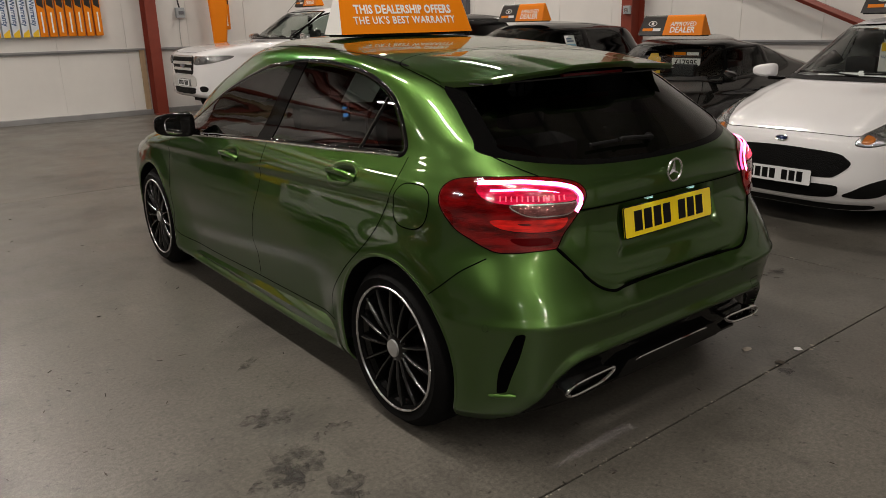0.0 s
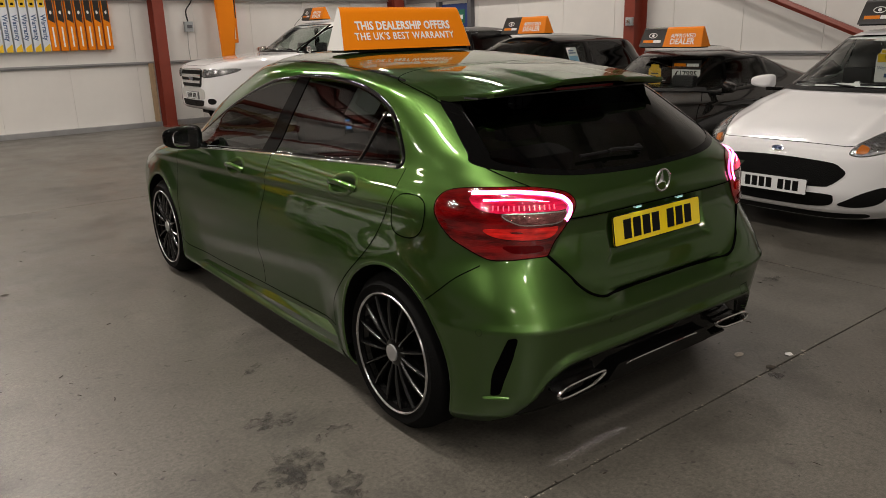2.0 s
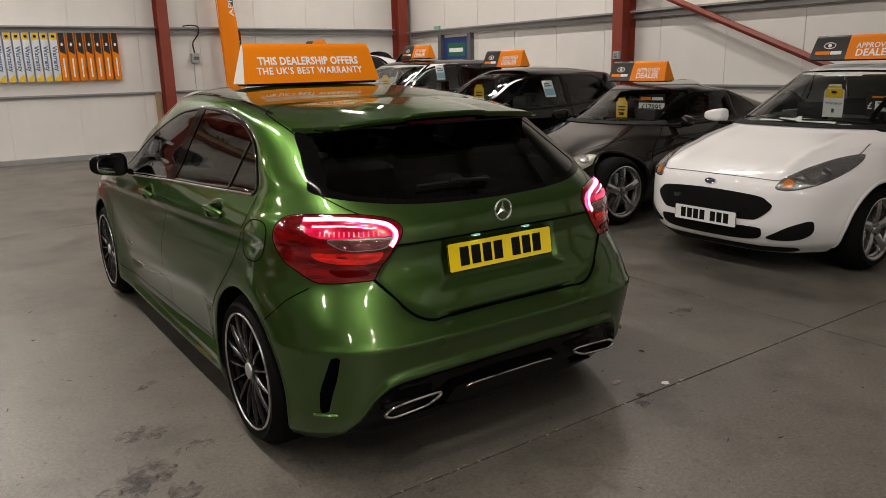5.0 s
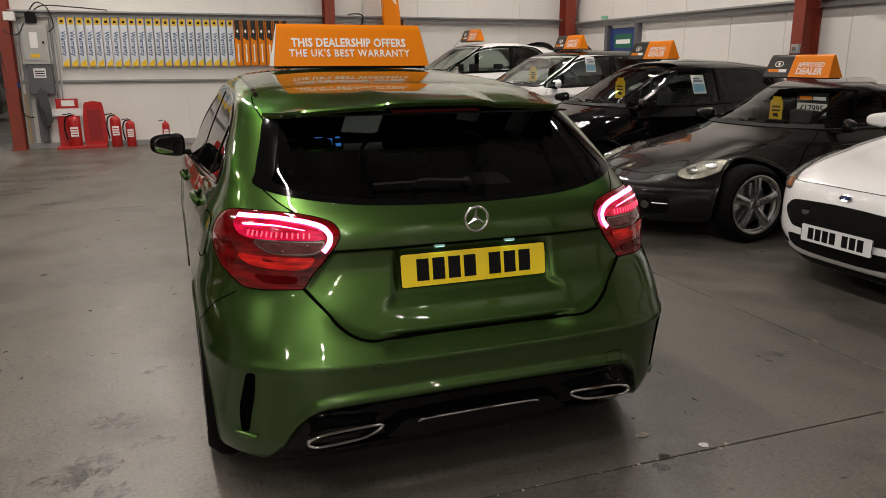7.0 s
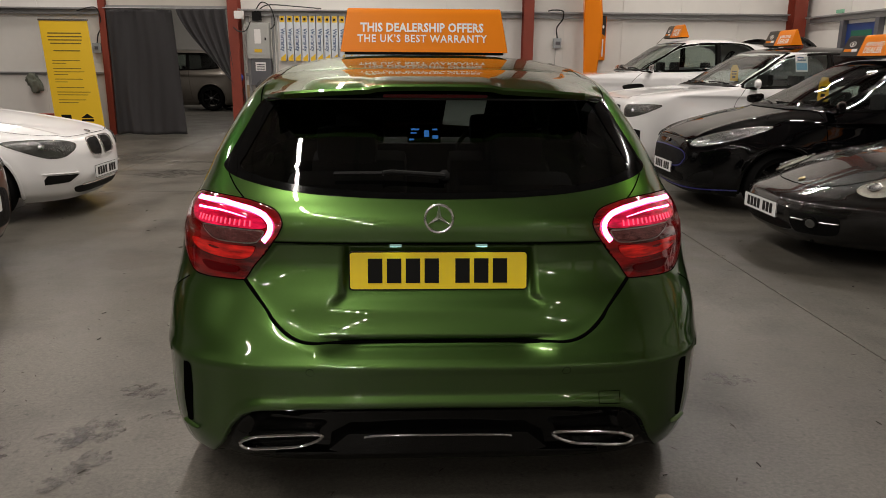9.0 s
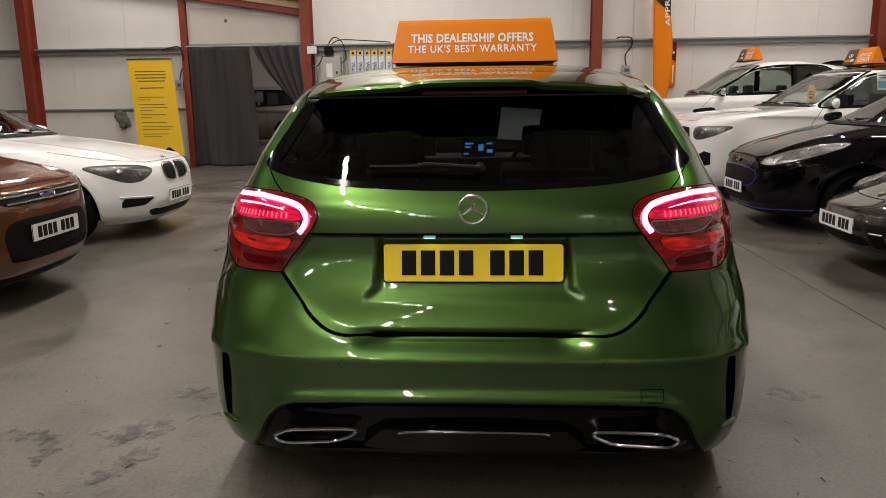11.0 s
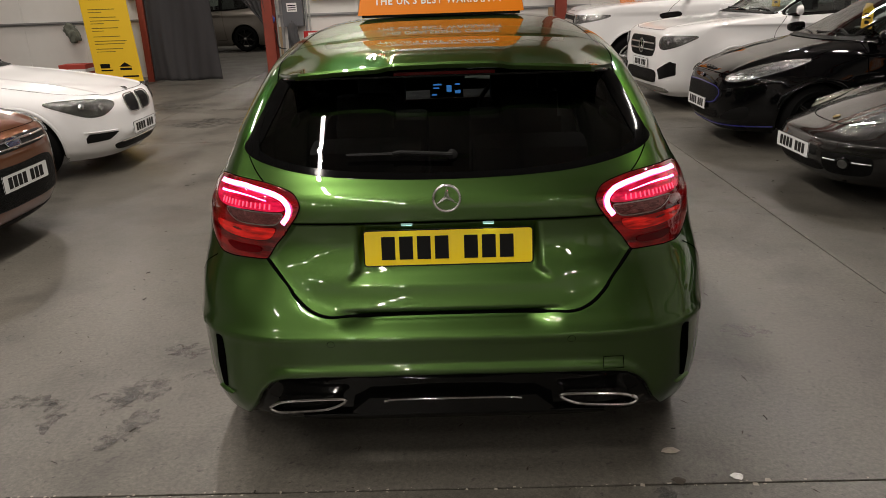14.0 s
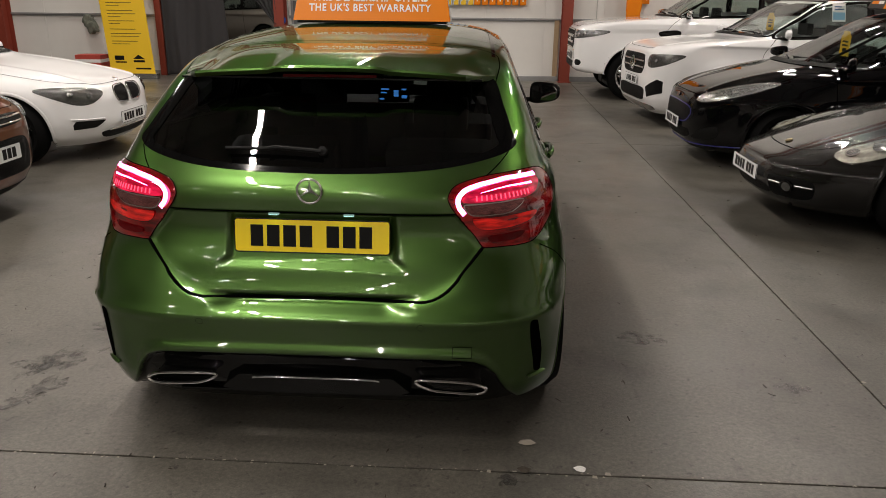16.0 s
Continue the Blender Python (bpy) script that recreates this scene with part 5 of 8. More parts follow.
# sloping beam, boarding and torn lining above the doorway
slope = math.degrees(math.atan2(0.47, 2.93))
along = Matrix.Translation((-6.4, 0, 3.41)) @ pose(0, 0, 0, 0, slope, 0)
structure("door_beam", box(-1.5, WALL_Y - 0.16, -0.06, 2.98, WALL_Y - 0.02, 0.05, m=along), RED_STEEL, "red steel beam sloping over the doorway", "beam")
board = [(-5.78, 2.40), (-3.52, 2.40), (-3.52, 2.83), (-3.8, 2.86), (-3.82, 2.80), (-4.0, 2.82), (-4.02, 2.89), (-4.52, 2.95), (-4.53, 3.05), (-5.78, 3.09)]
structure("door_boarding", prism(board, WALL_Y - 0.022, WALL_Y - 0.006), material("cream_board", (0.60, 0.56, 0.50), 0.6, spread=0.1, scale=2), "cream boarding with a broken upper edge", "board")
structure("board_hole", lathe([(0.035, 0), (0.028, 0.003), (0.0001, 0.003)], 14, pose(-5.05, WALL_Y - 0.022, 2.83, 90, 0, 0)), material("broken_hole", (0.16, 0.13, 0.10), 0.9), "small broken hole in the boarding", "hole")
structure("board_lath", box(0.62, WALL_Y - 0.19, 0.055, 2.88, WALL_Y - 0.15, 0.155, 0.004, m=along), TIMBER, "pale timber batten along the beam", "timber")
lining = bmesh.new()
rnd = random.Random(5)
for k in range(60):
    u = 0.58 + 2.3 * k / 60
    h = 0.05 + 0.09 * rnd.random() * (0.5 + abs(math.sin(5 * u)))
    bmesh.ops.create_icosphere(lining, subdivisions=1, radius=1.0, matrix=along @ Matrix.Translation((u, WALL_Y - 0.12 + 0.05 * rnd.random(), 0.15)) @ pose(0, 0, 0, 0, 40 * rnd.random(), 0) @ Matrix.Diagonal((0.06, 0.05, h, 1)))
structure("torn_lining", lining, material("torn_insulation", (0.30, 0.21, 0.09), 0.95, spread=0.6, scale=18, bump=0.6, bscale=60), "torn yellow insulation above the doorway", "insulation")

# ---- curtains ----
CLOTH = material("grey_curtain_cloth", (0.034, 0.032, 0.034), 0.85, spread=0.15, scale=5, bump=0.25, bscale=250)


def curtain(name, label, place):
    """A pleated cloth; place(u, v) gives the bottom-to-top line of each fold."""
    verts, faces, nu, nv = [], [], 90, 36
    for j in range(nv + 1):
        for i in range(nu + 1):
            verts.append(place(i / nu, j / nv))
    for j in range(nv):
        for i in range(nu):
            k = j * (nu + 1) + i
            faces.append((k, k + 1, k + nu + 2, k + nu + 1))
    ob = mesh_part(name, verts, faces, CLOTH, None, label)
    so = ob.modifiers.new("thickness", "SOLIDIFY")
    so.thickness = 0.004
    return tagged(ob, category="curtain")


def drawn(u, v):
    x = -5.80 + 1.2 * u + 0.14 * (1 - v) * u
    fold = 0.016 * math.sin(u * 40 + 1.6 * math.sin(v * 4 + 3 * u)) * (0.3 + 0.7 * abs(math.sin(3.3 * u + v))) + 0.03 * math.sin(u * 13 + v * 2.5 + 1.2 * math.sin(u * 5))
    return (x, WALL_Y - 0.13 + fold, 0.012 + 0.015 * math.sin(u * 9) * (1 - v) + 2.31 * v)


def tied(u, v):
    t = (1 - v)
    gather = t ** 1.4
    x0, x1 = -4.46 + 1.0 * gather * 0.98, -3.55 + 0.12 * gather
    x = x0 + (x1 - x0) * u
    z = 2.33 - (2.33 - (1.02 - 0.1 * u * 0 + 0.16 * (u - 0.5) ** 2)) * t
    fold = 0.03 * math.sin(u * 30 + t) * (1 - 0.4 * gather)
    return (x, WALL_Y - 0.30 + fold, z - 0.10 * math.sin(math.pi * u) * gather)


curtain("curtain", "dark grey curtain drawn half across the doorway", drawn)
curtain("curtain", "dark grey curtain gathered and tied to the post", tied)
rod = thing("curtain_rail", "thin steel curtain rail over the doorway", "rail", pose(0, 0, 0))
part("rod", tube([(-5.85, WALL_Y - 0.13, 2.345), (-3.3, WALL_Y - 0.2, 2.335)], 0.012, 8), STEEL, rod, smooth=True)

# ---- things on the north wall ----
ORANGE = material("orange_print", (0.80, 0.225, 0.006), 0.4, spread=0.04, scale=3, spec=0.2)
DKPRINT = material("dark_print", (0.02, 0.017, 0.016), 0.35)
WHITE_PRINT = material("white_print", (0.82, 0.80, 0.78), 0.4)
BLUE_WHITE = material("pale_blue_case", (0.66, 0.70, 0.76), 0.4, spread=0.05, scale=5)
YEL_PRINT = material("yellow_print", (0.78, 0.50, 0.02), 0.4, spread=0.05, scale=3)
BLUE_INK = material("slate_blue_ink", (0.045, 0.09, 0.20), 0.5)
WHITE_INK = material("white_ink", (0.85, 0.84, 0.82), 0.5)


def leaflet_box(x, orange):
    ob = thing("leaflet_box", "tall black and orange card box on the wall" if orange else "tall pale blue and yellow card box marked Warranty", "box", pose(x, NY, 1.41, 0, 0, 0), "card boxes on the wall")
    w, h = 0.118, 0.82
    face = -0.105
    part("case", box(-w / 2, face, 0, w / 2, -0.002, h, 0.016), ORANGE if orange else BLUE_WHITE, ob, smooth=True)
    w -= 0.026
    if orange:
        top = prism([(-w / 2, h * 0.62), (w / 2, h * 0.55), (w / 2, h), (-w / 2, h)], face - 0.002, face - 0.0005)
        part("dark_top", top, DKPRINT, ob)
        part("mark", lathe([(0.03, 0), (0.03, 0.001), (0.0001, 0.001)], 20, pose(0, face - 0.002, h * 0.76, 90, 0, 0) @ Matrix.Diagonal((0.6, 1, 1, 1))), WHITE_INK, ob)
        part("line", box(-0.012, face - 0.0016, h * 0.08, 0.012, face - 0.0004, h * 0.48), WHITE_INK, ob)
    else:
        part("yellow_top", box(-w / 2, face - 0.0015, h * 0.86, w / 2, face - 0.0004, h), YEL_PRINT, ob)
        part("yellow_foot", prism([(-w / 2, 0), (w / 2, 0), (w / 2, h * 0.16), (-w / 2, h * 0.07)], face - 0.0015, face - 0.0004), YEL_PRINT, ob)
        part("mark", box(-0.022, face - 0.0025, h * 0.9, 0.022, face - 0.0015, h * 0.95), INK, ob)
        words("lettering", "Warranty", 0.105, pose(0.0, face - 0.001, h * 0.47, 0, 90, 0), BLUE_INK, ob, "slate blue upright lettering", bold=0.0022)
    return ob


def copies(first, places):
    for m in places:
        copy_thing(first, m)


pale = leaflet_box(-2.55, False)
copies(pale, [pose(-2.55 + 0.1405 * k, NY, 1.41) for k in range(1, 21)])
dark = leaflet_box(0.385, True)
copies(dark, [pose(0.385 + 0.145 * k, NY, 1.41) for k in range(1, 7)])
copies(dark, [pose(3.57, NY, 1.46)])

# electric cupboard
GREY_BOX = material("grey_enamel", (0.42, 0.42, 0.40), 0.45, spread=0.06, scale=4)
DARK_BOX = material("dark_grey_enamel", (0.10, 0.10, 0.11), 0.5, spread=0.08, scale=5)
CABLE = material("black_cable", (0.015, 0.015, 0.015), 0.5)
eb = thing("fuse_box", "grey metal fuse box over a dark grey cable chamber", "fuse box", pose(-3.0, NY, 0))
part("case", box(-0.21, -0.20, 1.45, 0.21, 0, 2.1, 0.006), GREY_BOX, eb)
part("door", box(-0.17, -0.215, 1.52, 0.17, -0.2, 2.06, 0.004), GREY_BOX, eb)
part("window", box(-0.06, -0.219, 1.72, 0.06, -0.215, 1.98), WHITE_PRINT, eb, "white labelled window")
part("sticker", box(-0.07, -0.218, 1.56, 0.07, -0.215, 1.62), YEL_PRINT, eb, "yellow sticker")
part("latch", box(0.13, -0.228, 1.78, 0.16, -0.215, 1.83, 0.003), INK, eb)
part("chamber", box(-0.16, -0.18, 0.95, 0.22, 0, 1.45, 0.006), DARK_BOX, eb, "dark grey lower chamber")
part("notice", box(-0.07, -0.184, 1.22, 0.12, -0.18, 1.38), WHITE_PRINT, eb, "white notice")
for k in range(3):
    part("line", box(-0.05, -0.186, 1.245 + 0.04 * k, 0.10, -0.184, 1.262 + 0.04 * k), INK, eb)
part("trunking", box(-0.10, -0.16, 0.12, 0.03, -0.02, 0.95, 0.004), DARK_BOX, eb)
part("conduit", tube([(0.26, -0.05, 0.1), (0.26, -0.05, 2.3)], 0.022, 8), STEEL, eb, smooth=True)
part("back_board", box(-0.25, -0.02, 0.1, -0.19, 0, 2.3, 0.002), STEEL, eb)
part("head_box", box(-0.10, -0.15, 2.14, 0.06, 0, 2.30, 0.01), INK, eb)
part("side_box", box(-0.39, -0.33, 2.16, -0.23, -0.2, 2.30, 0.006), WHITE_PRINT, eb)
for x_ in (-0.30, 0.33):
    part("conduit", tube([(x_, -0.06, 0.09), (x_, -0.06, 2.2)], 0.017, 8), GREY_BOX, eb, smooth=True)
for x_, z_, mat_, nm_, lb_, big_ in ((-3.36, 1.10, "blue_rag", "blue_cloth", "small blue rag tucked beside the curtain", 0.09), (-2.95, 0.72, "dark_rag", "hanging_cloth", "dark grey cloth hung below the fuse box", 0.16)):
    rag_ = thing(nm_, lb_, "cloth", pose(x_, NY - 0.26, z_))
    bm = bmesh.new()
    bmesh.ops.create_icosphere(bm, subdivisions=4, radius=big_)
    for v in bm.verts:
        n_ = noise.noise(v.co * 8) * 0.5 + noise.noise(v.co * 22) * 0.25
        v.co = Vector((v.co.x * 0.6, v.co.y * 0.4, v.co.z * (1.9 if big_ > 0.1 else 0.9))) * (1 + n_)
    part("cloth", bm, material(mat_, (0.02, 0.04, 0.20) if big_ < 0.1 else (0.05, 0.05, 0.053), 0.9, spread=0.3, scale=14, bump=0.3, bscale=120), rag_, smooth=True)
cab = thing("wall_cable", "black cables looping over the fuse box", "cable", pose(-3.0, NY, 0))
for k, pts in enumerate(([(-0.4, -0.36, 2.0), (-0.3, -0.37, 1.93), (-0.2, -0.24, 1.96), (-0.12, -0.2, 2.12)], [(-0.05, -0.1, 2.3), (0.1, -0.2, 2.46), (0.26, -0.2, 2.38), (0.33, -0.18, 2.1), (0.24, -0.19, 1.98)],
                         [(0.0, -0.1, 2.3), (0.2, -0.12, 2.42), (0.7, -0.14, 2.40), (1.2, -0.17, 2.36)], [(-0.34, -0.1, 0.9), (-0.3, -0.15, 0.6), (-0.15, -0.17, 0.55)])):
    part("cable", tube(smooth_line(pts, 8), 0.011, 6), CABLE, cab, smooth=True)

# switch with its cable
sw = thing("wall_switch", "small grey isolator switch with a looped cable", "switch", pose(2.70, NY, 1.775))
part("case", box(-0.075, -0.09, -0.09, 0.075, 0, 0.09, 0.008), material("switch_grey", (0.35, 0.37, 0.38), 0.5), sw)
part("lever", box(-0.04, -0.11, -0.03, 0.05, -0.09, 0.03, 0.006), DARK_BOX, sw)
part("cable", tube(smooth_line([(0, -0.04, 0.09), (-0.02, -0.05, 0.28), (0.08, -0.08, 0.44), (0.06, -0.17, 0.58), (-0.12, -0.18, 0.60), (-0.22, -0.17, 0.58)], 8), 0.014, 6), CABLE, sw, smooth=True)
part("drop_cable", tube(smooth_line([(-0.02, -0.02, -0.09), (-0.03, -0.015, -0.4), (-0.02, -0.015, -0.62)], 6), 0.006, 6), GREY_BOX, sw, smooth=True)
for x, z in ((-6.05, 1.62),):
    so = thing("wall_switch", "small grey switch box beside the yellow banner", "switch", pose(x, NY, z))
    part("case", box(-0.08, -0.08, -0.09, 0.08, 0, 0.09, 0.008), bpy.data.materials["switch_grey"], so)
    part("knob", box(-0.03, -0.10, -0.03, 0.03, -0.08, 0.03, 0.008), DARK_BOX, so)
    part("cable", tube(smooth_line([(0, -0.03, 0.09), (0.04, -0.04, 0.25), (0.12, -0.06, 0.40), (0.10, -0.18, 0.72), (-0.25, -0.18, 0.66)], 8), 0.011, 6), CABLE, so, smooth=True)

# timber lath leaning by the column
lath = thing("timber_lath", "pale timber lath leaning beside the column", "timber", pose(1.92, NY - 0.02, 0.09))
part("lath", box(-0.04, -0.04, 0, 0.05, 0, 1.05, 0.003), TIMBER, lath)

# feather flag
fl = thing("feather_flag", "orange feather flag with white upright lettering", "flag", pose(3.15, WALL_Y - 0.36, 0))
bm = bmesh.new()
rows = []
for j in range(31):
    v = j / 30
    z = 1.2 + 2.4 * v
    left = 0.0 - 0.09 * v + 0.03
    right = left + 0.24 + 0.10 * math.sin(math.pi * min(1, v * 1.2)) - 0.25 * max(0, v - 0.8)
    rows.append([bm.verts.new((left + (right - left) * u, 0.02 * math.sin(3 * u + 5 * v), z - 0.05 * (1 - u) * (1 - v))) for u in np.linspace(0, 1, 9)])
for p, q_ in zip(rows, rows[1:]):
    for k in range(8):
        bm.faces.new((p[k], p[k + 1], q_[k + 1], q_[k]))
cloth = part("cloth", bm, ORANGE, fl, "orange cloth", smooth=True)
cloth.modifiers.new("thickness", "SOLIDIFY").thickness = 0.003
part("pole", tube(smooth_line([(0.03, 0.01, 0.02), (0.03, 0.01, 1.2), (-0.05, 0.01, 3.0), (0.0, 0.01, 3.7)], 8), 0.009, 8), ORANGE, fl, smooth=True)
part("foot", lathe([(0.22, 0), (0.22, 0.02), (0.03, 0.05), (0.03, 0.06)], 24, pose(0.03, 0.01, 0)), DARK_BOX, fl, smooth=True)
words("lettering", "APPROVED", 0.12, pose(0.20, -0.036, 3.05, 0, -93, 0), WHITE_INK, fl, "white upright capitals", narrow=1.7, bold=0.001)
bm = bmesh.new()
tip = [bm.verts.new((x, -0.034 + 0.004 * k, z)) for k, (x, z) in enumerate(((-0.03, 3.02), (0.14, 2.88), (0.27, 2.72), (0.265, 3.05), (0.15, 3.35), (-0.05, 3.5)))]
bm.faces.new(tip)
bmesh.ops.solidify(bm, geom=bm.faces[:], thickness=0.002)
part("dark_top", bm, DKPRINT, fl, "black printed top")

# yellow roll-up banner
yb = thing("rollup_banner", "yellow roll-up banner with small dark printed lines", "banner", pose(-6.2, 11.95, 0, 0, 0, 0))
skew = Matrix.Identity(4)
skew[0][2], skew[1][2] = -0.13, 0.16
part("sheet", box(-0.42, -0.004, 0.10, 0.45, 0.0, 2.10, m=skew), YEL_PRINT, yb)
part("cassette", box(-0.45, -0.09, 0.0, 0.50, 0.07, 0.10, 0.015), ALLOY, yb)
part("top_bar", box(-0.43, -0.012, 2.09, 0.46, 0.008, 2.12, m=skew), ALLOY, yb)
PRINT_SOFT = material("soft_dark_print", (0.16, 0.11, 0.01), 0.5)
rows_ = ((1.86, 0.60, 0.024), (1.80, 0.62, 0.024), (1.74, 0.60, 0.024), (1.68, 0.55, 0.024), (1.55, 0.48, 0.022), (1.38, 0.5, 0.014), (1.33, 0.25, 0.014), (1.24, 0.5, 0.014), (1.18, 0.55, 0.014), (1.13, 0.25, 0.014), (1.05, 0.5, 0.014), (1.0, 0.22, 0.014),
         (0.90, 0.5, 0.014), (0.82, 0.6, 0.014), (0.77, 0.55, 0.014), (0.68, 0.5, 0.014), (0.63, 0.35, 0.014))
for z, w, h in rows_:
    off = -0.30 if z < 1.5 else -w / 2
    part("bar", box(off, -0.006, z, off + w, -0.0045, z + h * 0.85, m=skew), PRINT_SOFT, yb)
part("mark", prism([(0.05, 0.36), (0.17, 0.44), (0.29, 0.36)], -0.006, -0.0045, skew), INK, yb)
part("mark", box(0.06, -0.006, 0.30, 0.28, -0.0045, 0.34, m=skew), INK, yb)
part("mark", box(-0.3, -0.006, 0.34, -0.12, -0.0045, 0.42, m=skew), INK, yb)
part("mark", box(-0.3, -0.006, 0.29, -0.08, -0.0045, 0.315, m=skew), INK, yb)
part("bar", box(0.08, -0.006, 0.17, 0.38, -0.0045, 0.20, m=skew), INK, yb)

# cloth hung on the rail
rag = thing("hanging_cloth", "crumpled dark green cloth hung on the wall rail", "cloth", pose(-7.28, NY - 0.08, 1.0))
bm = bmesh.new()
bmesh.ops.create_icosphere(bm, subdivisions=4, radius=0.115)
for v in bm.verts:
    n = noise.noise(v.co * 9) * 0.09 + noise.noise(v.co * 26) * 0.06
    v.co = Vector((v.co.x * 1.1, v.co.y * 0.45, v.co.z * 1.3 - 0.02)) * (1 + n * 8)
part("cloth", bm, material("green_cloth", (0.14, 0.15, 0.12), 0.9, spread=0.4, scale=15), rag, smooth=True)
red = thing("parts_box", "open red and white carton on the floor by the wall", "box", pose(-7.1, 12.2, 0))
part("carton", box(-0.25, -0.18, 0, 0.25, 0.18, 0.42, 0.004), material("red_carton", (0.45, 0.06, 0.04), 0.6, spread=0.1), red)
part("band", box(-0.252, -0.182, 0.28, 0.252, 0.182, 0.34), WHITE_PRINT, red)

# fire point
RED_FIRE = material("fire_red", (0.42, 0.012, 0.012), 0.3, coat=0.4)


def extinguisher(x, y, h, r, hose):
    ob = thing("fire_extinguisher", "red fire extinguisher with a black hose" if hose else "small red fire extinguisher", "extinguisher", pose(x, y, 0.0))
    part("cylinder", lathe([(r * 0.9, 0), (r, 0.015), (r, h * 0.78), (r * 0.9, h * 0.84), (r * 0.55, h * 0.89), (r * 0.25, h * 0.91), (r * 0.22, h * 0.94)], 28), RED_FIRE, ob, smooth=True)
    part("valve", lathe([(r * 0.2, h * 0.93), (r * 0.25, h * 0.95), (r * 0.2, h * 0.98), (0.001, h * 0.98)], 14), ALLOY, ob)
    part("lever", box(-r * 0.9, -0.012, h * 0.97, r * 0.5, 0.012, h * 1.0, 0.004, pose(0, 0, 0, 0, -8, 0)), INK, ob)
    part("label", box(-r * 0.62, -r - 0.003, h * 0.35, r * 0.62, -r * 0.78, h * 0.62, 0.002), WHITE_PRINT, ob)
    for k in range(3):
        part("line", box(-r * 0.5, -r - 0.005, h * (0.40 + 0.07 * k), r * 0.5, -r - 0.003, h * (0.425 + 0.07 * k)), RED_FIRE, ob)
    if hose:
        part("hose", tube(smooth_line([(-r * 0.1, 0, h * 0.95), (-r * 1.2, 0, h * 0.88), (-r * 1.6, 0, h * 0.6), (-r * 1.25, -0.02, h * 0.25)], 8), 0.012, 8), INK, ob, smooth=True)
    return ob


for (x, h, r, hose) in ((-1.86, 0.60, 0.09, True), (-1.62, 0.50, 0.08, True), (-1.02, 0.46, 0.065, False), (-2.52, 0.62, 0.10, True)):
    extinguisher(x, 12.45 if x > -2.3 else 12.40, h, r, hose)
fs = thing("fire_point_stand", "red plastic fire point stand with a rounded back board", "stand", pose(-2.2, 12.5, 0))
part("back_board", prism(smooth_line([(-0.17, 0.02, 0), (0.17, 0.02, 0), (0.16, 0.70, 0), (0.08, 0.80, 0), (-0.08, 0.80, 0), (-0.16, 0.70, 0)], 4, True)[:, :2].tolist(), 0.0, 0.05), RED_FIRE, fs)
# raised sheet in darker red; the recess's shade is put into its colour
part("recess", box(-0.11, -0.004, 0.12, 0.11, 0.0, 0.66, 0.002), material("fire_red_shaded", (0.25, 0.01, 0.01), 0.5), fs)
part("tray", box(-0.18, -0.2, 0, 0.18, 0.03, 0.06, 0.01), RED_FIRE, fs)
f2 = thing("fire_point_stand", "red fire point board with white and yellow notices", "stand", pose(-2.62, 12.58, 0))
part("board", box(-0.18, 0.0, 0, 0.18, 0.04, 0.86, 0.01), RED_FIRE, f2)
part("tray", box(-0.2, -0.32, 0, 0.25, 0.0, 0.05, 0.01), RED_FIRE, f2)
part("notice", box(-0.09, -0.004, 0.73, 0.12, 0.0, 0.83), WHITE_PRINT, f2)
part("long_notice", box(-0.28, -0.012, 0.56, 0.28, -0.006, 0.69), WHITE_PRINT, f2)
part("yellow_notice", box(0.18, -0.016, 0.48, 0.42, -0.012, 0.60, m=pose(0, 0, 0, 0, 8, 0)), YEL_PRINT, f2)

# blue door with a grey frame in the east wall
bd = tagged(new("door_1"), "blue door in a grey frame with a pale sign", "door", kind="structure")
bd.matrix_world = pose(EX, 10.72, 0)
part("leaf", box(-0.03, -0.45, 0, 0.0, 0.45, 2.1, 0.004), material("blue_enamel", (0.012, 0.035, 0.16), 0.4, spread=0.08), bd)
for y0, y1 in ((-0.57, -0.46), (0.46, 0.57)):
    part("frame", box(-0.10, y0, 0, 0.0, y1, 2.16, 0.004), DARK_BOX, bd)
part("sign", box(-0.034, -0.3, 1.72, -0.03, 0.3, 1.98), material("green_sign", (0.01, 0.12, 0.07), 0.5), bd)
part("bar", box(-0.036, -0.24, 1.80, -0.034, 0.24, 1.88), WHITE_INK, bd)
part("handle", box(-0.08, -0.38, 0.98, -0.03, -0.28, 1.02, 0.005), ALLOY, bd)
ex = thing("exit_sign", "small green exit light on the wall rail", "sign", pose(EX - 0.17, 11.2, 2.31))
part("case", box(-0.02, -0.10, -0.03, 0.02, 0.10, 0.03, 0.005), material("exit_green", (0.2, 0.45, 0.3), 0.5), ex)
so = thing("socket", "grey socket on the red column", "socket", pose(WALL_X - 0.32, 6.05, 1.62))
part("case", box(-0.05, -0.06, -0.06, 0.0, 0.06, 0.06, 0.006), bpy.data.materials["switch_grey"], so)
part("cap", box(-0.062, -0.03, -0.03, -0.05, 0.03, 0.03, 0.004), ALLOY, so)

# ---- floor litter ----
def scrap(name, label, x, y, size, mat, seed):
    rnd = random.Random(seed)
    bm = bmesh.new()
    n = 9
    vs = [bm.verts.new((x + size * (0.6 + 0.6 * rnd.random()) * math.cos(2 * math.pi * k / n), y + size * (0.6 + 0.6 * rnd.random()) * math.sin(2 * math.pi * k / n) * 0.7, 0.002 + 0.006 * rnd.random())) for k in range(n)]
    c = bm.verts.new((x, y, 0.012))
    for k in range(n):
        bm.faces.new((vs[k], vs[(k + 1) % n], c))
    return tagged(part(name, bm, mat, None, label), category="litter")


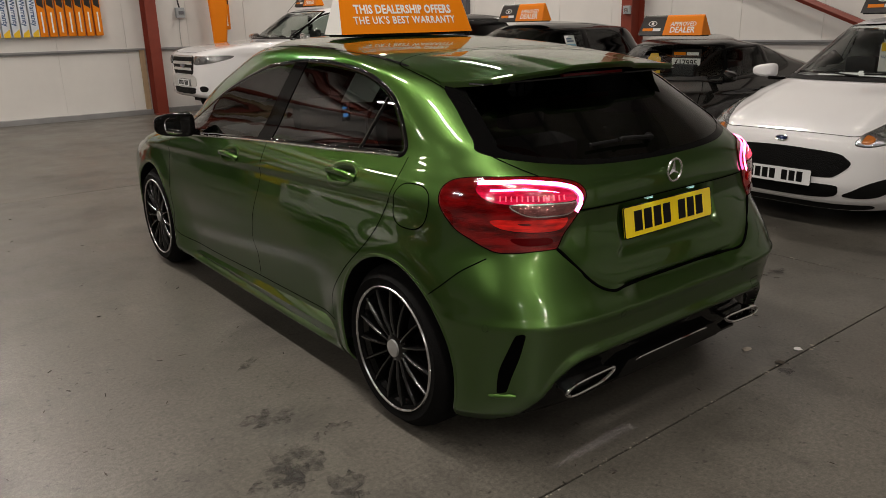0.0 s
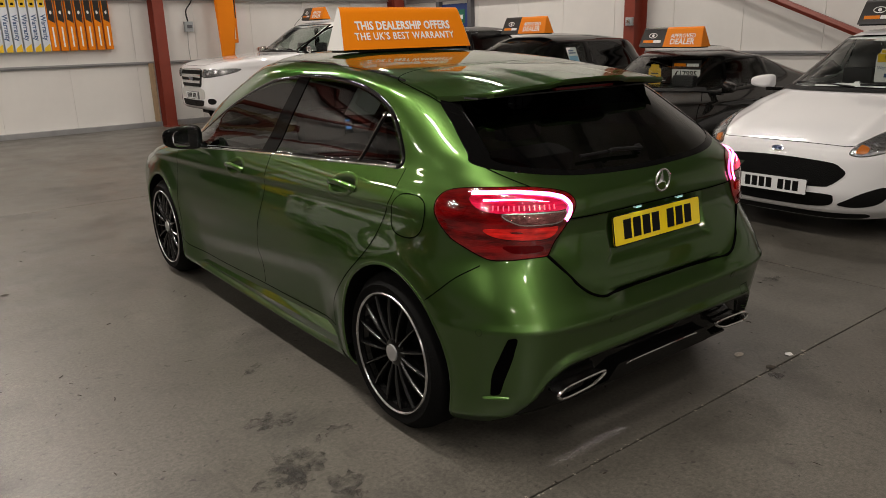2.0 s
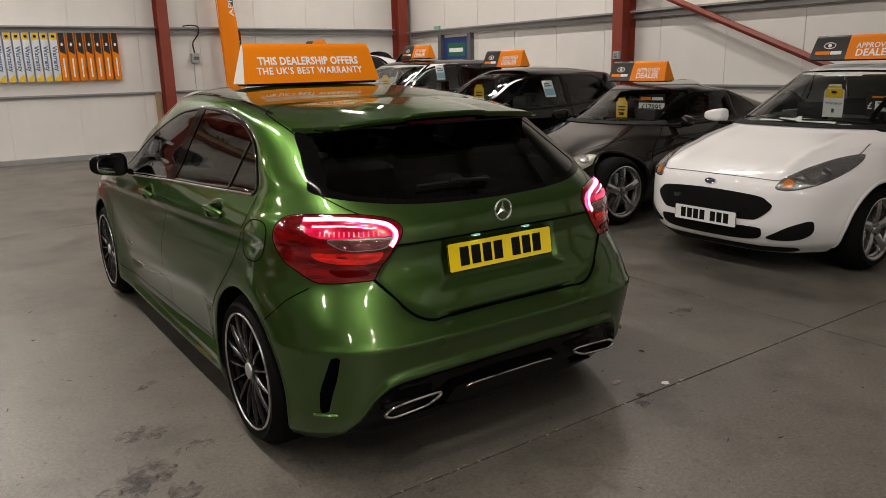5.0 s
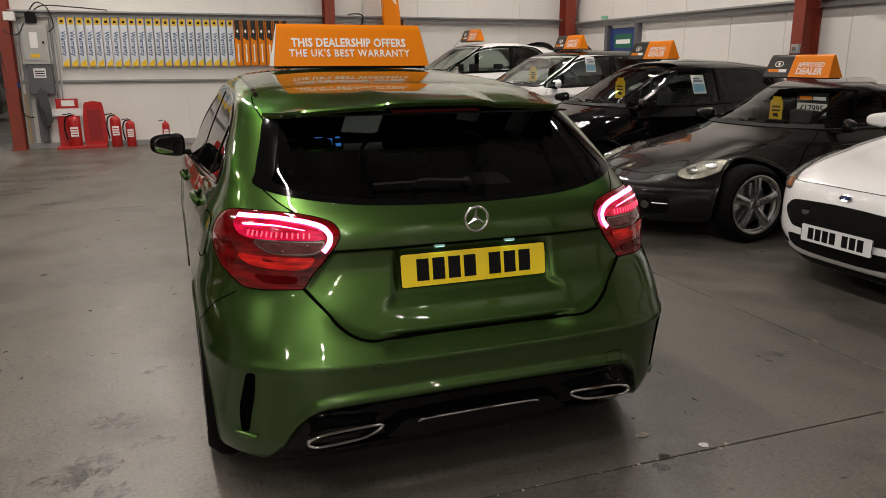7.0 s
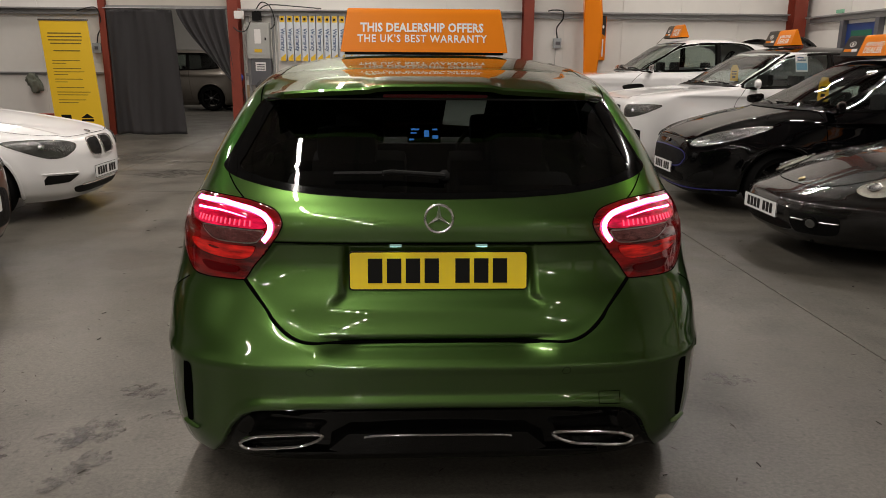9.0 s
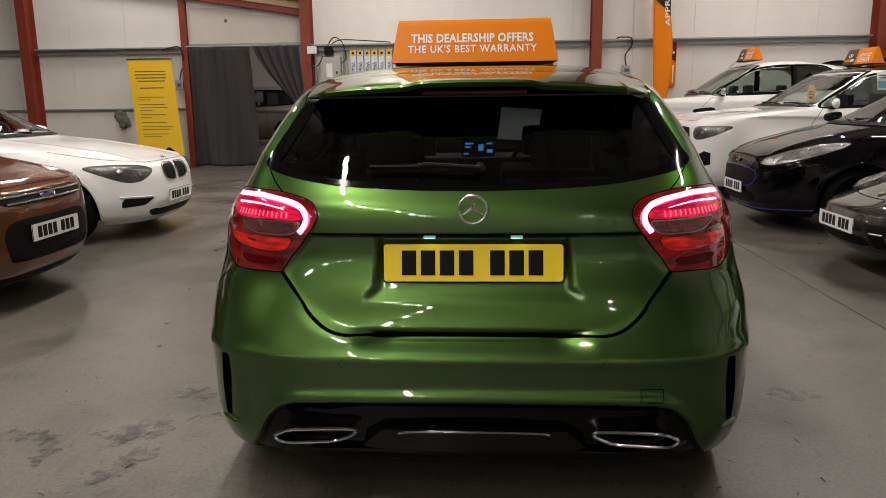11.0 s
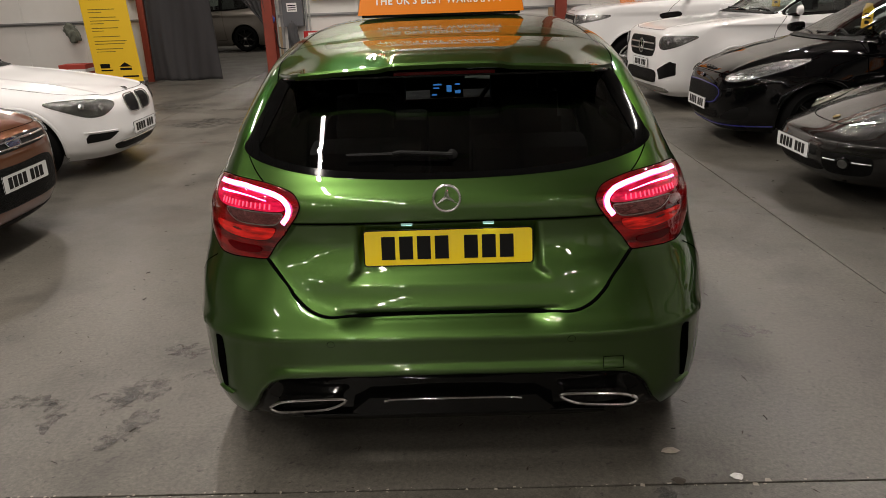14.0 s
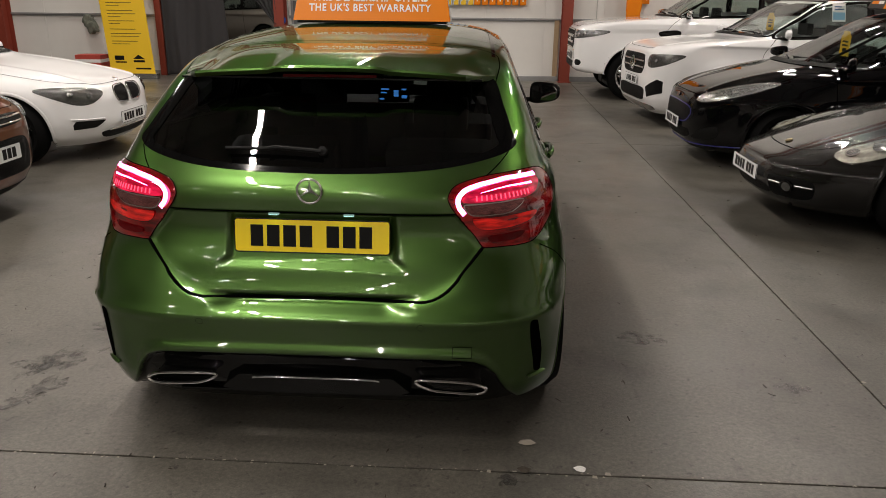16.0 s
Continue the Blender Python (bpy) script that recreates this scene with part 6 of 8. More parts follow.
scrap("paper_scrap", "torn scrap of white paper on the floor", 0.93, -0.03, 0.026, WHITE_PRINT, 1)
scrap("paper_scrap", "torn scrap of brown paper on the floor", 0.75, 0.12, 0.03, material("dirty_paper", (0.35, 0.31, 0.26), 0.8), 2)
scrap("dirt_clod", "dark clod of dirt beside the floor joint", 0.735, -0.05, 0.028, material("dirt", (0.05, 0.04, 0.03), 0.9), 3)
scrap("dirt_clod", "dark clod of dirt on the floor", -1.85, 3.55, 0.03, bpy.data.materials["dirt"], 4)
STAIN = material("oil_stain", (0.055, 0.051, 0.047), 0.36, spread=0.5, scale=18)
sn = STAIN.node_tree.nodes
st, sm = sn.new("ShaderNodeTexNoise"), sn.new("ShaderNodeMapRange")
st.inputs["Scale"].default_value, st.inputs["Detail"].default_value, st.inputs["Roughness"].default_value = 13.0, 9, 0.7
sm.inputs[1].default_value, sm.inputs[2].default_value, sm.inputs[3].default_value, sm.inputs[4].default_value = 0.44, 0.66, 0.0, 0.85
STAIN.node_tree.links.new(sn.new("ShaderNodeTexCoord").outputs["Object"], st.inputs["Vector"])
STAIN.node_tree.links.new(st.outputs[0], sm.inputs[0])
STAIN.node_tree.links.new(sm.outputs[0], sn["Principled BSDF"].inputs["Alpha"])


def stain(x, y, r, stretch, turn, seed):
    """A thin worn patch with a ragged outline."""
    rnd = random.Random(seed)
    r *= 1.5
    bm = bmesh.new()
    n = 40
    a0 = radians(turn)
    ph = [rnd.random() * 6.3 for _ in range(6)]
    vs = []
    for k in range(n):
        a = 2 * math.pi * k / n
        rr = r * (0.75 + 0.22 * math.sin(2 * a + ph[0]) + 0.16 * math.sin(5 * a + ph[1]) + 0.12 * math.sin(9 * a + ph[2]) + 0.08 * math.sin(14 * a + ph[3]))
        u, v = rr * math.cos(a) * stretch, rr * math.sin(a)
        vs.append(bm.verts.new((x + u * math.cos(a0) - v * math.sin(a0), y + u * math.sin(a0) + v * math.cos(a0), 0.001 + 0.0003 * (seed - 10))))
    mid_ = bm.verts.new((x, y, 0.001 + 0.0003 * (seed - 10)))
    for k in range(n):
        bm.faces.new((vs[k], vs[(k + 1) % n], mid_))
    ob = part("floor_stain", bm, STAIN, None, "dark worn stain on the concrete floor")
    return tagged(ob, category="stain", kind="structure")


for k, row in enumerate(((-1.234, 0.984, 0.06, 1.4, 20), (-1.32, 0.62, 0.10, 1.3, 60), (-1.05, 0.75, 0.03, 1.5, 0), (-1.6, 0.45, 0.05, 1.6, 100), (-1.1, 1.5, 0.025, 2, 30), (0.70, -0.09, 0.035, 1.5, 10),
                         (-1.75, 0.55, 0.06, 1.5, 10), (-1.35, 0.55, 0.05, 1.7, 70), (-1.25, 0.35, 0.07, 1.4, 60), (1.35, 1.05, 0.05, 2.2, 5), (-3.0, 7.5, 0.25, 2.2, 10), (-2.6, 8.6, 0.2, 2.6, 0), (-2.2, 6.6, 0.06, 2.5, 0),
                         (1.9, 0.6, 0.03, 2.0, 160), (-4.4, 9.0, 0.25, 2.5, 5))):
    stain(*row, 10 + k)


# chipped edges along the floor joints
chips = bmesh.new()
rnd = random.Random(8)
for k in range(260):
    if k % 3 == 0:
        x, y = 2.215 + rnd.uniform(-0.012, 0.012), rnd.uniform(-1.0, 7.0)
    else:
        x, y = rnd.uniform(-3.0, 4.0), -0.06 + rnd.uniform(-0.012, 0.012)
    s = rnd.uniform(0.002, 0.0055) * (2.2 if rnd.random() < 0.06 else 1)
    a = rnd.uniform(0, 6.3)
    vs = [chips.verts.new((x + s * math.cos(a + q_) * rnd.uniform(0.6, 1.6), y + s * math.sin(a + q_), 0.0015)) for q_ in (0, 1.5, 3.1, 4.6)]
    chips.faces.new(vs)
tagged(part("joint_chips", chips, material("pale_concrete_chip", (0.34, 0.31, 0.26), 0.9, spread=0.3, scale=30), None, "pale chipped concrete along the floor joints"), category="chips", kind="stuff")
grit = bmesh.new()
for k in range(260):
    x, y = rnd.uniform(-3.2, 3.2), rnd.uniform(-1.2, 4.5)
    s = rnd.uniform(0.003, 0.008)
    a = rnd.uniform(0, 6.3)
    long = rnd.uniform(1.0, 4.0)
    vs = [grit.verts.new((x + s * long * math.cos(a) * u_ - s * math.sin(a) * v_, y + s * long * math.sin(a) * u_ + s * math.cos(a) * v_, 0.001 + 0.002 * abs(v_))) for u_, v_ in ((1, 0), (0, 0.5), (-1, 0), (0, -0.5))]
    grit.faces.new(vs)
tagged(part("floor_grit", grit, bpy.data.materials["dirt"], None, "dark grit and splinters scattered on the floor"), category="grit", kind="stuff")


# ---- roof signs ----
def roof_sign(m, big, group="cars' roof signs"):
    """A folded A-board with a lettered face towards -y of the pose."""
    label = "orange roof sign lettered in white on the car's roof" if big else "black and orange roof sign lettered in white"
    ob = thing("roof_sign", label, "sign", m, group)
    w, h, t = 0.40, 0.215, 0.165
    prof = [(0.0, 0.012), (0.062, h - 0.03), (0.075, h - 0.008), (0.085, h), (0.095, h - 0.008), (0.103, h - 0.03), (t, 0.012)]

    def sheet(x0, x1, mat, name, lbl):
        bm = bmesh.new()
        def taper(x, z):
            return x * (1 - 0.085 * z / h)
        A = [bm.verts.new((taper(x0, z), y, z)) for y, z in prof]
        B = [bm.verts.new((taper(x1, z), y, z)) for y, z in prof]
        for k in range(len(prof) - 1):
            bm.faces.new((A[k], B[k], B[k + 1], A[k + 1]))
        bm.faces.new(A[::-1])
        bm.faces.new(B)
        bmesh.ops.recalc_face_normals(bm, faces=bm.faces)
        return part(name, bm, mat, ob, lbl, smooth=True)
    lean = -math.degrees(math.atan2(0.062, h - 0.042))
    on = pose(0, 0.0, 0.012, lean, 0, 0)
    if big:
        sheet(-w, w, ORANGE, "sheet", "orange printed sheet")
        words("lettering", "THIS DEALERSHIP OFFERS", 0.060, on @ pose(-0.01, -0.0015, 0.118), WHITE_INK, ob, "white capitals", 1.04, narrow=0.83, bold=0.0019)
        words("lettering", "THE UK'S BEST WARRANTY", 0.052, on @ pose(-0.01, -0.0015, 0.064), WHITE_INK, ob, "white capitals", 1.12, narrow=0.87, bold=0.0009)
        for sx in (-1, 1):
            bm = bmesh.new()
            A = [bm.verts.new((sx * (w + 0.0015) * (1 - 0.085 * z / h), y, z)) for y, z in prof]
            bm.faces.new(A if sx > 0 else A[::-1])
            part("end_panel", bm, WHITE_PRINT, ob, "white end panel")
    else:
        sheet(-w, -0.08, DKPRINT, "dark_sheet", "black printed sheet")
        sheet(-0.08, w, ORANGE, "sheet", "orange printed sheet")
        words("lettering", "APPROVED", 0.062, on @ pose(0.15, -0.0015, 0.118), WHITE_INK, ob, "white capitals", bold=0.0006)
        words("lettering", "DEALER", 0.086, on @ pose(0.15, -0.0015, 0.055), WHITE_INK, ob, "white capitals", bold=0.0016)
        ring = [(-0.235 + 0.05 * math.cos(a), -0.002, 0.125 + 0.026 * math.sin(a)) for a in np.linspace(0, 2 * math.pi, 25)[:-1]]
        bm = tube(ring, 0.004, 5, True)
        bmesh.ops.transform(bm, matrix=on, verts=bm.verts)
        part("mark", bm, WHITE_INK, ob)
        part("mark", lathe([(0.016, 0), (0.016, 0.002), (0.0001, 0.002)], 14, on @ pose(-0.235, -0.001, 0.125, 90, 0, 0)), WHITE_INK, ob)
        part("bar", box(-0.35, -0.0025, 0.045, -0.22, -0.0005, 0.075, m=on), ORANGE, ob)
        part("bar", box(-0.215, -0.0025, 0.045, -0.12, -0.0005, 0.075, m=on), WHITE_INK, ob)
    part("base", box(-w + 0.02, 0.01, 0.0, w - 0.02, t - 0.01, 0.012, 0.003), INK, ob)
    return ob


roof_sign(pose(-0.02, 1.63, 1.425), True)

# dark twigs and shavings swept over the floor
bits = bmesh.new()
rnd = random.Random(31)
for k in range(150):
    x, y = rnd.uniform(-4.2, 3.6), rnd.uniform(-1.5, 6.5)
    a, long_, wide_ = rnd.uniform(0, 3.2), rnd.uniform(0.008, 0.032), rnd.uniform(0.0012, 0.0028)
    bend = rnd.uniform(-0.4, 0.4)
    pts = [(x + long_ * (s - 0.5) * math.cos(a + bend * (s - 0.5)), y + long_ * (s - 0.5) * math.sin(a + bend * (s - 0.5)), 0.004) for s in (0, 0.35, 0.7, 1.0)]
    add_tube(bits, pts, wide_, 5)
tagged(part("floor_shavings", bits, material("dark_shaving", (0.035, 0.03, 0.024), 0.8, spread=0.4, scale=40), None, "dark twigs and shavings scattered over the concrete"), category="litter", kind="stuff")


# ---- parked cars ----
HEAD_LENS = tinted_glass("headlamp_lens", (0.97, 0.97, 0.97), 0.95)
HEAD_BOWL = material("headlamp_bowl", (0.55, 0.55, 0.55), 0.25, 0.6, spread=0.6, scale=26, bump=1.0, bscale=30)
HEAD_DARK = material("headlamp_dark_bowl", (0.13, 0.13, 0.125), 0.2, 0.6, spread=0.7, scale=26, bump=0.9, bscale=26)
MESH_BLACK = material("black_grille_mesh", (0.003, 0.003, 0.003), 0.55, spec=0.12, bump=0.8, bscale=160)
CLEAR_MARK = material("pale_marker", (0.55, 0.42, 0.30), 0.2, coat=0.8)
TWIST = dict(FIVE, spoke_in=0.055, spoke_out=0.085)
PALE_BLUE = material("pale_blue_print", (0.25, 0.45, 0.62), 0.5)
BADGE_BLUE = material("dark_blue_badge", (0.012, 0.022, 0.075), 0.15, 0.3, coat=0.8)
AMBER = material("amber_lens", (0.5, 0.16, 0.03), 0.15, coat=0.8)
BLUE_TRIM = material("blue_trim", (0.015, 0.015, 0.17), 0.3, coat=0.6)
AHEAD = (0, -1, 0)
SIDE = {-1: (1, 0, 0), 1: (-1, 0, 0)}


def door_mirror(car, sx, x, y, z, mat, lo=0.0):
    mi = new("door_mirror")
    mi.parent = car
    bm = bmesh.new()
    bmesh.ops.create_uvsphere(bm, u_segments=20, v_segments=14, radius=1.0)
    for v in bm.verts:
        a, b, c = v.co
        px, pz = math.copysign(abs(a) ** 0.6, a), math.copysign(abs(c) ** 0.6, c)
        v.co = (sx * (x + 0.092 * px), y + b * (0.07 if b > 0 else 0.02) + 0.04 * px, z + (0.056 - 0.014 * px) * pz)
    bmesh.ops.recalc_face_normals(bm, faces=bm.faces)
    part("mirror_shell", bm, mat, mi, smooth=True)
    part("mirror_foot", box((x - 0.2) * sx, y - 0.01, z - 0.075, (x - 0.05) * sx, y + 0.05, z - 0.045, 0.01), GLOSS_BLACK, mi, smooth=True)
    return mi


def card(sh, car, x, z, w, h, mat, lines, way=AHEAD, name="price_card", label="", text="", ink=None, lift=-0.012, pointed=False):
    """A printed card behind the glass, with bars or words."""
    a = sh.drape((x, 2.5, z), way, lift)
    r = sh.drape((x - 0.05 if way == AHEAD else x, 2.5, z), way, lift) if way == AHEAD else a
    u = sh.drape((x, 2.5, z + 0.05), way, lift)
    across = Vector((-1, 0, 0)) if way == AHEAD else Vector((0, 1, 0))
    if way == AHEAD:
        across = (r - a).normalized()
    up = (u - a).normalized()
    if way == AHEAD:
        a = sh.drape((x, 2.5, z + h / 2), way, -0.02) - Vector((0, 0, h / 2))
        across, up = Vector((-1, 0, 0)), Vector((0, 0, 1))
    out = across.cross(up).normalized()
    up = out.cross(across)
    m = Matrix.Identity(4)
    for k, col in enumerate((across, -out, up)):
        for q_ in range(3):
            m[q_][k] = col[q_]
    m.translation = a
    ob = new(name)
    ob.parent = car
    ob.matrix_local = m
    if label:
        tagged(ob, label)
    if mat == YEL_PRINT or pointed:
        ears = [(-0.5, -0.5), (0.5, -0.5), (0.5, 0.30), (0.36, 0.36), (0.30, 0.5), (-0.30, 0.5), (-0.36, 0.36), (-0.5, 0.30)]
        part("card", prism([(u_ * w, v_ * h) for u_, v_ in ears], 0.0, 0.003), mat, ob)
    else:
        part("card", box(-w / 2, 0, -h / 2, w / 2, 0.003, h / 2), mat, ob)
    for x0, z0, x1, z1, mt in lines:
        part("bar", box(x0 * w, -0.002, z0 * h, x1 * w, 0.0, z1 * h), mt, ob)
    if text:
        words("lettering", text, h * 0.62, pose(0, -0.001, 0), ink or INK, ob, bold=0.001)
    return ob


def parked_car(name, label, m, mat, s):
    """A parked car from its main sizes: skin, glass, lamps, grille, wheels."""
    car = thing(name, label, "car", m)
    L, H, nose = s["L"], s["H"], s["nose"]
    (cy, cz), (ty, tz), w = s["cowl"], s["screen"], s["W"] / 2
    b0 = L - s.get("lip", 0.12)
    front = [(0.16, L - 0.14), (0.24, L - 0.05), (0.38, L), (nose - 0.16, L - 0.01), (nose - 0.05, L - 0.37 * (L - b0)), (nose, b0), (nose + 0.3 * (cz - nose), b0 - s.get("hood", (0.2, 0.62))[0] * (b0 - cy)),
             (nose + 0.7 * (cz - nose), b0 - s.get("hood", (0.2, 0.62))[1] * (b0 - cy)), (cz, cy), (cz + 0.5 * (tz - cz), cy + 0.52 * (ty - cy)), (tz, ty), (tz + 0.6 * (H - tz), ty - 0.2), (H, ty - 0.7)]
    if "chin" in s:
        ch = s["chin"]
        front = [(0.16, L - 0.85), (ch - 0.05, L - 0.62), (ch, L - 0.07), (ch + 0.07, L)] + [p for p in front if p[0] > ch + 0.12]
    tail = s.get("tail", 0.5)
    rear = [(0.16, 0.15), (0.3, 0.05), (0.5, 0.0), (0.8, 0.05), (cz, 0.12), (cz + 0.5 * (tz - cz), 0.12 + 0.5 * (tail - 0.12)), (tz, tail), (tz + 0.6 * (H - tz), tail + 0.4), (H, ty - 0.9)]
    top = s.get("top", 0.25)
    width = [(0.16, w - 0.12), (0.25, w - 0.05), (0.45, w - 0.01), (0.65, w), (cz - 0.12, w - 0.03), (cz, w - 0.09), (cz + 0.5 * (tz - cz), w - 0.09 - 0.5 * (top - 0.09)), (tz, w - top), (tz + 0.35 * (H - tz), w - top - 0.07), (tz + 0.7 * (H - tz), w - top - 0.2), (H, 0.04)]
    shape = s.get("shape")
    r, fy = s["r"], L - s["over"]
    axles = (fy, fy - s["base"])

    def bulge(x, y, z):
        dx, dy = (shape(x, y, z) if shape else (0 * x, 0 * x))
        crease = s.get("crease", cz - 0.08) - 0.02 * (2.0 - y)
        side = ramp(0.4, 0.9, y) * (1 - ramp(L - 0.8, L - 0.3, y))
        dx = dx - side * 0.018 * ramp(0.0, 0.03, crease - z) * (1 - ramp(0.06, 0.3, crease - z))
        mid = ramp(axles[1] + r + 0.05, axles[1] + r + 0.3, y) * (1 - ramp(fy - r - 0.3, fy - r - 0.05, y))
        dx = dx - 0.05 * mid * (1 - ramp(0.26, 0.6, z))
        for a in axles:
            d = np.sqrt((y - a) ** 2 + (z - r) ** 2)
            dx = dx + 0.016 * np.exp(-(((d - r - 0.06) / 0.06) ** 2)) * ramp(w - 0.3, w - 0.1, x)
        # bonnet creases
        up = ramp(nose - 0.02, nose + 0.03, z) * (1 - ramp(cz - 0.03, cz, z))
        dy = dy + up * 0.05 * np.exp(-(((np.abs(x) - 0.56 * w) / 0.05) ** 2)) * s.get("ridge", 1.0)
        return dx, dy
    sh = Shell(rear, front, width, 0.6, s.get("lf", 0.9), 4.5, s.get("qf", 3.6), nh=s.get("nh", 120), nr=24, ns=80, nf=s.get("nf", 70), bulge=bulge)
    c = sh.centres
    ra = r + s.get("gap", 0.04)
    for y in axles:
        sh.kept &= ~(((c[:, 1] - y) ** 2 + (c[:, 2] - r - 0.005) ** 2 < ra ** 2) & (np.abs(c[:, 0]) > 0.45))
    # windscreen
    wb, wt = w - 0.22, w - top - 0.10
    half = [(0.0, cz + 0.035), (0.5 * wb, cz + 0.03), (wb, cz + 0.01), (wb - 0.01, cz + 0.10), (0.5 * (wb + wt) + 0.012, 0.5 * (cz + tz) + 0.03), (wt, tz - 0.015), (wt - 0.07, tz + 0.01), (0.0, tz + 0.02)]
    loop = smooth_line(np.array([(x, cy, z) for x, z in half + [(-x, z) for x, z in half[-2:0:-1]]]), 5, True)
    sh.kept &= ~sh.inside(loop, AHEAD, 0.04)
    g = sh.patch("windscreen", loop, AHEAD, CLEAR_GLASS, car, "clear windscreen", lift=0.0025)
    g.visible_shadow = False
    sh.ribbon("screen_edge", loop, AHEAD, 0.035, FRIT, car, closed=True, lift=0.004)
    sh.ribbon("scuttle", np.linspace((-wb + 0.02, cy, cz + 0.018), (wb - 0.02, cy, cz + 0.018), 30), AHEAD, 0.07, MATT_BLACK, car, "black scuttle panel", lift=0.006)
    for x0, x1 in ((0.50, -0.02), (-0.05, -0.52)):
        a, b = sh.drape((x0 * wb / 0.62, cy, cz + 0.05), AHEAD, 0.012), sh.drape((x1 * wb / 0.62, cy, cz + 0.035), AHEAD, 0.012)
        part("wiper", tube([a, (a + b) / 2 + Vector((0, 0.0, 0.006)), b], 0.008, 6), MATT_BLACK, car, smooth=True)
    # side glass
    ya, yb = cy - s.get("apillar", 0.22), s.get("dlo_end", 0.75)
    by = s.get("bpillar", 0.5 * (ya + yb))
    sill0, sill1 = cz + 0.0, cz + s.get("rise", 0.08)
    line = [(ya, sill0 + 0.02), (0.5 * (ya + ty) - 0.05, 0.5 * (cz + tz) + 0.01), (ty - 0.12, tz - 0.03), (0.5 * (ty + yb), tz + 0.005), (yb + 0.25, tz - 0.03), (yb, sill1 + 0.05), (yb + 0.06, sill1), (by, 0.5 * (sill0 + sill1) - 0.005), (ya - 0.2, sill0)]
    rear_mat = DARK_GLASS if s.get("privacy") else PALE_GLASS
    for sx in (-1, 1):
        loop = smooth_line(on_side(line, sx), 6, True)
        sh.kept &= ~sh.inside(loop, SIDE[sx], 0.03)
        ff = [p for p in line]
        fw = smooth_line(on_side([line[0], line[1], line[2], (by + 0.02, tz), (by + 0.02, 0.5 * (sill0 + sill1)), line[8]], sx), 6, True)
        rw = smooth_line(on_side([(by - 0.02, tz), line[3] if line[3][0] < by - 0.1 else (by - 0.15, tz), line[4], line[5], line[6], (by - 0.02, 0.5 * (sill0 + sill1))], sx), 6, True)
        for nm, lp, mt in (("front_side_window", fw, PALE_GLASS), ("rear_side_window", rw, rear_mat)):
            g = sh.patch(nm, lp, SIDE[sx], mt, car, "", lift=0.0025, rings=(1, 0.9, 0.6, 0.3))
            g.visible_shadow = False
        sh.ribbon("window_surround", loop, SIDE[sx], 0.04, GLOSS_BLACK, car, "gloss black surround", closed=True, lift=0.004, high=0.0012)
        sh.ribbon("door_pillar", np.linspace(on_side([(by, tz)], sx)[0], on_side([(by - 0.02, 0.5 * (sill0 + sill1))], sx)[0], 8), SIDE[sx], 0.09, GLOSS_BLACK, car, "gloss black pillar", lift=0.005, high=0.002)
        # door gap and handle
        fr = fy - r - 0.10
        for ln in ([(ya - 0.02, cz), (fr, cz - 0.25), (fr - 0.03, 0.36)], [(fr - 0.03, 0.34), (by - 0.10, 0.33)], [(by - 0.04, cz), (by - 0.06, cz - 0.3), (by - 0.12, 0.33)]):
            sh.ribbon("gap_or_shadow_line", smooth_line(on_side(ln, sx), 8), SIDE[sx], 0.006, SEAM, car, lift=0.002)
        hz = cz - 0.10
        at = sh.drape((w * sx, by + 0.12, hz), SIDE[sx], 0)
        part("door_handle", tube(smooth_line([(at.x, by + 0.02, hz), (at.x + sx * 0.03, by + 0.05, hz + 0.004), (at.x + sx * 0.034, by + 0.13, hz + 0.006), (at.x + sx * 0.03, by + 0.2, hz + 0.004), (at.x, by + 0.23, hz)], 4), 0.012, 8), s.get("handle", mat), car, smooth=True)
        mx, my, mz = s.get("mirror", (w + 0.02, ya - 0.12, cz + 0.05))
        door_mirror(car, sx, mx, my, mz, s.get("mirror_mat", mat))
        for y in axles:
            wheel(car, sx * (w - 0.115), y, r, r * s.get("rim", 0.72), 0.2, s["wheel"], sx)
            arc = [(y + (ra + 0.004) * math.cos(a), r + 0.005 + (ra + 0.004) * math.sin(a)) for a in np.linspace(radians(-18), radians(198), 49)]
            sh.ribbon("arch_lip", on_side(arc, sx), SIDE[sx], s.get("lipw", 0.034), s.get("arch_mat", mat), car, lift=0.0, high=0.007)
            bm = bmesh.new()
            rows = []
            for a in np.linspace(radians(-12), radians(192), 25):
                ex = min(w - 0.03, abs(sh.drape((w * sx, y + (ra + 0.01) * math.cos(a), max(0.17, r + (ra + 0.01) * math.sin(a))), SIDE[sx], 0).x) - 0.012)
                rows.append([bm.verts.new((sx * x, y + q_ * math.cos(a), r + q_ * math.sin(a))) for x, q_ in ((ex, ra + 0.01), (ex - 0.03, ra + 0.02), (w - 0.4, ra + 0.02), (w - 0.4, 0.05))])
            for p, q_ in zip(rows, rows[1:]):
                for k in range(3):
                    bm.faces.new((p[k], q_[k], q_[k + 1], p[k + 1]))
            part("wheel_arch_liner", bm, MATT_BLACK, car)
        # headlamps
        lamp = new("headlamp")
        lamp.parent = car
        way = (-sx * s.get("lampway", 0.55), -0.83, s.get("lampdown", 0.0))
        pts = smooth_line(np.array([(sx * x, L - d, z) for x, d, z in s["lamp"]]), 7, True)
        sh.patch("lamp_bowl", pts, way, HEAD_DARK if s.get("dark_lamp") else s.get("bowl", HEAD_BOWL), lamp, lift=0.003, dome=0.004, skirt=0.01)
        mid = pts.mean(0)
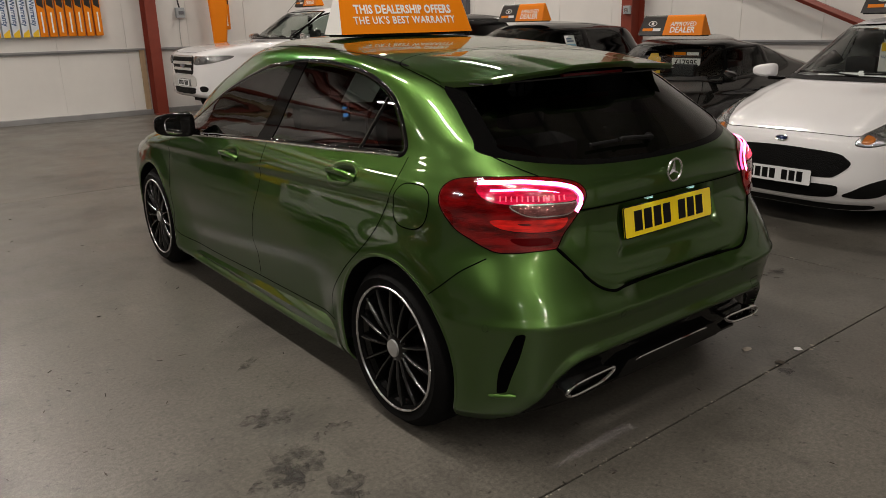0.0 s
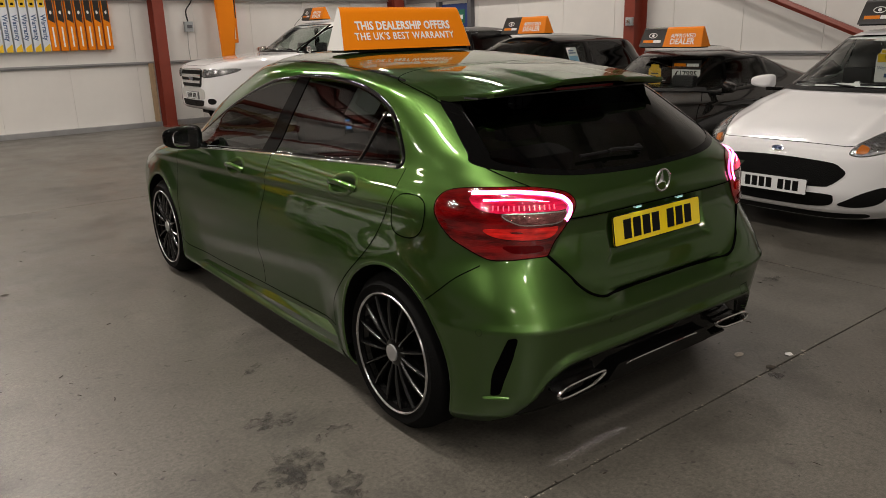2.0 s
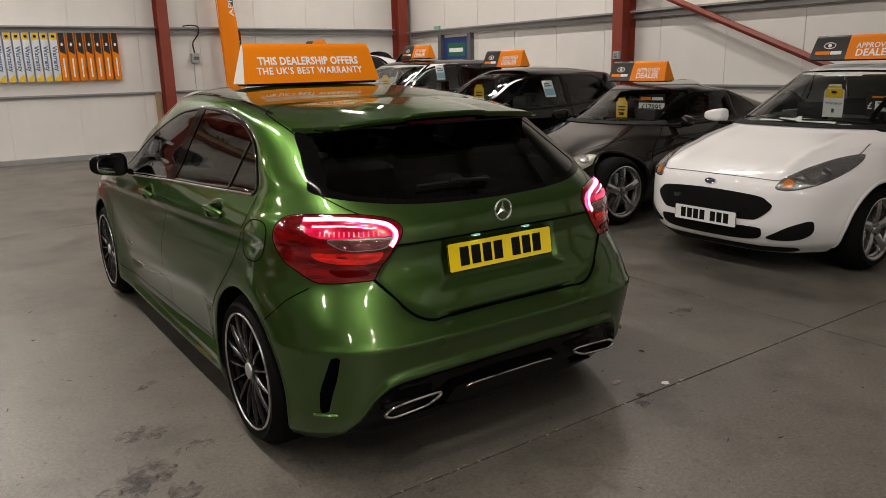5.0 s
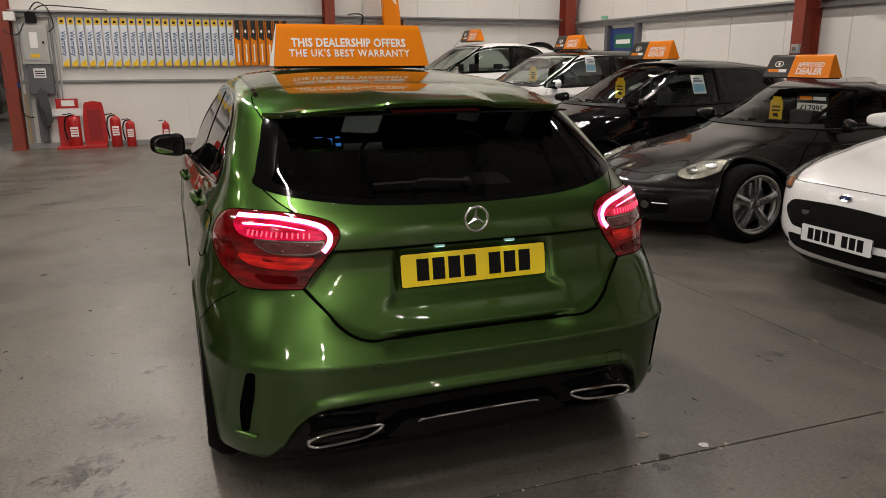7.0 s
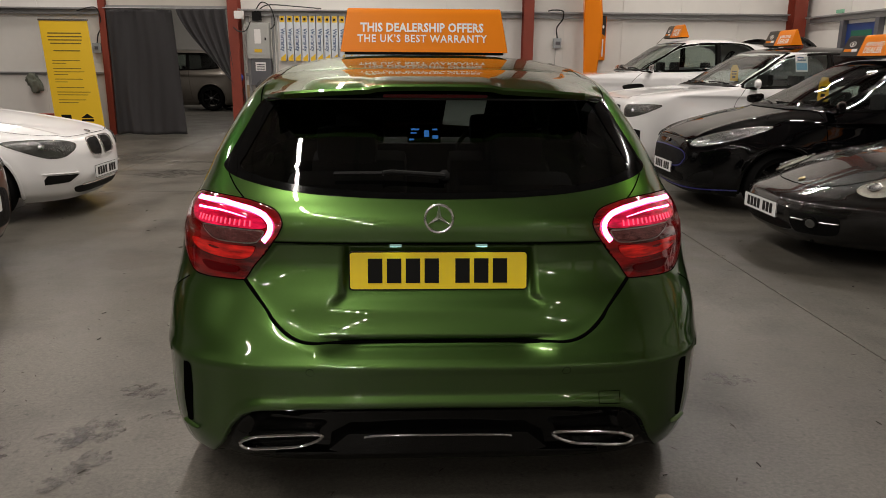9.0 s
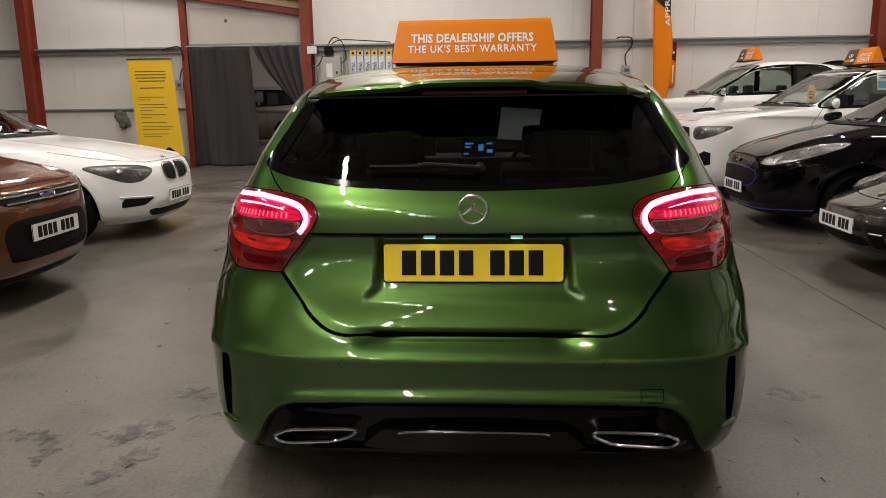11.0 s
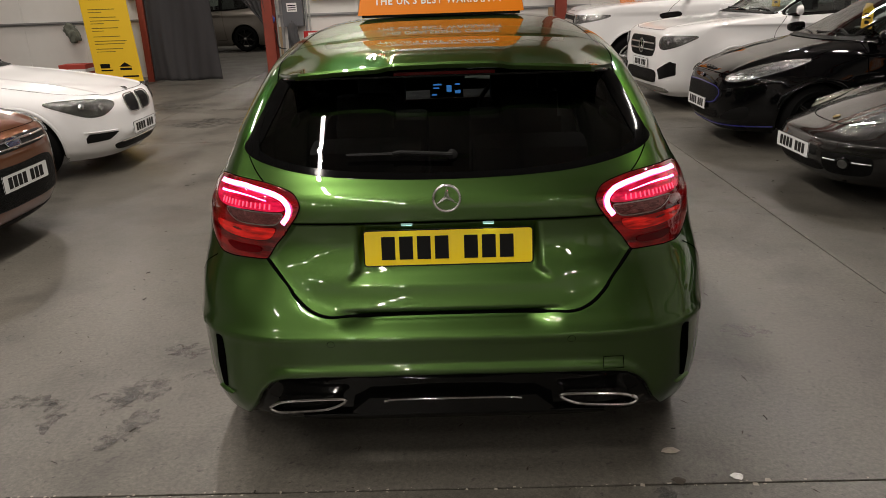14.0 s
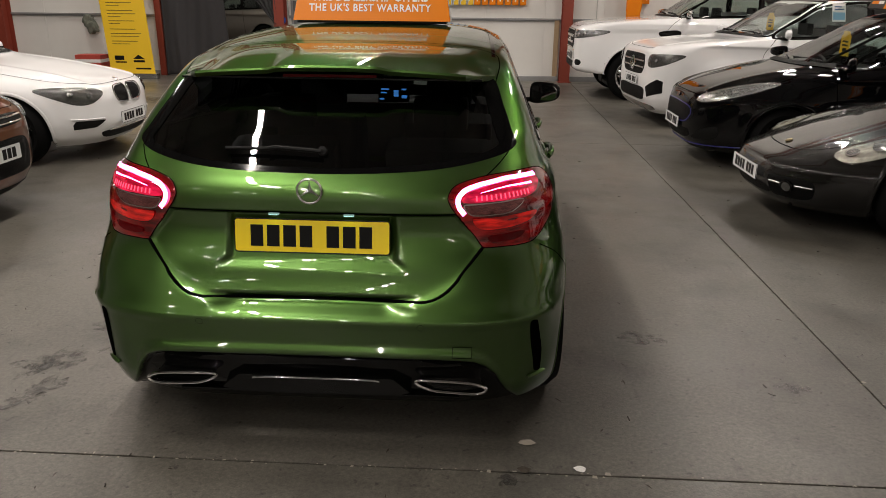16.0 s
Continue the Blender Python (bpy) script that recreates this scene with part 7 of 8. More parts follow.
        for k, f_ in enumerate(s.get("bulbs", (-0.28, 0.22))):
            far = pts[np.argmax(np.linalg.norm(pts - mid, axis=1))]
            at = sh.drape(mid + (far - mid) * f_, way, 0.009)
            n = sh.last
            turn = n.to_track_quat("Z", "Y").to_matrix().to_4x4()
            q_ = s.get("bulb", 0.036)
            part("projector", lathe([(q_, -0.004), (q_, 0.006), (q_ * 0.8, 0.008), (q_ * 0.7, 0.001), (0.0001, 0.006)], 24, Matrix.Translation(at) @ turn), ALLOY, lamp, smooth=True)
        g = sh.patch("lens", pts, way, HEAD_LENS, lamp, "clear lamp lens", lift=0.012, dome=0.008, skirt=0.012)
        g.visible_shadow = False
        sh.ribbon("lamp_edge", pts, way, 0.007, SEAM, lamp, closed=True, lift=0.002)
        # bonnet gap
        sh.ribbon("gap_or_shadow_line", smooth_line(np.array([(sx * x, L - d, z) for x, d, z in s["bonnet"]]), 6), (0, -0.5, -0.85), 0.006, SEAM, car, lift=0.002)
    named = [("bonnet", (c[:, 1] > cy) & (c[:, 2] > nose - 0.02) & (np.abs(c[:, 0]) < 0.8 * w), mat, ""), ("front_bumper", (c[:, 1] > L - 0.45) & (c[:, 2] < nose - 0.08), mat, ""),
             ("roof", c[:, 2] > tz + 0.02, s.get("roof_mat", mat), ""), ("body_shell", sh.kept.copy(), mat, "")]
    sh.split(car, named)
    for nm, outline, mt, lb in s["front"]:
        full = outline + [(-x, z) for x, z in outline[::-1] if x > 0.001]
        if outline[0][0] > 0.02 and outline[-1][0] > 0.02 and s.get("pair", {}).get(nm):
            for sx in (-1, 1):
                pts = smooth_line(np.array([(sx * x, L, z) for x, z in outline]), 5, True)
                sh.patch(nm, pts, (-sx * 0.35, -0.94, 0), mt, car, lb, lift=0.004, rings=(1, 0.9, 0.6, 0.3))
        else:
            pts = smooth_line(np.array([(x, L, z) for x, z in full]), 5, True)
            sh.patch(nm, pts, AHEAD, mt, car, lb, lift=0.004, rings=(1, 0.95, 0.8, 0.6, 0.4, 0.2))
    for x0, x1, z, wd, mt in s.get("bars", ()):
        sh.ribbon("grille_bar", np.linspace((x0, L, z), (x1, L, z), 24), AHEAD, wd, mt, car, lift=0.008, high=0.008)
    pz = s["plate"]
    at = sh.drape((s.get("plate_x", 0), L, pz), AHEAD, 0.0)
    number_plate(car, pose(s.get("plate_x", 0), at.y + 0.016, pz, 0, 0, 180), WHITE_PLATE, (4, 3))
    if "badge" in s:
        at = sh.drape((0, L, s["badge"]), AHEAD, 0.004)
        turn = sh.last.to_track_quat("Z", "Y").to_matrix().to_4x4()
        rx = s.get("badge_r", 0.04)
        bm = lathe([(rx, 0), (rx, 0.005), (rx * 0.85, 0.008), (0.0001, 0.009)], 28, Matrix.Translation(at) @ turn @ Matrix.Diagonal((1.0, s.get("badge_h", 0.5), 1, 1)))
        part("badge", bm, s.get("badge_mat", CHROME), car, smooth=True)
        if s.get("badge_mat") == BADGE_BLUE:
            rim = [Matrix.Translation(at) @ turn @ Vector((rx * math.cos(q_), rx * s.get("badge_h", 0.5) * math.sin(q_), 0.006)) for q_ in np.linspace(0, 2 * math.pi, 33)[:-1]]
            part("badge_rim", tube(rim, 0.004, 6, True), CHROME, car, smooth=True)
    part("underbody", box(-w + 0.2, 0.4, 0.17, w - 0.2, L - 0.62, 0.22), MATT_BLACK, car)
    if "chin" not in s:
        part("undertray", box(-0.42, L - 0.62, 0.165, 0.42, L - 0.2, 0.2), MATT_BLACK, car)
    cabin(car, max(0.6, yb), cy - 0.25, w - 0.27, cz - 0.02, H - 0.05)
    return car, sh


def crisp(points):
    """The same outline with extra places near its corners, so that smoothing keeps them."""
    out = []
    for (x0, z0), (x1, z1) in zip(points, points[1:] + points[:1]):
        out += [(x0 + (x1 - x0) * u, z0 + (z1 - z0) * u) for u in (0.06, 0.5, 0.94)]
    return out


BRIGHT_BOWL = material("bright_lamp_bowl", (0.72, 0.72, 0.72), 0.12, 0.9, spread=0.75, scale=13, bump=1.0, bscale=17)
LAMP_MIX = material("mixed_lamp_bowl", (0.30, 0.30, 0.30), 0.2, 0.7, spread=0.95, scale=16, bump=1.0, bscale=20)


def facing(x, y, rz, L):
    """The pose of a car whose nose stands at x, y."""
    a = radians(rz)
    return pose(x + L * math.sin(a), y - L * math.cos(a), 0, 0, 0, rz)


SMALL = dict(L=3.97, W=1.72, H=1.48, nose=0.72, cowl=(3.0, 0.97), screen=(2.2, 1.37), base=2.49, over=0.82, r=0.305, wheel=FIVE, crease=0.86, tail=0.45,
             lamp=[(0.50, 0.07, 0.635), (0.60, 0.10, 0.63), (0.72, 0.25, 0.675), (0.79, 0.50, 0.755), (0.775, 0.68, 0.825), (0.70, 0.50, 0.815), (0.61, 0.28, 0.765), (0.53, 0.14, 0.71), (0.495, 0.09, 0.67)],
             bonnet=[(0.0, 0.09, 0.665), (0.35, 0.10, 0.67), (0.50, 0.14, 0.70), (0.62, 0.35, 0.76), (0.70, 0.62, 0.83), (0.68, 0.9, 0.92)],
             front=[("grille", [(0.0, 0.598), (0.36, 0.582), (0.45, 0.545), (0.475, 0.50), (0.40, 0.425), (0.32, 0.408), (0.0, 0.405)], MESH_BLACK, "black mesh grille"),
                    ("lower_grille", [(0.0, 0.355), (0.36, 0.36), (0.42, 0.335), (0.36, 0.27), (0.0, 0.255)], MESH_BLACK, "black lower grille"),
                    ("fog_recess", [(0.47, 0.285), (0.53, 0.325), (0.62, 0.375), (0.74, 0.415), (0.775, 0.40), (0.77, 0.33), (0.70, 0.285), (0.58, 0.27)], MATT_BLACK, "black fog lamp recess"),
                    ("splitter", [(0.0, 0.215), (0.50, 0.215), (0.58, 0.205), (0.56, 0.18), (0.45, 0.168), (0.0, 0.168)], MATT_BLACK, "black splitter")],
             pair={"fog_recess": True}, plate=0.395, badge_mat=BADGE_BLUE, bowl=BRIGHT_BOWL, badge=0.645, badge_r=0.042, badge_h=0.42, privacy=True, dlo_end=0.7, bpillar=1.55, bulb=0.034)

white_small, sh1 = parked_car("hatchback_car", "white three-door hatchback with a black mesh grille", facing(2.85, 1.17, 90, 3.97), WHITE_P, dict(SMALL, privacy=False))
part("bar", box(0.24, 3.955, 0.50, 0.30, 3.962, 0.53), ALLOY, white_small)
for sx in (-1, 1):
    amber = smooth_line(np.array([(sx * 0.52, 3.88, 0.650), (sx * 0.575, 3.86, 0.645), (sx * 0.59, 3.84, 0.675), (sx * 0.545, 3.85, 0.695)]), 5, True)
    sh1.patch("indicator", amber, (-sx * 0.55, -0.83, 0), AMBER, white_small, "amber indicator", lift=0.010, rings=(1, 0.6), skirt=0.003)
TAG = ((-0.3, 0.05, 0.3, 0.12, INK), (-0.3, -0.1, 0.3, -0.03, INK), (-0.2, -0.32, 0.2, -0.18, INK))
warranty_tag = card(sh1, white_small, 0.0, 1.17, 0.17, 0.27, WHITE_PRINT, ((-0.44, 0.10, 0.44, 0.36, YEL_PRINT), (-0.3, 0.38, 0.3, 0.46, YEL_PRINT), (-0.12, 0.22, 0.12, 0.30, INK), (-0.06, -0.36, 0.06, -0.24, BLUE_INK)), label="yellow and white card behind the windscreen", pointed=True)
words("lettering", "Warranty", 0.036, pose(0, -0.001, -0.02), BLUE_INK, warranty_tag, "slate blue lettering")
price = card(sh1, white_small, -0.44, 1.15, 0.34, 0.20, DKPRINT, ((-0.36, 0.24, -0.1, 0.32, ORANGE), (-0.08, 0.24, 0.22, 0.32, WHITE_INK), (-0.28, -0.28, 0.46, 0.12, WHITE_INK)), label="black card with white price boxes")
words("lettering", "£", 0.075, pose(-0.135, -0.002, -0.016), WHITE_INK, price, "white pound sign", bold=0.001)
words("lettering", "74", 0.075, pose(-0.04, -0.003, -0.016), INK, price, "black figures", bold=0.001)

black_small, sh2 = parked_car("hatchback_car", "black three-door hatchback with blue trim on its grille", facing(2.52, 5.53, 90, 3.97), BLACK_P, dict(SMALL, wheel=DARK5))
sh2.ribbon("grille_trim", smooth_line(np.array([(x, 3.97, z) for x, z in ((-0.44, 0.53), (-0.36, 0.58), (0, 0.597), (0.36, 0.58), (0.44, 0.53), (0.43, 0.485), (0.34, 0.422), (0, 0.405), (-0.34, 0.422), (-0.43, 0.485))]), 5, True), AHEAD, 0.012, BLUE_TRIM, black_small, "blue grille outline", closed=True, lift=0.006)
sh2.ribbon("splitter_trim", smooth_line(np.array([(x, 3.97, z) for x, z in ((-0.74, 0.235), (-0.5, 0.218), (0, 0.212), (0.5, 0.218), (0.74, 0.235))]), 8), AHEAD, 0.014, BLUE_TRIM, black_small, "blue splitter edge", lift=0.006, high=0.004)
card(sh2, black_small, 0.05, 1.17, 0.20, 0.24, YEL_PRINT, TAG, label="yellow tag behind the windscreen", name="windscreen_tag")


def coupe_shape(x, y, z):
    # raised wings over the lamps, low bonnet between, creased bumper
    ax = np.abs(x)
    wing = np.exp(-(((ax - 0.66) / 0.13) ** 2)) * ramp(3.0, 3.4, y) * (1 - ramp(4.1, 4.3, y)) * ramp(0.50, 0.60, z) * (1 - ramp(0.86, 0.93, z))
    lip = np.exp(-(((z - 0.205) / 0.018) ** 2)) * ramp(3.7, 3.9, y)
    fold = np.exp(-(((z - 0.455) / 0.02) ** 2)) * ramp(3.7, 3.9, y)
    return 0.012 * lip + 0.008 * fold, 0.13 * wing + 0.014 * lip + 0.012 * fold


COUPE_LENS = material("pale_coupe_lamp", (0.38, 0.37, 0.32), 0.22, 0.4, spread=0.75, scale=30, bump=0.9, bscale=34)
coupe, sh3 = parked_car("coupe_car", "dark grey low sports coupe with clear oval lamps", facing(2.57, 3.43, 90, 4.34), GREY_P, dict(
    L=4.34, W=1.80, H=1.30, nose=0.52, lip=0.20, hood=(0.27, 0.68), cowl=(2.95, 0.885), screen=(2.25, 1.19), base=2.415, over=0.93, r=0.32, wheel=TWIST, crease=0.78, tail=1.3, rim=0.74, shape=coupe_shape, ridge=0.0, lf=1.1, qf=3.0,
    lamp=[(0.54, 0.40, 0.58), (0.61, 0.345, 0.565), (0.70, 0.37, 0.575), (0.765, 0.49, 0.62), (0.765, 0.64, 0.67), (0.71, 0.70, 0.70), (0.62, 0.64, 0.68), (0.555, 0.53, 0.64)], lampway=0.35, lampdown=-0.5, bulbs=(-0.38, 0.36), bulb=0.046, bowl=COUPE_LENS,
    bonnet=[(0.0, 0.235, 0.53), (0.28, 0.27, 0.545), (0.44, 0.45, 0.61), (0.52, 0.8, 0.70), (0.62, 1.2, 0.82)],
    front=[("lower_grille", [(0.0, 0.295), (0.28, 0.295), (0.32, 0.24), (0.0, 0.23)], MESH_BLACK, "black lower intake"), ("side_intake", [(0.37, 0.37), (0.50, 0.385), (0.66, 0.385), (0.73, 0.365), (0.72, 0.28), (0.66, 0.245), (0.50, 0.235), (0.39, 0.25)], MESH_BLACK, "black side intake")], pair={"side_intake": True},
    plate=0.365, badge=0.555, badge_r=0.022, badge_h=1.25, badge_mat=material("gold_badge", (0.35, 0.27, 0.14), 0.3, 0.8), dlo_end=1.2, bpillar=1.62, apillar=0.32, mirror=(0.90, 2.52, 0.93)))
for sx in (-1, 1):
    way = (-sx * 0.35, -0.94, 0)
    at = sh3.drape((sx * 0.55, 4.34, 0.325), way, 0.012)
    turn = sh3.last.to_track_quat("Z", "Y").to_matrix().to_4x4()
    fog = new("fog_lamp")
    fog.parent = coupe
    part("fog_body", lathe([(0.047, -0.012), (0.047, 0.0), (0.042, 0.006), (0.0001, 0.007)], 26, Matrix.Translation(at) @ turn), GLOSS_BLACK, fog, smooth=True)
    part("fog_lens", lathe([(0.034, 0.005), (0.034, 0.009), (0.024, 0.011), (0.0001, 0.012)], 26, Matrix.Translation(at) @ turn), HEAD_DARK, fog, smooth=True)
    for x0, x1 in ((0.385, 0.492), (0.608, 0.725)):
        sh3.ribbon("intake_bar", np.linspace((sx * x0, 4.34, 0.335), (sx * x1, 4.34, 0.335), 12), way, 0.014, ALLOY, coupe, "thin silver bar", lift=0.008, high=0.006)
    marker = smooth_line(on_side([(3.76, 0.612), (3.70, 0.622), (3.63, 0.624), (3.63, 0.602), (3.70, 0.598)], sx), 4, True)
    sh3.patch("side_marker", marker, SIDE[sx], CLEAR_MARK, coupe, "pale side marker lamp", lift=0.004, rings=(1, 0.6))
card(sh3, coupe, 0.12, 1.03, 0.16, 0.23, YEL_PRINT, TAG, label="yellow tag behind the windscreen", name="windscreen_tag")
price = card(sh3, coupe, -0.20, 1.08, 0.36, 0.22, DKPRINT, ((-0.42, 0.20, -0.02, 0.34, ORANGE), (0.02, 0.20, 0.42, 0.34, WHITE_INK), (-0.48, -0.40, 0.48, 0.06, WHITE_INK)), label="black price card with a white strip of figures")
words("lettering", "£17995", 0.092, pose(0.0, -0.003, -0.037), INK, price, "black figures", bold=0.001)

suv, sh4 = parked_car("suv_car", "white sport utility car with a two-bar grille", facing(2.55, 8.05, 96, 4.66), WHITE_P, dict(
    L=4.66, W=1.89, H=1.64, nose=0.97, lip=0.10, hood=(0.14, 0.55), cowl=(3.4, 1.11), screen=(2.6, 1.53), base=2.87, over=0.86, r=0.36, wheel=FIVE, crease=0.98, tail=0.6, privacy=True, roof_mat=BLACK_P, lf=0.44, qf=6.5, top=0.21,
    lamp=[(0.53, 0.07, 0.80), (0.57, 0.09, 0.745), (0.66, 0.14, 0.745), (0.76, 0.26, 0.785), (0.82, 0.40, 0.85), (0.83, 0.46, 0.895), (0.74, 0.34, 0.905), (0.62, 0.16, 0.897), (0.55, 0.10, 0.88)], dark_lamp=True, bulbs=(-0.15,), bulb=0.022,
    bonnet=[(0.0, 0.10, 0.925), (0.4, 0.11, 0.925), (0.55, 0.2, 0.935), (0.70, 0.5, 0.96), (0.76, 0.9, 1.03)],
    front=[("grille", [(0.0, 0.885), (0.36, 0.88), (0.42, 0.85), (0.45, 0.76), (0.41, 0.68), (0.33, 0.635), (0.0, 0.625)], MESH_BLACK, "black grille"), ("lower_grille", [(0.0, 0.47), (0.46, 0.47), (0.52, 0.38), (0.44, 0.32), (0.0, 0.31)], MESH_BLACK, "black lower grille"),
           ("side_intake", crisp([(0.56, 0.49), (0.80, 0.60), (0.88, 0.58), (0.88, 0.44), (0.62, 0.37)]), MESH_BLACK, "black side intake"), ("splitter", [(0.0, 0.27), (0.58, 0.27), (0.68, 0.25), (0.62, 0.205), (0.0, 0.195)], CHROME, "bright skid plate")], pair={"side_intake": True},
    bars=((-0.43, 0.43, 0.795, 0.026, ALLOY), (-0.43, 0.43, 0.715, 0.026, ALLOY)), plate=0.545, badge=0.755, badge_r=0.085, badge_h=1.0, badge_mat=GLOSS_BLACK, dlo_end=0.9, bpillar=2.0))
at = sh4.drape((0, 4.66, 0.755), AHEAD, 0.016)
part("badge_ring", tube([(0.085 * math.cos(a), at.y, 0.755 + 0.085 * math.sin(a)) for a in np.linspace(0, 2 * math.pi, 33)[:-1]], 0.008, 8, True), CHROME, suv, smooth=True)
for k in range(3):
    a = radians(90 + 120 * k)
    part("badge_arm", tube([(0, at.y, 0.755), (0.08 * math.cos(a), at.y, 0.755 + 0.08 * math.sin(a))], 0.009, 6), CHROME, suv, smooth=True)
card(sh4, suv, 0.1, 1.30, 0.2, 0.22, YEL_PRINT, TAG, label="yellow tag behind the windscreen", name="windscreen_tag")

truck, sh5 = parked_car("pickup_truck", "white double-cab pickup with a chrome grille", facing(2.0, 10.85, 90, 5.3), WHITE_P, dict(
    L=5.3, W=1.86, H=1.82, nose=1.13, lip=0.09, hood=(0.10, 0.50), ridge=0.25, cowl=(3.85, 1.28), screen=(3.12, 1.71), base=3.22, over=0.9, r=0.38, wheel=FIVE, crease=1.04, tail=1.7, rim=0.66, gap=0.07, lf=0.46, qf=6.0, chin=0.42, top=0.15, apillar=0.16,
    lamp=[(0.49, 0.04, 0.955), (0.62, 0.07, 0.945), (0.76, 0.20, 0.965), (0.85, 0.42, 1.01), (0.86, 0.52, 1.065), (0.74, 0.26, 1.075), (0.60, 0.12, 1.068), (0.50, 0.07, 1.06)], bowl=LAMP_MIX, bulbs=(-0.3, 0.1), bulb=0.03,
    bonnet=[(0.0, 0.09, 1.105), (0.4, 0.10, 1.10), (0.6, 0.2, 1.10), (0.74, 0.5, 1.12), (0.78, 0.9, 1.18)],
    front=[("grille", [(0.0, 1.075), (0.40, 1.07), (0.47, 1.03), (0.45, 0.90), (0.38, 0.79), (0.0, 0.775)], MESH_BLACK, "dark grille"), ("bumper_trim", [(0.0, 0.765), (0.42, 0.765), (0.52, 0.70), (0.46, 0.60), (0.0, 0.59)], CHROME, "chrome bumper centre"),
           ("lower_grille", [(0.0, 0.575), (0.44, 0.58), (0.46, 0.54), (0.40, 0.49), (0.0, 0.48)], MESH_BLACK, "black lower grille"), ("fog_recess", [(0.62, 0.60), (0.74, 0.615), (0.80, 0.58), (0.76, 0.53), (0.64, 0.535)], MATT_BLACK, "black fog lamp recess")], pair={"fog_recess": True},
    bars=((-0.43, 0.43, 1.068, 0.03, CHROME), (-0.42, 0.42, 0.965, 0.05, CHROME), (-0.39, 0.39, 0.87, 0.045, CHROME), (-0.38, 0.38, 0.785, 0.02, CHROME)), plate=0.655, badge=0.93, badge_r=0.10, badge_h=0.45, badge_mat=BADGE_BLUE, dlo_end=1.75, bpillar=2.5, handle=CHROME, mirror_mat=CHROME, privacy=False))
vent = smooth_line(on_side([(4.02, 1.06), (3.74, 1.09), (3.70, 1.02), (3.95, 0.98)], -1), 5, True)
sh5.patch("wing_vent", vent, SIDE[-1], GLOSS_BLACK, truck, "black wing vent", lift=0.006)
part("antenna", tube([(0.6, 3.05, 1.74), (0.62, 2.75, 2.02)], 0.004, 6), INK, truck)
bar = smooth_line([(-0.80, 1.75, 1.35), (-0.74, 1.5, 1.72), (-0.66, 1.0, 1.76), (-0.80, 0.6, 1.3)], 8)
for sx in (-1, 1):
    part("sports_bar", tube([(p[0] * sx * -1, p[1], p[2]) for p in bar], 0.05, 10), GLOSS_BLACK, truck, smooth=True)

white_five, sh6 = parked_car("hatchback_car", "white five-door hatchback with twin black grilles", facing(-3.05, 5.2, -90, 4.32), WHITE_P, dict(
    L=4.32, W=1.765, H=1.42, nose=0.73, cowl=(2.95, 0.95), screen=(2.2, 1.31), base=2.69, over=0.77, r=0.315, wheel=DARK5, crease=0.83, tail=0.5,
    lamp=[(0.45, 0.03, 0.645), (0.50, 0.05, 0.60), (0.60, 0.09, 0.558), (0.70, 0.2, 0.565), (0.79, 0.42, 0.65), (0.80, 0.52, 0.70), (0.71, 0.36, 0.712), (0.56, 0.15, 0.70), (0.47, 0.06, 0.675)], dark_lamp=True,
    bonnet=[(0.0, 0.10, 0.72), (0.3, 0.11, 0.72), (0.5, 0.18, 0.735), (0.66, 0.45, 0.76), (0.70, 0.9, 0.86)],
    front=[("grille", [(0.035, 0.675), (0.12, 0.69), (0.23, 0.68), (0.26, 0.62), (0.22, 0.555), (0.10, 0.535), (0.04, 0.55)], MESH_BLACK, "black slatted grille"), ("lower_grille", [(0.0, 0.285), (0.42, 0.285), (0.46, 0.25), (0.36, 0.215), (0.0, 0.21)], MATT_BLACK, "black lower intake"),
           ("side_intake", crisp([(0.47, 0.395), (0.60, 0.400), (0.76, 0.405), (0.785, 0.37), (0.775, 0.325), (0.58, 0.335)]), MATT_BLACK, "black side intake")], pair={"grille": True, "side_intake": True},
    plate=0.385, bulb=0.026, badge=0.735, badge_r=0.03, badge_h=1.0, dlo_end=0.7, bpillar=1.7, mirror=(0.91, 2.35, 0.99)))
for sx in (-1, 1):
    ring = smooth_line(np.array([(sx * x, 4.32, z) for x, z in ((0.03, 0.68), (0.12, 0.697), (0.235, 0.686), (0.266, 0.62), (0.225, 0.549), (0.10, 0.528), (0.035, 0.543))]), 5, True)
    sh6.ribbon("intake_edge", np.linspace((sx * 0.48, 4.3, 0.412), (sx * 0.755, 4.2, 0.424), 12), (-sx * 0.35, -0.94, 0), 0.012, WHITE_P, white_five, lift=0.006, high=0.010)
    sh6.ribbon("grille_edge", ring, AHEAD, 0.009, CHROME, white_five, "chrome grille edge", closed=True, lift=0.006, high=0.006)

sh6.ribbon("lip_trim", np.linspace((-0.40, 4.32, 0.290), (0.40, 4.32, 0.290), 24), AHEAD, 0.014, ALLOY, white_five, "bright lower lip", lift=0.006, high=0.008)

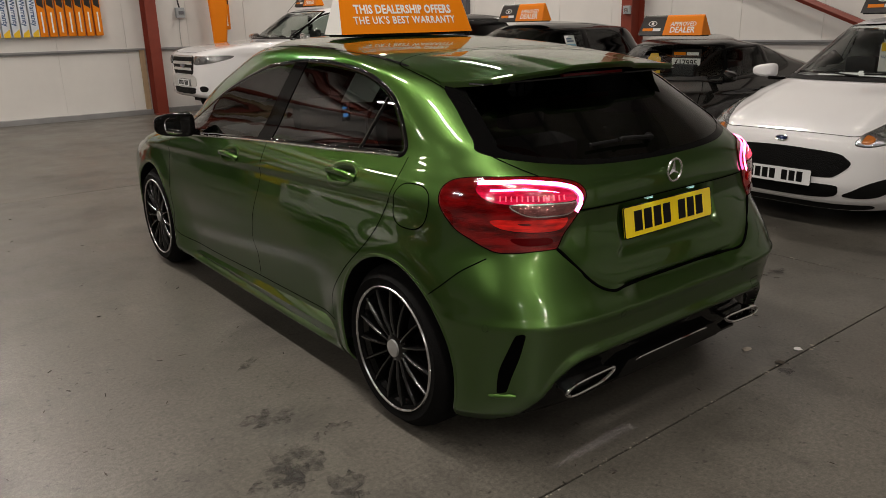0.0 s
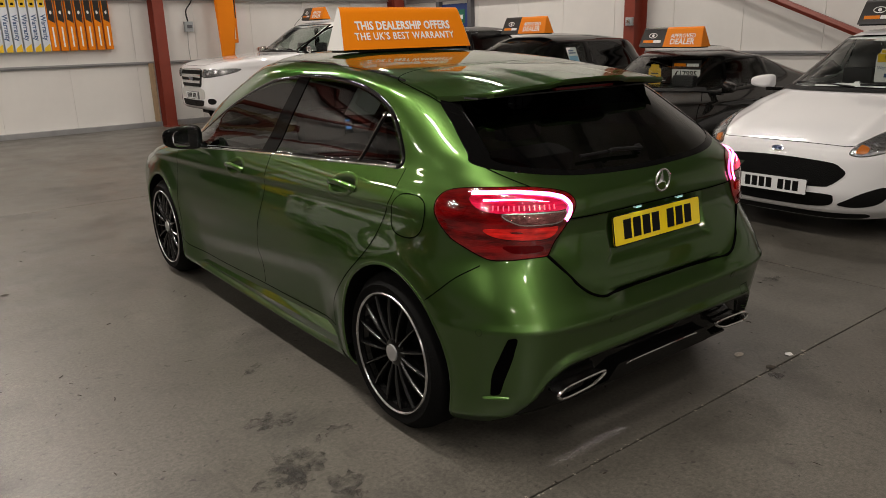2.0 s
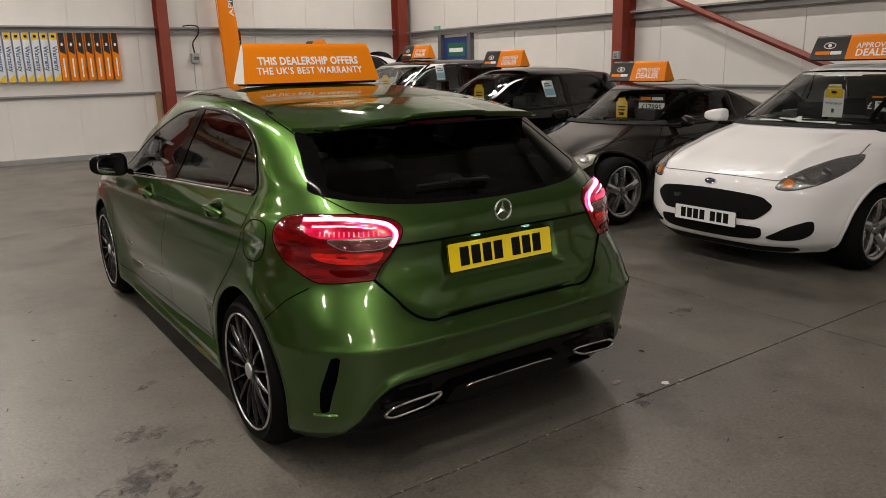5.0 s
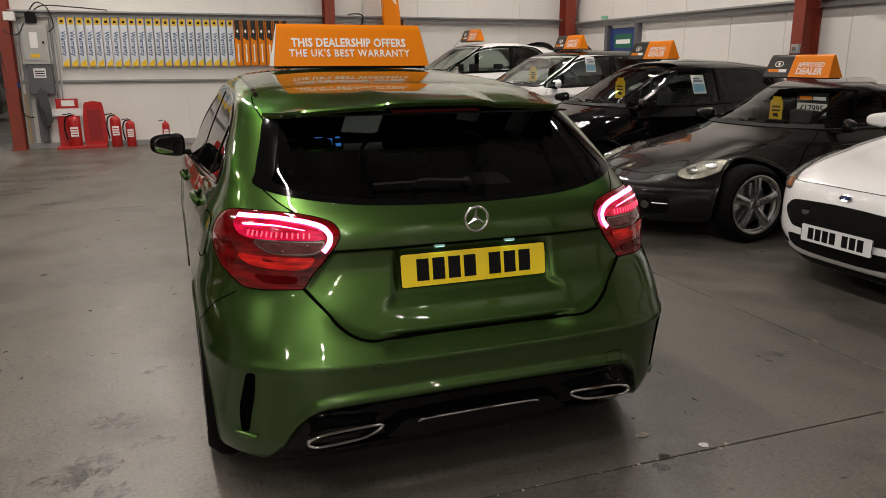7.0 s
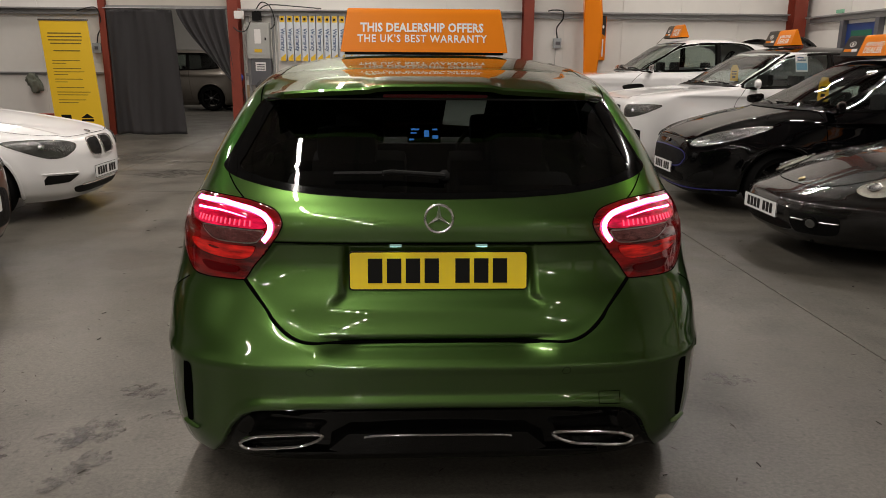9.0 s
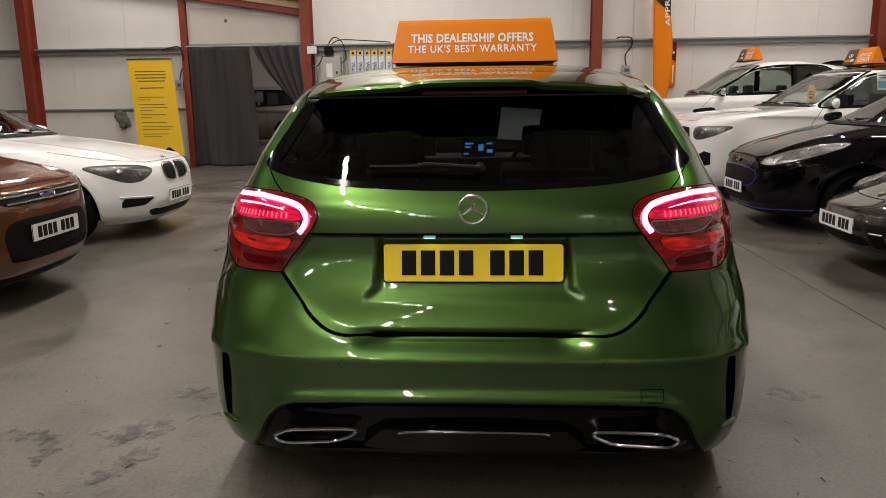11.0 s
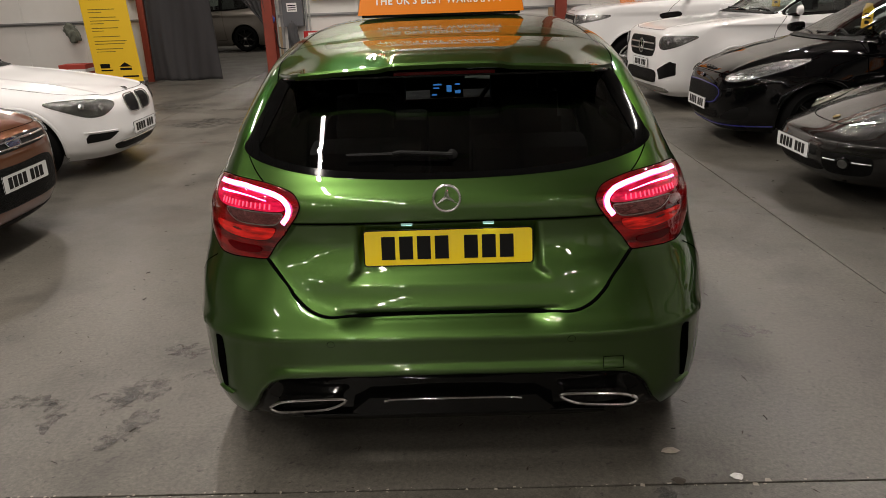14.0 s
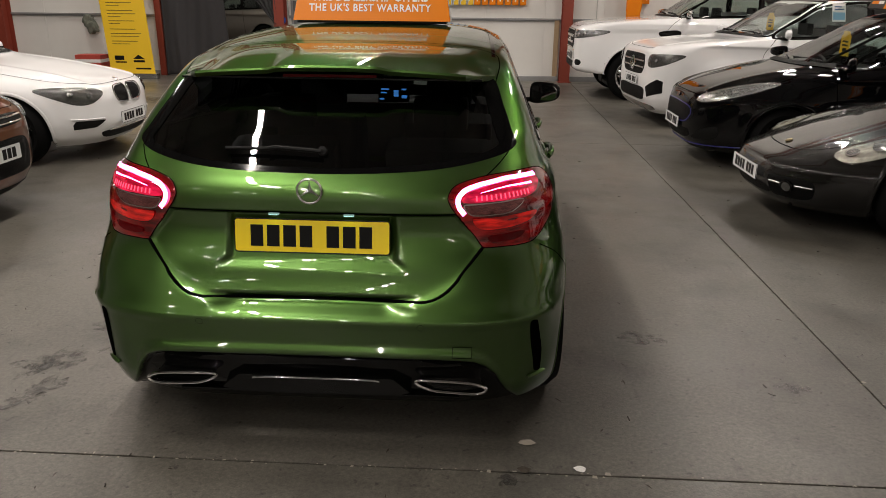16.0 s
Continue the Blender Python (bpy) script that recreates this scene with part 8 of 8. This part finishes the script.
parked_car("hatchback_car", "bronze five-door hatchback with a black lower grille", facing(-2.79, 2.6, -90, 4.36), BROWN_P, dict(
    L=4.36, W=1.82, H=1.48, nose=0.78, cowl=(3.15, 1.0), screen=(2.35, 1.38), base=2.65, over=0.9, r=0.315, wheel=FIVE, crease=0.88,
    lamp=[(0.50, 0.08, 0.70), (0.62, 0.14, 0.68), (0.76, 0.35, 0.72), (0.83, 0.62, 0.80), (0.78, 0.70, 0.83), (0.68, 0.42, 0.80), (0.56, 0.18, 0.76)],
    bonnet=[(0.0, 0.10, 0.765), (0.35, 0.11, 0.765), (0.52, 0.18, 0.775), (0.66, 0.5, 0.81), (0.70, 0.9, 0.90)],
    front=[("upper_grille", [(0.0, 0.735), (0.34, 0.735), (0.44, 0.71), (0.38, 0.665), (0.0, 0.655)], MATT_BLACK, "slim black upper grille"), ("grille", [(0.0, 0.57), (0.34, 0.57), (0.44, 0.50), (0.42, 0.36), (0.36, 0.32), (0.0, 0.31)], MESH_BLACK, "black lower grille"),
           ("side_intake", [(0.53, 0.47), (0.60, 0.54), (0.70, 0.52), (0.74, 0.40), (0.58, 0.36)], MESH_BLACK, "black side intake"), ("splitter", [(0.0, 0.225), (0.5, 0.225), (0.6, 0.215), (0.56, 0.185), (0.0, 0.18)], MATT_BLACK, "black chin")], pair={"side_intake": True},
    bars=((-0.42, 0.42, 0.715, 0.016, CHROME), (-0.40, 0.40, 0.675, 0.014, CHROME)), plate=0.48, badge_mat=BADGE_BLUE, badge=0.70, badge_r=0.08, badge_h=0.45, dlo_end=0.7, bpillar=1.75))

parked_car("suv_car", "beige car standing in the room behind the curtain", pose(-5.0, 20.8, 0, 0, 0, 90), SILVER_P, dict(
    SMALL, wheel=DARK5, L=4.5, W=1.85, H=1.74, nose=0.95, cowl=(3.2, 1.12), screen=(2.5, 1.6), over=0.9, base=2.7, r=0.36, nh=70, nf=40, lamp=[(p[0], p[1], p[2] + 0.2) for p in SMALL["lamp"]], crease=1.0, top=0.2))

# roof signs on the parked cars
small_sign = roof_sign(facing(4.75, 1.17, 90, 0) @ pose(0, 0, 1.475, 0, 0, 180), False)
for x, y, z in ((4.62, 3.43, 1.297), (4.45, 5.53, 1.475), (4.9, 8.3, 1.637), (4.3, 10.85, 1.817)):
    copy_thing(small_sign, facing(x, y, 90, 0) @ pose(0, 0, z, 0, 0, 180))

# printed sheets in the side windows
for sh, car, y, z in ((sh2, black_small, 1.80, 1.21), (sh4, suv, 2.39, 1.42)):
    at = sh.drape((-0.9, y, z), SIDE[-1], -0.006)
    tilt = math.degrees(math.atan2(sh.last.z, -sh.last.x))
    sheet = new("window_sheet")
    sheet.parent = car
    tagged(sheet, "pale blue printed sheet in the side window")
    sheet.matrix_local = Matrix.Translation(at) @ pose(0, 0, 0, 0, tilt, 0) @ pose(0, 0, 0, 0, 0, -90)
    part("paper", box(-0.085, 0.0, -0.11, 0.085, 0.002, 0.11), WHITE_PRINT, sheet)
    part("bar", box(-0.075, -0.002, -0.09, 0.075, -0.0005, 0.0), PALE_BLUE, sheet)
    part("bar", box(-0.06, -0.002, 0.03, 0.06, -0.0005, 0.045), BLUE_INK, sheet)
    part("bar", box(-0.06, -0.002, 0.06, 0.03, -0.0005, 0.075), BLUE_INK, sheet)
